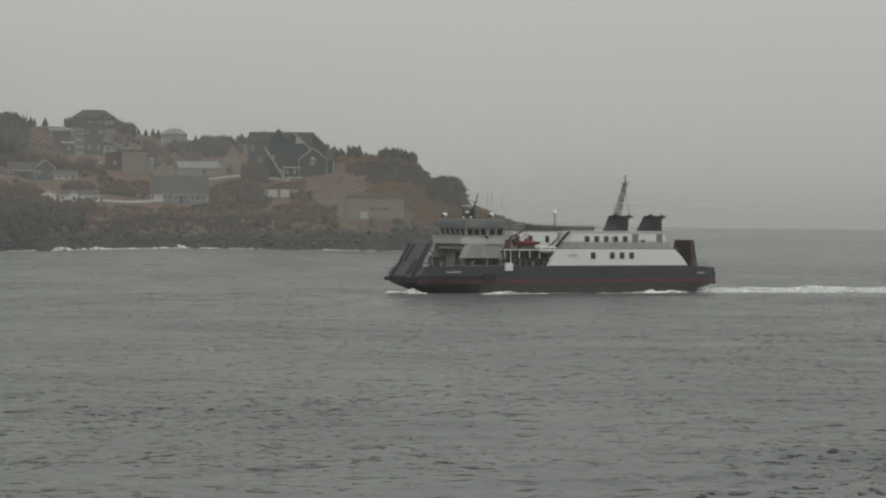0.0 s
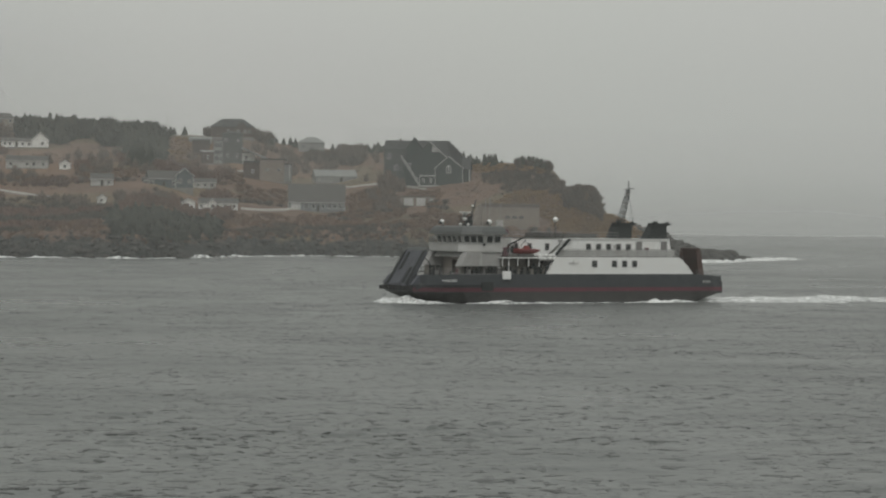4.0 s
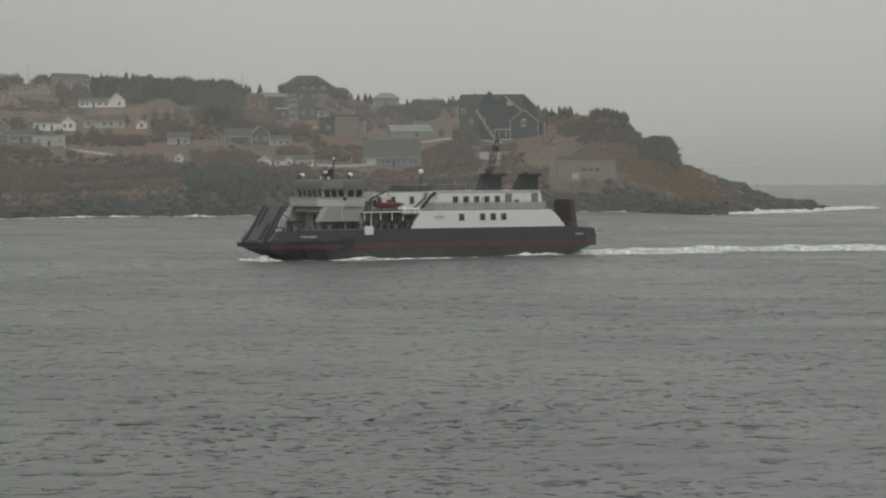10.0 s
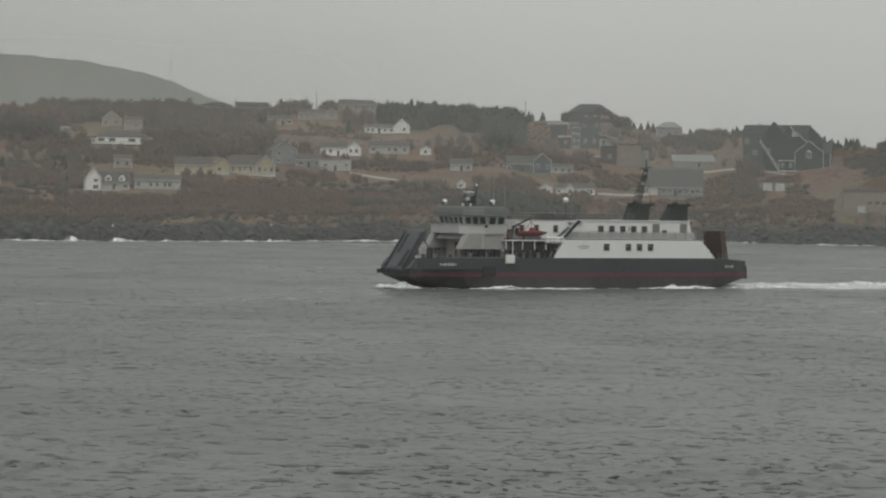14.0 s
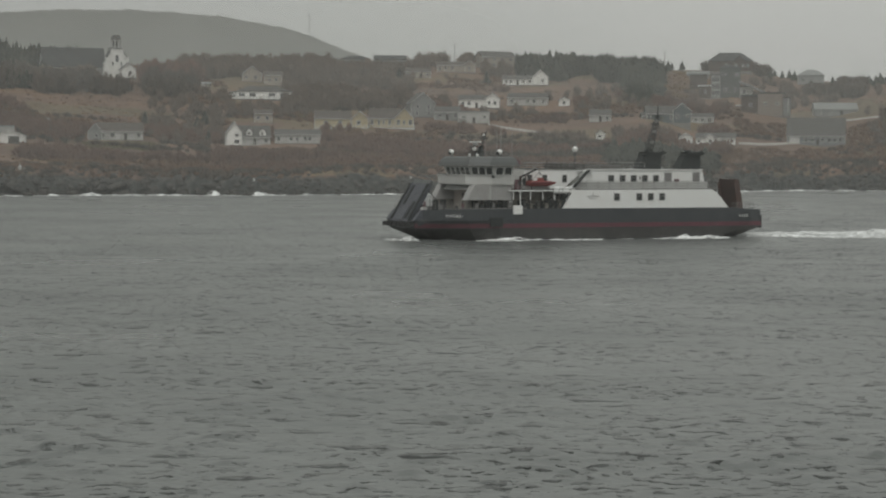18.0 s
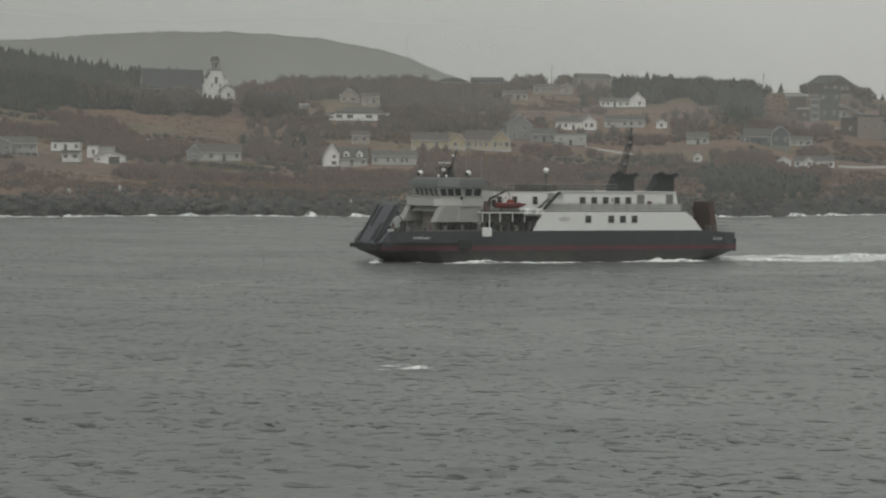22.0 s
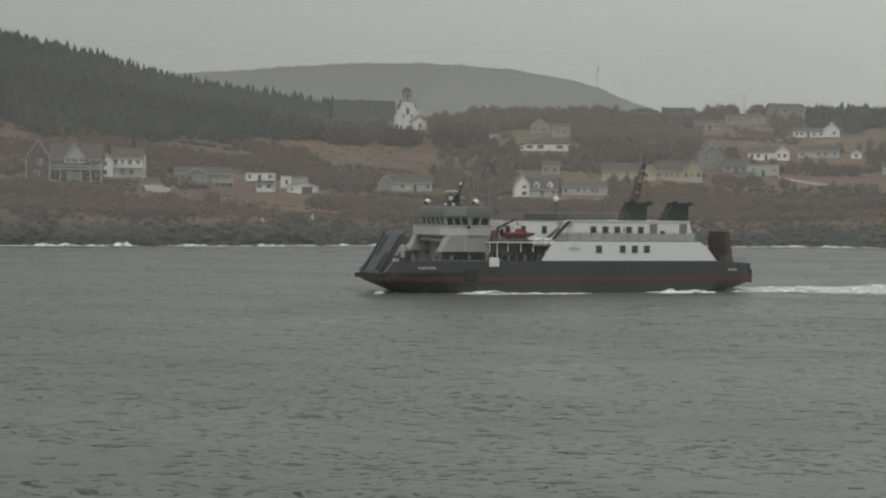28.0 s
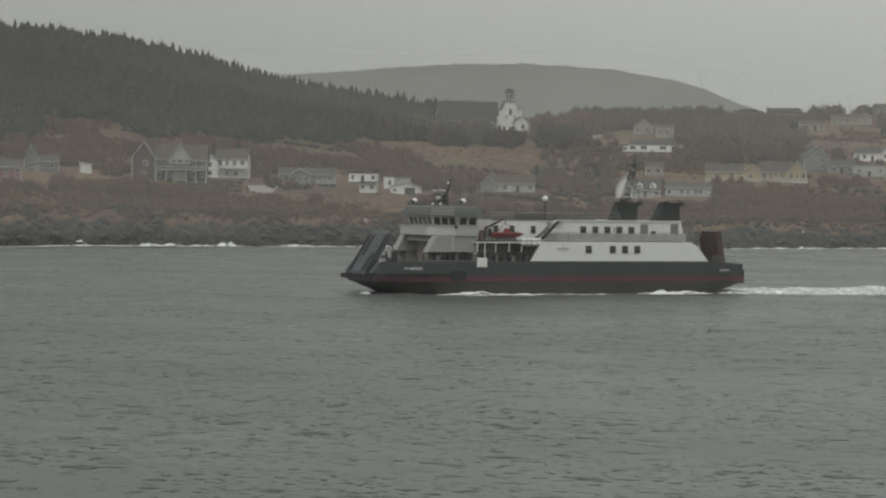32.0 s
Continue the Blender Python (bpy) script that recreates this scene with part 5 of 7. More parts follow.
h = plot("house", "dark low-roofed house on the skyline", "house", -5.02, 906)
volume(h, 0, 2, 13.8, 8, 3.4, 1.8, "side", W_GREY, R_DARK, (4, 1), trim=False)
h = plot("house", "dark grey skyline house with a flat ridge", "house", -6.01, 902)
volume(h, 0, 2, 12.4, 8, 3.4, 1.8, "hip", W_GREY, R_DARK, (4, 1), trim=False)
h = plot("house", "white two-storey gabled house with two roof dormers", "house", -9.05, 633, 4)
volume(h, 1.9, 3, 9.6, 8, 2.6, 3.4, "side", W_PALE, R_GREY, (3, 1))
volume(h, -4.6, 2, 4.8, 9, 4.0, 3.2, "front", W_WHITE, R_GREY, (1, 2))
for xx in (0.2, 4.4):
    volume(h, xx, 0.6, 1.9, 2.6, 1.4, 0.9, "front", W_WHITE, R_GREY, (1, 1), (0.8, 0.9), sides=0, z0=2.9, over=0.15)
deck(h, -2.4, 6.6, -1.1, 0.1, 1.6, 4)
h = plot("house", "long pale grey terrace house with many windows", "house", -7.65, 636)
volume(h, 0, 3, 14.2, 8, 2.8, 1.5, "side", W_PALE, R_GREY, (7, 1), (0.9, 1.2))
h = plot("house", "faded red-brown house with pale windows", "house", -8.63, 702)
volume(h, 0, 3, 6.0, 7, 3.2, 1.4, "side", W_BEIGE, R_BROWN, (2, 1))
h = plot("cottage", "small white cottage beside a spruce near the church", "house", -11.62, 858)
volume(h, 0, 2, 4.6, 5, 3.0, 1.9, "front", W_WHITE, R_GREY, (1, 1), sides=0)
h = plot("shed", "small white shed in the scrub", "shed", -10.25, 813)
volume(h, 0, 2, 3.4, 4, 1.4, 0.7, "side", W_WHITE, R_PALE, (1, 1), (0.7, 0.6), sides=0)
h = plot("bungalow", "grey bungalow with white corner boards and door", "house", -12.67, 649)
volume(h, 0, 3, 14.4, 8, 2.8, 2.6, "side", W_PALE, R_BROWN, (4, 1))
volume(h, -7.8, 2, 4.4, 8, 2.6, 2.4, "front", W_GREY, R_GREY, (1, 1))
door(h, -0.6, -1.0, 1.2, 2.1, 0, W_TRIM)
h = plot("garage", "white gabled garage with a dark open door", "garage", -15.73, 607, -4)
volume(h, 0, 3, 9.2, 7, 2.2, 1.5, "front", W_WHITE, R_GREY, (0, 1), sides=1)
garage_door(h, 1.4, -0.5, 3.2, 2.1, W_DOOR)
window(h, -3.2, -0.5, 1.3, 0.7, 0.6)
h = plot("house", "white box-shaped house with a flat roof", "house", -15.94, 627)
volume(h, 0, 3, 7.6, 7, 3.6, 0.5, "flat", W_PALE, R_PALE, (2, 1))
volume(h, -2.8, 0.5, 3.4, 4, 4.0, 0.3, "flat", W_WHITE, R_PALE, (1, 1), sides=0)
h = plot("house", "white two-storey house with a dark porch band", "house", -16.95, 601, -6)
volume(h, 0, 3, 8.4, 7, 2.6, 0.4, "flat", W_WHITE, R_GREY, (3, 1), (0.9, 1.3), z0=3.2)
volume(h, 1.6, 2.6, 5.0, 7, 3.1, 0.3, "flat", W_WHITE, R_DARK, (2, 1), (1.2, 1.2))
part("porch_roof", box(-4.0, 4.2, -1.8, -0.5, 2.9, 3.2), R_DARK, h)
h = plot("bungalow", "grey-green bungalow with a low gable and white porch", "house", -18.55, 618)
volume(h, 0, 3, 17.2, 9, 2.9, 1.9, "side", W_GREY, R_GREY, (5, 1))
volume(h, -2.0, -0.6, 6.0, 4, 2.9, 1.5, "front", W_GREY, R_GREY, (2, 1), sides=0)
deck(h, 3.0, 9.0, -1.5, 0.4, 1.6, 4)
h = plot("house", "white two-storey house with an upper balcony", "house", -20.84, 604, -8)
volume(h, 1.6, 3, 9.4, 8, 5.8, 2.8, "side", W_WHITE, R_BROWN, (4, 2), (1.0, 1.4))
volume(h, -4.4, 1.6, 4.4, 8, 5.2, 1.6, "front", W_WHITE, R_BROWN, (1, 2))
deck(h, -1.6, 6.4, -1.0, 3.0, 1.7, 4)
h = plot("house", "dark brown house with white trim and a broad white deck", "house", -22.44, 585, -5)
volume(h, 3.3, 4, 14.6, 9, 6.2, 4.2, "side", W_BROWN, R_BROWN, (6, 2), (1.2, 1.5))
volume(h, -7.2, 2.6, 6.6, 11, 6.4, 4.5, "front", W_BROWN, R_BROWN, (1, 2), (1.2, 1.8))
volume(h, 3.0, -0.2, 5.8, 4, 1.6, 4.0, "front", W_PALE, R_BROWN, (3, 1), (1.2, 1.2), sides=0, z0=4.8)
deck(h, -3.8, 10.6, -0.5, 3.2, 2.2, 6)
garage_door(h, 3.0, -0.5, 4.4, 2.4, W_PALE)
h = plot("shed", "plain white shed on the grass bank", "shed", -24.76, 583, 10)
volume(h, 0, 2, 3.0, 3, 2.7, 0.5, "lean", W_WHITE, W_TRIM, (0, 0), trim=False, sides=0)
h = plot("house", "blue-grey house with a steep pointed roof", "house", -26.01, 578)
volume(h, 1.6, 3, 6.4, 7, 2.9, 1.6, "side", W_BLUE, R_GREY, (2, 1))
volume(h, -2.8, 2, 4.0, 5, 3.4, 4.0, "front", W_BLUE, R_GREY, (1, 1))
h = plot("house", "faded red two-storey house with white windows", "house", -26.97, 547)
volume(h, 0, 3, 7.4, 7, 4.6, 1.8, "side", W_PINK, R_GREY, (3, 2), (0.9, 1.2))

# the church
h = plot("church", "white wooden church with a domed bell tower and dark nave", "church", -12.74, 853, 12, group="church")
volume(h, 0, 4.0, 9.6, 10, 5.6, 5.6, "front", W_WHITE, R_DARK, (2, 1), (1.0, 2.2))
volume(h, -17.0, 10.0, 26, 11, 4.8, 7.8, "side", W_GREY, R_DARK, (5, 1), (1.0, 2.0), trim=False)
tower = part("bell_tower", box(-3.0, 2.2, -1.6, 3.4, 0, 12.2), W_WHITE, h, "white square bell tower")
for s in (-1, 1):
    part("tower_shoulder", prism([(-0.4 + s * 2.6, 0), (-0.4 + s * 4.9, 0), (-0.4 + s * 4.9, 6.6), (-0.4 + s * 4.0, 8.4), (-0.4 + s * 3.0, 10.2), (-0.4 + s * 2.6, 11.4)], -1.3, 3.0), W_WHITE, tower, "white sloping shoulder of the facade")
    part("shoulder_coping", prism([(-0.4 + s * 4.95, 6.6), (-0.4 + s * 4.05, 8.45), (-0.4 + s * 2.62, 11.45), (-0.4 + s * 2.62, 11.75), (-0.4 + s * 4.3, 8.6), (-0.4 + s * 5.15, 6.8)], -1.5, 3.1), R_DARK, tower, "dark coping")
part("tower_cornice", box(-3.3, 2.5, -1.9, 3.7, 12.2, 12.55), R_DARK, tower, "dark cornice under the belfry")
part("belfry_base", box(-2.6, 1.8, -1.3, 3.1, 12.55, 13.0), W_TRIM, tower)
for k in range(8):
    a8 = math.pi * (k + 0.5) / 4
    part("belfry_post", rod((-0.4 + 1.9 * math.cos(a8), 0.9 + 1.9 * math.sin(a8), 12.9), (-0.4 + 1.9 * math.cos(a8), 0.9 + 1.9 * math.sin(a8), 15.6), 0.30, None, 8), W_TRIM, tower)
part("bell_chamber", rod((-0.4, 0.9, 12.9), (-0.4, 0.9, 15.6), 1.25, None, 12), R_DARK, tower)
part("belfry_eave", rod((-0.4, 0.9, 15.5), (-0.4, 0.9, 15.8), 2.45, None, 16), W_TRIM, tower)
dome = part("belfry_dome", rod((-0.4, 0.9, 15.8), (-0.4, 0.9, 16.9), 2.3, None, 16, 1.9), R_GREY, tower, "dark grey bell-shaped dome")
part("dome_cap", ball((-0.4, 0.9, 16.9), 1.9, None, 1, 1, 0.72, 16, 10), R_GREY, dome, "", True)
part("finial", rod((-0.4, 0.9, 18.1), (-0.4, 0.9, 20.4), 0.12, None, 6), W_TRIM, dome)
part("tower_window", box(-1.0, 0.2, -1.72, -1.55, 6.6, 9.4), G_PANE, tower)
for xx in (-2.2, 1.4):
    part("tower_window", box(xx - 0.3, xx + 0.3, -1.7, -1.55, 5.0, 6.6), G_PANE, tower)
volume(h, 3.6, -3.2, 6.2, 4.5, 3.6, 2.4, "front", W_WHITE, R_DARK, (1, 1), (1.0, 1.6))
for s in (-4.6, 4.6):
    part("pinnacle", box(s - 0.75, s - 0.05, -1.6, -0.9, 0, 8.6), W_WHITE, h)
h2 = plot("parish_hall", "low white hall among the trees by the church", "building", -14.0, 842)
volume(h2, 0, 2, 7.0, 6, 2.0, 1.0, "side", W_PALE, R_GREY, (3, 1), (0.8, 0.9))


# cars, poles, pads
def car(label, a, r, mat, turn):
    c = plot("car", label, "car", a, r, turn, 0.05, "parked cars")
    body = part("body", prism([(-2.1, 0.35), (2.1, 0.35), (2.15, 0.75), (1.3, 0.92), (-1.9, 0.95), (-2.15, 0.7)], -0.85, 0.85), mat, c)
    part("cabin", prism([(-1.75, 0.93), (0.95, 0.93), (0.35, 1.45), (-1.3, 1.47)], -0.72, 0.72), mat, body)
    for s in (-1, 1):
        part("side_glass", prism([(-1.5, 0.97), (0.75, 0.97), (0.3, 1.38), (-1.2, 1.4)], s * 0.725, s * 0.74), G_PANE, body)
        for x in (-1.3, 1.3):
            wh = part("wheel", rod((x, s * 0.72, 0.32), (x, s * 0.9, 0.32), 0.33, None, 14), m_rubber, c)
            part("rim", rod((x, s * 0.9, 0.32), (x, s * 0.915, 0.32), 0.19, None, 10), m_steel, wh)


car("white car parked beside the green house", 9.11, 799, W_TRIM, 15)
car("pale grey car parked on the drive", 9.62, 776, W_PALE, -10)
car("dark car parked by the green house", 9.35, 790, R_DARK, 5)


def pole(label, a, r, h, arm=0.0):
    p = plot("utility_pole", label, "pole", a, r, 0, 0, "utility poles")
    part("pole", rod((0, 0, -1.2), (0, 0, h), 0.16, None, 8, 0.10), m_bark, p)
    if arm:
        part("cross_arm", box(-arm, arm, -0.06, 0.06, h - 0.9, h - 0.7), m_bark, p)
    else:
        hd = part("lamp_head", box(-0.9, 0.1, -0.15, 0.15, h - 0.1, h + 0.1), W_PALE, p)
        part("lamp_glass", box(-0.85, -0.3, -0.12, 0.12, h - 0.18, h - 0.1), W_TRIM, hd)


pole("wooden pole with a pale street lamp by the shore road", -14.61, 623, 7.9)
pole("tall thin skyline pole with a cross arm", -3.18, 915, 10.5, 0.9)
pole("thin pole standing on the ridge", 2.80, 915, 9.0, 0.5)
pole("thin pole on the village skyline", -5.49, 905, 7.0, 0.7)
pole("wooden pole between the houses", -6.4, 720, 9.0, 0.9)
pole("wooden pole behind the yellow house", -5.9, 735, 9.0, 0.9)
pole("wooden pole on the bank", -18.0, 640, 8.0, 0.9)
mast = thing("radio_mast", "thin grey radio mast on the hilltop", "mast", pose(2400 * math.sin(radians(-7.33)), 2400 * math.cos(radians(-7.33)), 130))
part("mast_tube", rod((0, 0, 0), (0, 0, 52), 0.7, None, 6, 0.3), m_steel, mast)
part("mast_head", rod((0, 0, 48), (0, 0, 50), 1.4, None, 8), m_steel, mast)


def pad(name, label, category, pts, mat, lift=0.25):
    """A paved strip that follows the slope: pairs of bearing and distance along its two edges."""
    bm = bmesh.new()
    rows = []
    for (a0, r0), (a1, r1) in pts:
        p, q = spot(a0, r0), spot(a1, r1)
        up = Vector((0, 0, lift))
        rows.append([bm.verts.new(p + up), bm.verts.new(q + up), bm.verts.new(q - up * 4), bm.verts.new(p - up * 4)])
    for i, j in zip(rows, rows[1:]):
        for k in range(4):
            bm.faces.new((i[k], j[k], j[(k + 1) % 4], i[(k + 1) % 4]))
    bm.faces.new(rows[0])
    bm.faces.new(list(reversed(rows[-1])))
    bmesh.ops.recalc_face_normals(bm, faces=bm.faces)
    return tagged(link_mesh(name, bm, mat), label, category, kind="structure")


m_gravel = material("pale_gravel", (0.36, 0.34, 0.31), 0.95, (0.26, 0.245, 0.22), 0.5, 4.0, 0.5, bump=0.05)
pad("pavement", "pale concrete pad on the bank", "paving", [((-20.15, 576), (-20.25, 588)), ((-19.85, 576), (-19.85, 590)), ((-19.55, 577), (-19.35, 592))], W_CONC)
pad("road", "pale gravel road crossing the slope", "road", [((-2.2, 724), (-2.2, 730)), ((-1.7, 716), (-1.7, 723)), ((-1.2, 706), (-1.2, 715)), ((-0.8, 699), (-0.8, 708)), ((-0.45, 697), (-0.45, 703))], m_gravel)
pad("road", "worn track down to the low white house", "road", [((4.9, 712), (4.9, 716)), ((5.6, 714), (5.6, 719)), ((6.2, 720), (6.2, 726)), ((6.6, 730), (6.6, 737))], m_gravel)
pad("road", "pale track below the dark green house", "road", [((7.0, 800), (7.0, 804)), ((8.0, 792), (8.0, 797)), ((9.0, 782), (9.0, 788)), ((10.2, 748), (10.2, 753))], m_gravel)


# ---- land surfaces and plants ----
def land_material():
    """Dry grass, heath and bare scrub above, dark wet rock towards the sea and on steep faces."""
    m = bpy.data.materials.new("headland_ground")
    m.use_nodes = True
    n, l = m.node_tree.nodes, m.node_tree.links
    b = n["Principled BSDF"]
    b.inputs["Roughness"].default_value, b.inputs["Specular IOR Level"].default_value = 0.92, 0.25
    tc = n.new("ShaderNodeTexCoord")

    def noise_at(scale, detail=5.0, stretch=None):
        t = n.new("ShaderNodeTexNoise")
        t.inputs["Scale"].default_value, t.inputs["Detail"].default_value = scale, detail
        l.new(tc.outputs["Object"], t.inputs["Vector"])
        return t.outputs["Fac"]

    def ramp(fac, stops):
        r = n.new("ShaderNodeValToRGB")
        for i, (p, c) in enumerate(stops):
            e = r.color_ramp.elements[i] if i < 2 else r.color_ramp.elements.new(p)
            e.position, e.color = p, (*c, 1)
        l.new(fac, r.inputs[0])
        return r.outputs[0]

    def mix(a, c, f):
        x = n.new("ShaderNodeMix")
        x.data_type = "RGBA"
        l.new(a, x.inputs["A"])
        l.new(c, x.inputs["B"])
        l.new(f, x.inputs["Factor"])
        return x.outputs["Result"]

    def calc(op, a, c=None, d=None):
        x = n.new("ShaderNodeMath")
        x.operation = op
        for k, v in enumerate((a, c, d)):
            if v is None:
                continue
            if isinstance(v, (int, float)):
                x.inputs[k].default_value = v
            else:
                l.new(v, x.inputs[k])
        return x.outputs[0]

    heath = ramp(noise_at(0.025), [(0.32, (0.076, 0.052, 0.043)), (0.70, (0.230, 0.140, 0.079)), (0.45, (0.118, 0.077, 0.059)), (0.57, (0.168, 0.106, 0.075))])
    grain = ramp(noise_at(0.35, 6.0), [(0.32, (0.090, 0.060, 0.048)), (0.72, (0.215, 0.136, 0.094))])
    green = ramp(noise_at(0.5, 4.0), [(0.3, (0.085, 0.082, 0.045)), (0.7, (0.13, 0.12, 0.065))])
    soil = mix(heath, grain, calc("MULTIPLY", noise_at(0.9), 0.9))
    patch = calc("MULTIPLY", calc("GREATER_THAN", noise_at(0.018, 3.0), 0.57), 0.45)
    soil = mix(soil, green, patch)
    rock = ramp(noise_at(0.45, 8.0), [(0.30, (0.019, 0.021, 0.020)), (0.72, (0.070, 0.067, 0.060)), (0.5, (0.036, 0.038, 0.036))])
    geo = n.new("ShaderNodeNewGeometry")
    pz, nz = n.new("ShaderNodeSeparateXYZ"), n.new("ShaderNodeSeparateXYZ")
    l.new(tc.outputs["Object"], pz.inputs[0])
    l.new(geo.outputs["True Normal"], nz.inputs[0])
    low = calc("SUBTRACT", calc("MULTIPLY_ADD", noise_at(0.06), 10.5, 0.7), pz.outputs["Z"])
    low = calc("MULTIPLY", low, 0.6)
    steep = calc("MULTIPLY", calc("SUBTRACT", 0.70, nz.outputs["Z"]), 5.0)
    f = calc("MINIMUM", calc("MAXIMUM", calc("MAXIMUM", low, steep), 0.0), 1.0)
    l.new(mix(soil, rock, f), b.inputs["Base Color"])
    bp = n.new("ShaderNodeBump")
    bp.inputs["Strength"].default_value, bp.inputs["Distance"].default_value = 1.0, 0.6
    l.new(noise_at(0.7, 8.0), bp.inputs["Height"])
    l.new(bp.outputs[0], b.inputs["Normal"])
    return m


ground = new("ground", grid_mesh("ground", np.stack([X, Y, Z], -1), len(az), len(su), [land_material()]))
tagged(ground, "brown autumn heath over a dark rocky shore", "ground", kind="structure")

rng = np.random.default_rng(7)


def scatter(n, a0, a1, f0, f1, keep=lambda a, f, x, y: f > -1):
    """n places on the slope between two bearings; f: how far up from the shore to the skyline."""
    a = rng.uniform(a0, a1, n * 3)
    f = rng.uniform(f0, f1, n * 3)
    r = along(SHORE, a) + along(BACK, a) * f
    x, y = r * np.sin(np.radians(a)), r * np.cos(np.radians(a))
    if keep is not None:
        k = keep(a, f, x, y)
        for ha, hr, hw in HOMES:
            k &= ~((np.abs(a - ha) * r * 0.01745 < hw * 0.8) & (r > hr - 19) & (r < hr + 12))
        a, r, x, y = a[k], r[k], x[k], y[k]
    a, r, x, y = a[:n], r[:n], x[:n], y[:n]
    return x, y, land(a, r) + relief(x, y, r - along(SHORE, a))


def conifer_shape(seed, tiers=6, sides=7):
    """A spruce one unit high and about 0.4 wide, of drooping uneven tiers."""
    rr = random.Random(seed)
    v, f = [], []
    for i in range(tiers):
        z0, z1 = 0.06 + 0.78 * i / tiers, 0.30 + 0.70 * (i + 1) / tiers
        rad = 0.25 * (1 - i / tiers) ** 0.9 + 0.035
        top = len(v)
        v.append((rr.uniform(-0.01, 0.01), rr.uniform(-0.01, 0.01), min(z1, 1.0)))
        off = rr.uniform(0, 6)
        for k in range(sides):
            q = rad * rr.uniform(0.62, 1.25)
            a = off + 2 * math.pi * k / sides
            v.append((q * math.cos(a), q * math.sin(a), z0 + rr.uniform(-0.05, 0.04)))
        for k in range(sides):
            f.append((top, top + 1 + k, top + 1 + (k + 1) % sides))
    b = len(v)
    v += [(0.02, 0, 0), (-0.01, 0.017, 0), (-0.01, -0.017, 0), (0, 0, 0.5)]
    f += [(b, b + 1, b + 3), (b + 1, b + 2, b + 3), (b + 2, b, b + 3)]
    return v, f


def shrub_shape(seed, n=26, tall=1.0):
    """A leafless shrub: a spray of thin pointed twigs and small twiggy tufts."""
    rr = random.Random(seed)
    v, f = [], []
    for i in range(n):
        a, out = rr.uniform(0, 6.283), rr.uniform(0.1, 0.62)
        h = tall * rr.uniform(0.45, 1.0) * (1 - 0.45 * out)
        w = rr.uniform(0.05, 0.13)
        b = len(v)
        bx, by = 0.3 * out * math.cos(a), 0.3 * out * math.sin(a)
        t = rr.uniform(0, 6.283)
        v += [(bx - w * math.cos(t), by - w * math.sin(t), 0.0), (bx + w * math.cos(t), by + w * math.sin(t), rr.uniform(0.0, 0.2)), (out * math.cos(a), out * math.sin(a), h)]
        f.append((b, b + 1, b + 2))
        v += [(out * math.cos(a) * 0.9 + rr.uniform(-.12, .12), out * math.sin(a) * 0.9 + rr.uniform(-.12, .12), h * rr.uniform(0.5, 1.05)) for _ in range(3)]
        f.append((b + 3, b + 4, b + 5))
    return v, f


m_spruce = material("spruce_needles", (0.022, 0.026, 0.020), 0.9, (0.046, 0.047, 0.036), 0.12, 1.2, 0.5, vary=0.8, spec=0.15)
m_scrub = material("bare_scrub", (0.150, 0.095, 0.070), 0.95, (0.205, 0.132, 0.090), 0.02, 0.1, 0.5, vary=0.25, spec=0.1)
m_dark_scrub = material("dark_scrub", (0.086, 0.072, 0.061), 0.95, (0.126, 0.098, 0.080), 0.03, 0.15, 0.5, vary=0.3, spec=0.1)
m_lawn = material("lawn_grass", (0.155, 0.135, 0.070), 0.95, (0.12, 0.11, 0.06), 0.1, 1.0, 0.5, vary=0.5, spec=0.1)
m_straw = material("straw_grass", (0.265, 0.170, 0.085), 0.95, (0.195, 0.130, 0.074), 0.03, 0.2, 0.5, vary=0.3, spec=0.1)
m_alder = material("alder_twigs", (0.142, 0.090, 0.074), 0.95, (0.185, 0.118, 0.092), 0.03, 0.15, 0.5, vary=0.3, spec=0.1)
m_bare = material("bare_twigs", (0.138, 0.108, 0.090), 0.95, (0.180, 0.142, 0.118), 0.03, 0.15, 0.5, vary=0.3, spec=0.1)


def wood(name, label, n, a0, a1, f0, f1, h0, h1, mat, shape, keep=lambda a, f, x, y: f > -1, wide=1.0, sink=0.3, category="trees"):
    x, y, z = scatter(n, a0, a1, f0, f1, keep)
    h = rng.uniform(h0, h1, len(x))
    rows = np.stack([x, y, z - sink, rng.uniform(0, 6.28, len(x)), h * wide * rng.uniform(0.8, 1.25, len(x)), h], -1)
    ob = new(name, many_mesh(name, *shape, rows, [mat]))
    return tagged(ob, label, category, kind="stuff")


def forest_edge(a, f, x, y):
    edge = np.interp(a, (-34, -24, -20.3, -17.9, -15.0, -14.0), (0.42, 0.47, 0.54, 0.66, 0.84, 0.95)) + 0.06 * fbm(x / 45, y / 45, 3, 21)
    edge = edge + 2 * ((a > -16.2) & (f < 0.99))
    clear = ((a + 24.6) / 1.6) ** 2 + ((f - 0.47) / 0.10) ** 2 < 1
    return (f > edge) & ~clear


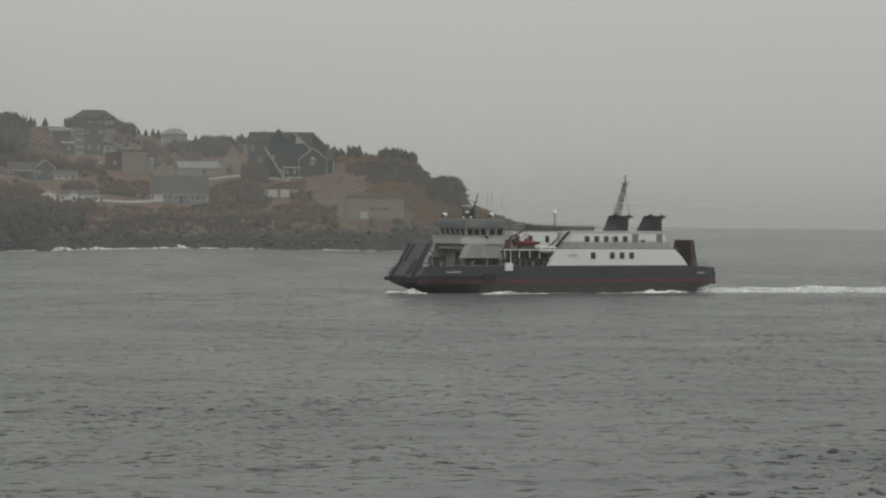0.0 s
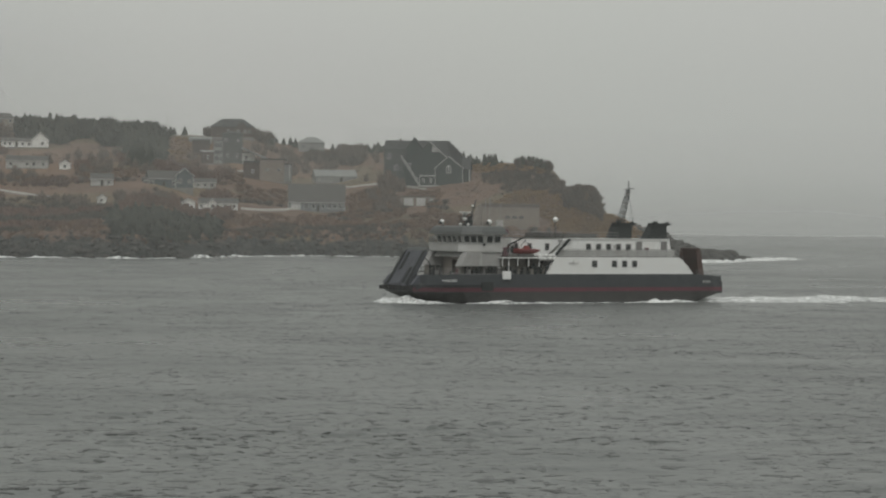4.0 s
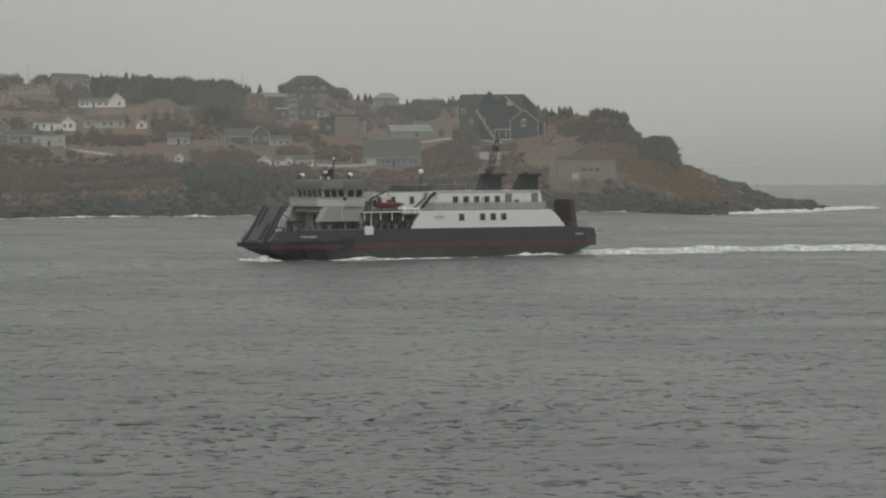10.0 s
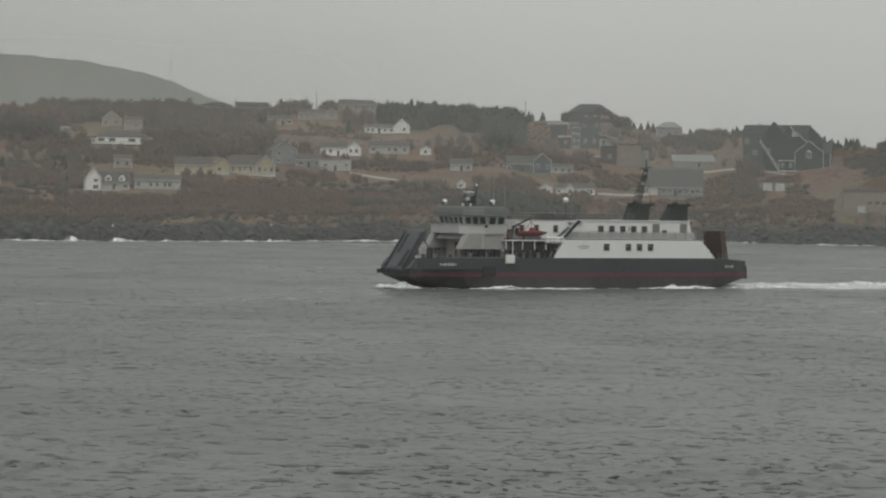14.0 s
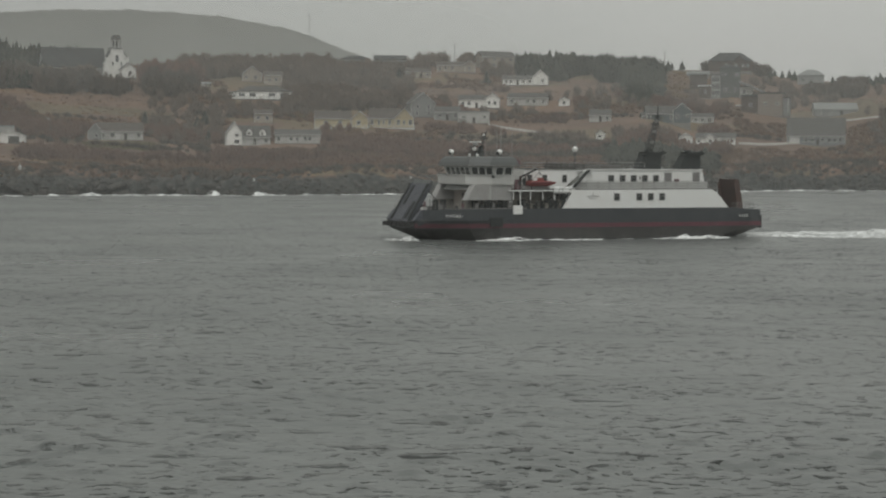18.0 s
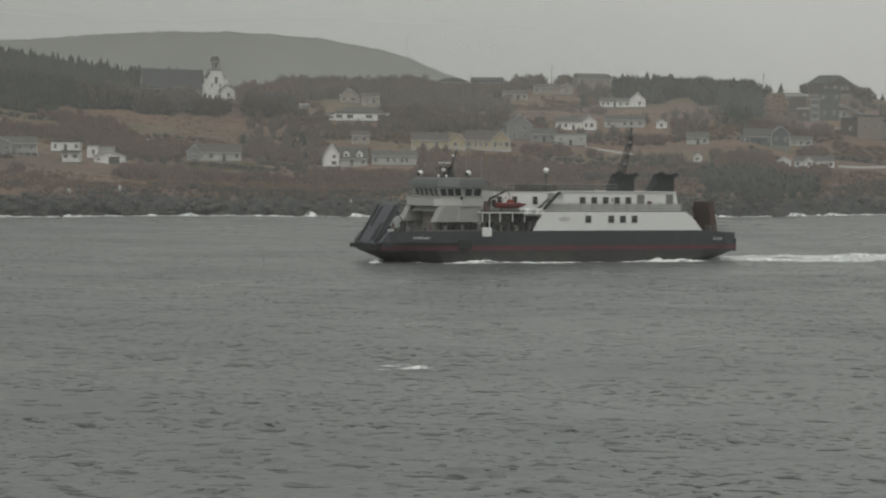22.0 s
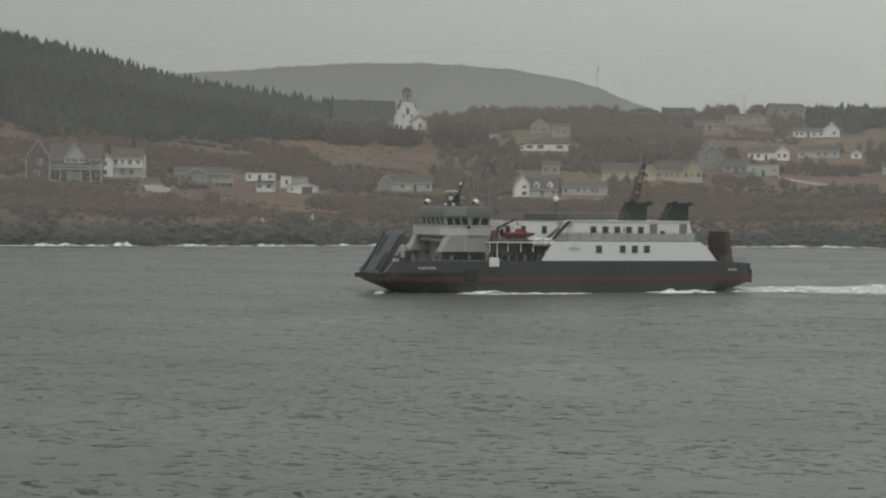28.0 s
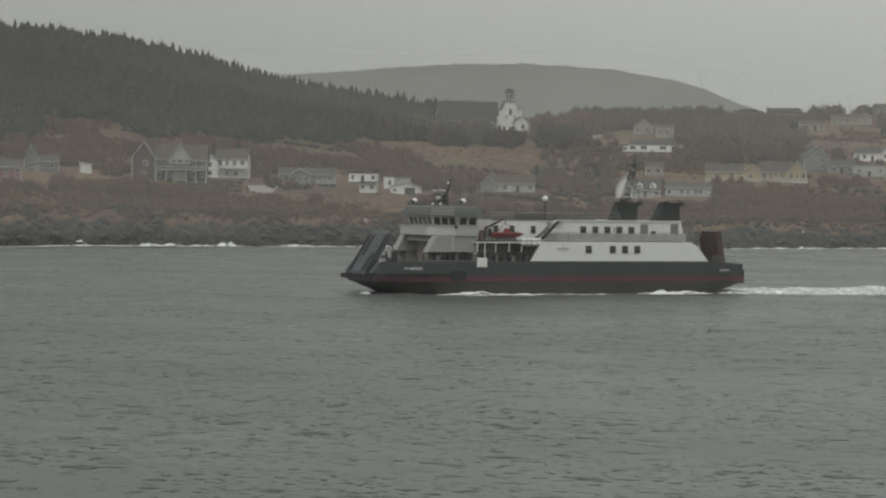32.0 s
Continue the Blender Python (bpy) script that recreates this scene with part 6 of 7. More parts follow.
wood("spruce_forest", "dense dark spruce forest covering the hillside", 5600, -34, -14.0, 0.36, 1.06, 5.6, 9.6, m_spruce, conifer_shape(3, 7, 7), forest_edge, 1.1)
wood("bare_trees", "tall bare trees screening the green house's stair and end wall", 14, 8.85, 9.55, 0.50, 0.56, 5.0, 9.0, m_bare, shrub_shape(101, 30, 1.1), None, 0.55)
wood("churchyard_trees", "dark spruces closing in on the church's nave", 210, -17.2, -14.55, 0.70, 1.0, 5.0, 8.5, m_spruce, conifer_shape(103), None, 1.2)
wood("churchyard_trees", "bare trees before the church's long wall", 60, -15.6, -13.3, 0.80, 0.845, 5.0, 8.0, m_bare, shrub_shape(105, 34, 1.1), None, 0.7)
wood("spruce_forest", "dark spruce trees on the hill's edge", 700, -34, -13.5, 0.42, 1.03, 5.5, 10.0, m_spruce, conifer_shape(5, 7, 6), forest_edge)
wood("spruce_wood", "dark spruce wood on the ridge above the houses", 240, -1.45, 2.75, 0.80, 1.02, 3.5, 8.0, m_spruce, conifer_shape(8), lambda a, f, x, y: (f > 0.84 + 0.05 * np.sin(a * 3)), 1.7)
wood("dark_thicket", "dense rounded evergreen thicket on the ridge", 520, -1.45, 2.75, 0.80, 1.02, 4.5, 8.2, m_spruce, shrub_shape(107, 40, 1.0), lambda a, f, x, y: (f > 0.84 + 0.05 * np.sin(a * 3)) & (fbm(a * 2.1, a * 0, 2, 111) > -0.35), 0.9)
wood("dark_thicket", "dark rounded bushes on the headland's crown", 60, 12.75, 13.75, 0.93, 1.0, 1.8, 3.6, m_dark_scrub, shrub_shape(109, 40, 1.0), None, 0.9)
wood("spruce_wood", "dark trees in front of the ridge wood", 120, 1.6, 2.75, 0.66, 0.86, 6.0, 9.0, m_spruce, conifer_shape(11), wide=1.3)
wood("dark_thicket", "dense dark thicket of low trees on the brow", 170, 6.75, 8.35, 0.80, 0.97, 3.5, 6.0, m_dark_scrub, shrub_shape(4, 34, 1.0))
wood("dark_thicket", "dark trees round the knoll house", 110, 3.9, 5.7, 0.94, 1.02, 3.5, 6.5, m_dark_scrub, shrub_shape(6, 34, 1.0), wide=0.9)
wood("churchyard_trees", "dark mixed trees round the church", 520, -16.5, -10.2, 0.70, 1.0, 5.0, 8.5, m_dark_scrub, shrub_shape(9, 34, 1.1), lambda a, f, x, y: (f < 0.80) & (f > 0.70 + 0.05 * np.sin(a * 4)) & ~((a > -13.3) & (a < -12.0) & (f > 0.735)), 0.75)
wood("ridge_trees", "bare grey trees along the village skyline", 620, -11.0, -1.6, 0.86, 1.02, 4.5, 8.2, m_bare, shrub_shape(12, 30, 1.1), wide=0.8)
wood("village_trees", "bare grey-brown trees between the houses", 520, -12, 9.5, 0.28, 0.88, 2.6, 5.2, m_bare, shrub_shape(15, 40, 1.1), lambda a, f, x, y: fbm(x / 40, y / 40, 3, 33) > 0.02, 0.8)
wood("ridge_trees", "low wind-cut trees on the headland's brow", 150, 5.6, 13.7, 0.92, 1.02, 2.2, 4.6, m_spruce, conifer_shape(14), lambda a, f, x, y: fbm(a * 2.3, a * 0, 2, 3) > -0.1, 1.5)
wood("heath_scrub", "brown leafless scrub on the slopes", 11000, -30, 13.0, 0.06, 0.98, 0.8, 2.2, m_scrub, shrub_shape(1, 32), lambda a, f, x, y: (fbm(x / 60, y / 45, 4, 13) > -0.03) & ~((a > -14.6) & (a < -9.5) & (f > 0.50) & (f < 0.64)) & ((a < 10.6) | (f < 0.3)) & ~((a > 2.8) & (a < 4.3) & (f > 0.62)), 1.5, 0.2, "scrub")
wood("dark_scrub", "patchy dark scrub along the top of the shore rocks", 2600, -31, 13.5, 0.022, 0.11, 0.7, 1.9, m_dark_scrub, shrub_shape(115, 30), lambda a, f, x, y: fbm(x / 22, y / 16, 3, 117) > -0.12, 1.4, 0.2, "scrub")
wood("heath_scrub", "brown leafless scrub along the top of the shore rocks", 1800, -31, 13.5, 0.022, 0.11, 0.7, 1.7, m_scrub, shrub_shape(119, 30), lambda a, f, x, y: fbm(x / 22, y / 16, 3, 117) < 0.1, 1.4, 0.2, "scrub")
wood("dark_scrub", "dark scrub on the lower banks", 4200, -30, 10.8, 0.03, 0.6, 0.9, 2.4, m_dark_scrub, shrub_shape(2), lambda a, f, x, y: fbm(x / 55, y / 30, 4, 17) > 0.16, 1.4, 0.2, "scrub")
wood("bare_thicket", "leafless brown thicket below the forest's edge", 900, -30, -18.5, 0.28, 0.54, 1.8, 4.2, m_alder, shrub_shape(71, 50, 1.1), lambda a, f, x, y: fbm(x / 45, y / 35, 3, 73) > -0.2, 0.9)
wood("dark_thicket", "dark evergreen thicket below the gravel road", 420, -2.2, 1.3, 0.13, 0.27, 2.0, 4.0, m_dark_scrub, shrub_shape(41, 40), wide=1.0, category="scrub")
wood("village_trees", "tall bare grey trees behind the yellow houses", 300, -8.0, -4.4, 0.58, 0.95, 4.0, 7.5, m_bare, shrub_shape(43, 46, 1.1), lambda a, f, x, y: fbm(x / 40, y / 40, 3, 45) > -0.15, 0.8)
wood("churchyard_trees", "dark trees hiding the church's long wall", 130, -15.9, -13.3, 0.765, 0.825, 5.5, 8.5, m_dark_scrub, shrub_shape(47, 46, 1.1), None, 0.8)
wood("churchyard_trees", "tall bare reddish trees beside the church tower", 70, -12.0, -10.4, 0.80, 0.87, 6.0, 10.5, m_alder, shrub_shape(49, 60, 1.1), None, 0.6)
wood("straw_grass", "golden grass on the open slope below the ridge wood", 900, 2.7, 4.3, 0.62, 0.97, 0.4, 0.8, m_straw, shrub_shape(51, 20), wide=2.4, sink=0.1, category="grass")
wood("lawn", "dull green-yellow lawn above the yellow house", 420, -7.8, -6.7, 0.53, 0.61, 0.25, 0.45, m_lawn, shrub_shape(53, 20), None, 5.0, 0.05, "grass")
wood("lawn", "dull green-yellow lawn before the grey bungalow", 420, -13.7, -11.7, 0.265, 0.325, 0.25, 0.45, m_lawn, shrub_shape(55, 20), None, 5.0, 0.05, "grass")
wood("lawn", "dull green lawn before the brown house", 420, -22.6, -20.4, 0.23, 0.30, 0.25, 0.45, m_lawn, shrub_shape(57, 20), None, 5.0, 0.05, "grass")
wood("bare_thicket", "reddish-brown leafless alder thicket between the houses", 5400, -31, 4.6, 0.16, 0.74, 2.0, 4.6, m_alder, shrub_shape(31, 54, 1.1), lambda a, f, x, y: (fbm(x / 55, y / 40, 4, 37) > 0.0) & (fbm(x / 60, y / 45, 4, 13) > -0.03) & ~((a > -14.6) & (a < -9.5) & (f > 0.50) & (f < 0.64)), 0.85)
wood("bare_thicket", "reddish-brown leafless thicket above the shore", 1500, -30, 4.0, 0.06, 0.2, 1.2, 2.6, m_alder, shrub_shape(33, 44, 1.0), lambda a, f, x, y: fbm(x / 40, y / 30, 3, 39) > -0.05, 1.2)
wood("dark_thicket", "dark scrub on the bank below the headland's crown", 900, 11.8, 14.35, 0.58, 0.93, 0.7, 1.8, m_dark_scrub, shrub_shape(35, 34), lambda a, f, x, y: (a > 12.1 + 1.2 * fbm(x / 14, y / 14, 3, 91)) & (np.abs(f - 0.77) < 0.12 + 0.12 * fbm(x / 12, y / 12, 3, 93)), wide=1.3, category="scrub")
wood("straw_grass", "golden grass on the headland's slope", 5200, 12.0, 16.9, 0.16, 0.97, 0.35, 0.8, m_straw, shrub_shape(17, 20), lambda a, f, x, y: (fbm(x / 22, y / 22, 3, 83) > -0.28) & (a > 12.8 + 1.5 * fbm(x / 15, y / 15, 3, 95)) & (f < np.interp(a, (12, 14, 15), (0.66, 0.7, 1.0))), wide=2.6, sink=0.1, category="grass")
wood("straw_grass", "golden grass on the headland's crown", 900, 11.2, 13.6, 0.85, 0.97, 0.5, 1.0, m_straw, shrub_shape(17, 20), wide=2.4, sink=0.1, category="grass")
wood("heath_tufts", "low tufts of brown heath and dead grass", 11000, -30, 14.0, 0.05, 0.97, 0.25, 0.6, m_scrub, shrub_shape(61, 14), lambda a, f, x, y: fbm(x / 9, y / 9, 3, 63) > -0.05, 1.9, 0.08, "heath")
wood("heath_tufts", "dark reddish tufts of heath", 6000, -30, 14.0, 0.05, 0.97, 0.3, 0.8, m_dark_scrub, shrub_shape(65, 14), lambda a, f, x, y: fbm(x / 14, y / 11, 3, 67) > 0.08, 1.7, 0.08, "heath")
wood("dark_thicket", "dark wind-cut bushes on the headland's edge", 420, 14.05, 15.22, 0.62, 1.02, 1.2, 2.6, m_dark_scrub, shrub_shape(19, 30), wide=1.3, category="scrub")
wood("dark_thicket", "dark thicket above the sea cliff", 460, 1.2, 4.3, 0.03, 0.19, 2.0, 4.2, m_spruce, shrub_shape(23, 34), wide=1.1, category="scrub")
wood("spruce_wood", "dark stunted spruces on the cliff above the cove", 160, 1.2, 4.2, 0.02, 0.17, 2.5, 5.5, m_spruce, conifer_shape(113), None, 1.6)
wood("dark_thicket", "dark thicket above the cove", 260, 5.0, 9.6, 0.03, 0.13, 1.2, 2.6, m_dark_scrub, shrub_shape(25, 30), wide=1.3, category="scrub")
wood("straw_grass", "pale straw-coloured grass tussocks", 3200, -30, 16.5, 0.05, 0.95, 0.4, 0.9, m_straw, shrub_shape(7, 20), lambda a, f, x, y: fbm(x / 50, y / 50, 3, 29) > 0.10, 2.2, 0.1, "grass")


def spruce_tree():
    tree = thing("spruce_tree", "small dark spruce on the headland's skyline", "tree", group="skyline spruces")
    bm = rod((0, 0, -0.4), (0, 0, 3.6), 0.14, None, 7, 0.03)
    part("trunk", bm, m_bark, tree)
    v, f = conifer_shape(44, 11, 11)
    bm = bmesh.new()
    vs = [bm.verts.new((x * 5.2, y * 5.2, 0.3 + z * 4.8)) for x, y, z in v]
    for t in f:
        bm.faces.new([vs[i] for i in t])
    part("crown", bm, m_spruce, tree, "uneven dark needle crown")
    return tree


tree = spruce_tree()
SPRUCES = ((11.55, 0.95, 1.0), (11.9, 0.97, 0.7), (12.1, 0.96, 0.9), (12.35, 0.97, 0.75), (12.9, 0.97, 0.9), (13.35, 0.97, 0.7), (8.05, 0.98, 0.9), (7.7, 0.97, 1.1), (7.5, 0.98, 1.0), (8.5, 0.98, 1.0), (8.8, 0.97, 1.2), (6.3, 0.98, 1.2), (6.1, 0.97, 1.0), (5.75, 0.98, 0.9), (5.6, 0.96, 1.1), (3.3, 0.98, 1.3), (3.0, 0.99, 1.0), (2.9, 0.97, 1.4), (2.4, 0.98, 1.2), (-11.97, 0.467, 1.5), (-10.28, 0.475, 1.5), (-10.5, 0.46, 1.2), (-2.26, 0.787, 1.6), (-4.76, 0.827, 1.5), (-1.7, 0.79, 1.3), (-11.4, 0.845, 1.9), (-10.18, 0.348, 1.2), (1.64, 0.73, 1.2), (-21.2, 0.40, 1.6), (-20.5, 0.45, 1.8))
for k, (a, f, s) in enumerate(SPRUCES):
    p = spot(a, float(along(SHORE, a) + along(BACK, a) * f))
    m = Matrix.Translation(p) @ Matrix.Rotation(k * 1.7, 4, "Z")
    if k == 0:
        tree.matrix_world = m @ Matrix.Diagonal((0.62, 0.62, 0.52, 1))
    else:
        c = copy_thing(tree, m)
        k2 = 0.52 if a > 11 else 0.75
        c.scale = (s * 1.2 * k2, s * 1.2 * k2, s * k2)


# boulders and ledges along the waterline
def boulder_shape(seed):
    bm = bmesh.new()
    bmesh.ops.create_icosphere(bm, subdivisions=2, radius=1.0)
    rr = random.Random(seed)
    o = Vector((rr.uniform(0, 50), rr.uniform(0, 50), 0))
    for q in bm.verts:
        k = noise.noise(q.co * 1.1 + o)
        q.co *= 0.85 + 0.55 * k
        q.co = Vector((round(q.co.x * 2.2) / 2.2 * 0.5 + q.co.x * 0.5, q.co.y, round(q.co.z * 2.5) / 2.5 * 0.5 + q.co.z * 0.5))
    out = [tuple(q.co) for q in bm.verts], [tuple(q.index for q in fc.verts) for fc in bm.faces]
    bm.free()
    return out


m_rock = material("wet_dark_rock", (0.023, 0.022, 0.020), 0.85, (0.054, 0.050, 0.044), 0.4, 3.0, 0.55, bump=0.12, vary=0.6)
for i in range(4):
    a = rng.uniform(-31, 19.4, 520)
    s = rng.uniform(-2.5, 9.0, 520) * np.clip(along(BACK, a) / 60, 0.1, 1)
    r = along(SHORE, a) + s
    x, y = r * np.sin(np.radians(a)), r * np.cos(np.radians(a))
    w = 0.25 + rng.uniform(0.0, 1.0, 520) ** 3 * 1.2
    rows = np.stack([x, y, np.maximum(land(a, r), 0) * 0.95 + 0.15 * w, rng.uniform(0, 6.28, 520), w * 1.2, w * rng.uniform(0.5, 1.0, 520)], -1)
    tagged(new("shore_boulders", many_mesh("shore_boulders", *boulder_shape(60 + i), rows, [m_rock])), "dark wet boulders and ledges along the waterline", "rocks", kind="stuff")
# broken crags: the whole tip of the headland and the low cliff along its foot
for i, (a0, a1, f0, f1, w0, w1, n) in enumerate(((16.2, 19.1, 0.0, 1.02, 0.5, 1.5, 1000), (13.2, 16.4, 0.0, 0.08, 0.4, 1.2, 260), (-30, 13.2, 0.0, 0.03, 0.3, 1.0, 700))):
    x, y, z = scatter(n, a0, a1, f0, f1, None)
    w = w0 + (w1 - w0) * rng.uniform(0, 1, len(x)) ** 2
    rows = np.stack([x, y, z - 0.25 * w, rng.uniform(0, 6.28, len(x)), w * 1.15, w * rng.uniform(0.6, 1.15, len(x))], -1)
    tagged(new("crags", many_mesh("crags", *boulder_shape(70 + i), rows, [m_rock])), "dark jagged sea crags", "rocks", kind="stuff")
for k, (a, r, w, h) in enumerate(((19.22, 655, 2.2, 1.5), (18.72, 642, 3.2, 2.4), (18.42, 630, 3.8, 2.8), (20.12, 690, 1.3, 0.8), (20.52, 700, 1.3, 0.5), (16.0, 570, 2.4, 0.7), (16.4, 571, 2.6, 0.8), (15.65, 570, 2.2, 0.6), (3.25, 575, 3.0, 2.2), (4.9, 612, 1.8, 1.0))):
    v, f = boulder_shape(80 + k)
    bm = bmesh.new()
    vs = [bm.verts.new((p[0] * w, p[1] * w, p[2] * h)) for p in v]
    for t in f:
        bm.faces.new([vs[i] for i in t])
    rk = link_mesh("sea_rock", bm, m_rock)
    rk.matrix_world = pose(r * math.sin(radians(a)), r * math.cos(radians(a)), 0.1)
    tagged(rk, "dark wave-washed rock off the point", "rock", "rocks off the point")

# a few pale rocks that stand out on the dark bank
m_palerock = material("pale_rock", (0.50, 0.49, 0.46), 0.8, (0.36, 0.35, 0.33), 0.8, 5.0, 0.5, bump=0.05)
# the last entry is a pale block in place of a white car
for k, (a, f, w) in enumerate(((-16.87, 0.029, 1.6), (-15.44, 0.048, 1.3), (-15.3, 0.046, 0.9), (-4.60, 0.013, 1.0), (-4.42, 0.012, 0.7), (-10.33, 0.029, 0.9), (-8.89, 0.014, 0.8), (-23.45, 0.248, 1.1))):
    v, fc = boulder_shape(120 + k)
    bm = bmesh.new()
    vs = [bm.verts.new((p[0] * w * 0.40, p[1] * w * 0.40, p[2] * w * 0.75)) for p in v]
    for t in fc:
        bm.faces.new([vs[i] for i in t])
    rk = link_mesh("pale_rock", bm, m_palerock)
    p = spot(a, float(along(SHORE, a) + along(BACK, a) * f))
    rk.matrix_world = pose(p.x, p.y, p.z + 0.3 * w)
    tagged(rk, "small pale rock on the dark bank", "rock", "pale rocks on the bank")

# the far hill, and the translucent sheets that stand in for distance haze
FAR = ((-45, 0.055), (-24, 0.058), (-19.75, 0.0640), (-17.6, 0.0668), (-14.7, 0.0703), (-12.3, 0.0712), (-9.9, 0.0692), (-8.25, 0.0643), (-7.3, 0.0600), (-6.5, 0.0545), (-5.8, 0.0500), (-4.0, 0.040), (0, 0.02), (3, 0.0))
fa = np.linspace(-45, 2, 400)
fr = np.linspace(0, 1, 24)
FA, FR = np.meshgrid(fa, fr, indexing="ij")
top = EYE[2] + 2600 * along(FAR, FA) + 2.5 * fbm(FA * 8, FA * 0, 4, 41)
rad = 1900 + 700 * FR
fx, fy = rad * np.sin(np.radians(FA)), rad * np.cos(np.radians(FA))
fz = np.maximum(top, 0) * (0.25 + 0.75 * np.sin(FR * math.pi / 2)) + 5 * fbm(fx / 90, fy / 90, 4, 43) * np.sin(FR * math.pi)
m_far = material("far_heath", (0.065, 0.066, 0.056), 0.95, (0.10, 0.095, 0.08), 0.012, 0.08, 0.5, spec=0.1)
tagged(new("far_hill", grid_mesh("far_hill", np.stack([fx, fy, fz], -1), len(fa), len(fr), [m_far])), "grey hill fading into mist beyond the village", "hill", kind="structure")


def haze_sheet_material(name, amount, stops, ends=None, white=0.93):
    """A translucent sheet put in for haze: lets most light by and scatters the rest; thins out upwards."""
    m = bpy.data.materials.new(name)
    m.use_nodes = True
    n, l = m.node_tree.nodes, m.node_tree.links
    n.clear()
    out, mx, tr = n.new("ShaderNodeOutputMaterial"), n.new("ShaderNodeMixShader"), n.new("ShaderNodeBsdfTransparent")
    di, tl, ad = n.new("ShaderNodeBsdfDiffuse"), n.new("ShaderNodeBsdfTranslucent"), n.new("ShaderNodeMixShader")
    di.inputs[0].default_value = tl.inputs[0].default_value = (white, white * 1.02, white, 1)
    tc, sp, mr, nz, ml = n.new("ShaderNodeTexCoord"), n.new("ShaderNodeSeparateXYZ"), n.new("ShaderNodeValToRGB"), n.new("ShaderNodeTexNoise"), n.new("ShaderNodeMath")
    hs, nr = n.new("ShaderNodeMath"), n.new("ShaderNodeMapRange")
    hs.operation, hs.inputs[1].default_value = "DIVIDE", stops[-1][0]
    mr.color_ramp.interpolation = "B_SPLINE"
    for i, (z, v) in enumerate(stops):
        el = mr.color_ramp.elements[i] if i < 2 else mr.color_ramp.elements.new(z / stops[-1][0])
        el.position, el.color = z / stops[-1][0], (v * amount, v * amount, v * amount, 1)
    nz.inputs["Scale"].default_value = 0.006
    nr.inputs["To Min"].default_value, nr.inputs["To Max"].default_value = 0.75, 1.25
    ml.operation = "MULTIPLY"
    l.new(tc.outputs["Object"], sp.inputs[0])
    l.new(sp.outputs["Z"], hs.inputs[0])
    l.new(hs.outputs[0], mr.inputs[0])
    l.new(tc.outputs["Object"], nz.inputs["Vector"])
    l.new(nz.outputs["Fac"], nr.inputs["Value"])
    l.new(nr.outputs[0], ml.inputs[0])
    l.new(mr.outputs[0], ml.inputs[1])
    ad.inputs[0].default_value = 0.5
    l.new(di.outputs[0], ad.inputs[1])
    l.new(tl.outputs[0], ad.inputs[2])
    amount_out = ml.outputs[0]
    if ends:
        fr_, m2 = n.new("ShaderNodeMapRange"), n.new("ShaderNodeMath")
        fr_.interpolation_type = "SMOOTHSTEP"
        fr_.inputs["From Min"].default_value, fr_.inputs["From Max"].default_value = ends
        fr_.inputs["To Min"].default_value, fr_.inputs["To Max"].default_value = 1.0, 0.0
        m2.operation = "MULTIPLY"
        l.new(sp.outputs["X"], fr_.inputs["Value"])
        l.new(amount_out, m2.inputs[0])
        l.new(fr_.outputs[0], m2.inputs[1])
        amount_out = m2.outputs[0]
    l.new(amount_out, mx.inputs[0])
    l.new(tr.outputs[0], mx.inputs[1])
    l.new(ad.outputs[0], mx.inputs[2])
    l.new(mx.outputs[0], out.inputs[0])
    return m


def haze_sheet(label, radius, a0, a1, top, mat):
    """A thin translucent sheet, put in for haze, standing in an arc over the water or the land."""
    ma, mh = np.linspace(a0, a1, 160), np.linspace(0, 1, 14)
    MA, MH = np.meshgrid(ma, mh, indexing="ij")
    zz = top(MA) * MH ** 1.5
    me = grid_mesh("haze_sheet", np.stack([radius * np.sin(np.radians(MA)), radius * np.cos(np.radians(MA)), zz], -1), len(ma), len(mh), [mat])
    return tagged(new("haze_sheet", me), label, "mist", kind="stuff")


# sheets added in place of distance haze; the nearest lifts the ferry's darks
haze_sheet("translucent sheet standing in for mist before the far hill", 1500, -60, 5, lambda a: 190.0 + 0 * a, haze_sheet_material("hill_haze_sheet", 0.38, ((0, 0.3), (10, 0.7), (40, 1.0), (90, 1.0), (118, 0.9), (145, 0.4), (185, 0.0)), (-110, 110)))
haze_sheet("translucent sheet standing in for haze over the upper village", 800, -45, 15, lambda a: 95.0 + 0 * a, haze_sheet_material("village_haze_sheet", 0.10, ((0, 1.0), (40, 1.0), (62, 0.6), (95, 0.0)), (110, 200)))
haze_sheet("translucent sheet standing in for haze off the shore", 442, -60, 60, lambda a: 110.0 + 0 * a, haze_sheet_material("shore_haze_sheet", 0.18, ((0, 0.0), (3, 0.8), (14, 1.0), (30, 0.9), (60, 0.45), (110, 0.0))))
haze_sheet("faint translucent sheet added as haze before the ferry", 185, -75, 75, lambda a: 80.0 + 0 * a, haze_sheet_material("near_haze_sheet", 0.050, ((0, 0.0), (2.2, 0.75), (6, 1.0), (30, 0.7), (80, 0.0))))
haze_sheet("pale translucent sheet standing in for haze at the horizon", 1300, 8, 75, lambda a: 75.0 + 0 * a, haze_sheet_material("sea_haze_sheet", 0.42, ((0, 0.10), (4, 0.35), (8, 0.8), (11, 1.0), (18, 0.8), (40, 0.35), (75, 0.0)), white=0.72))


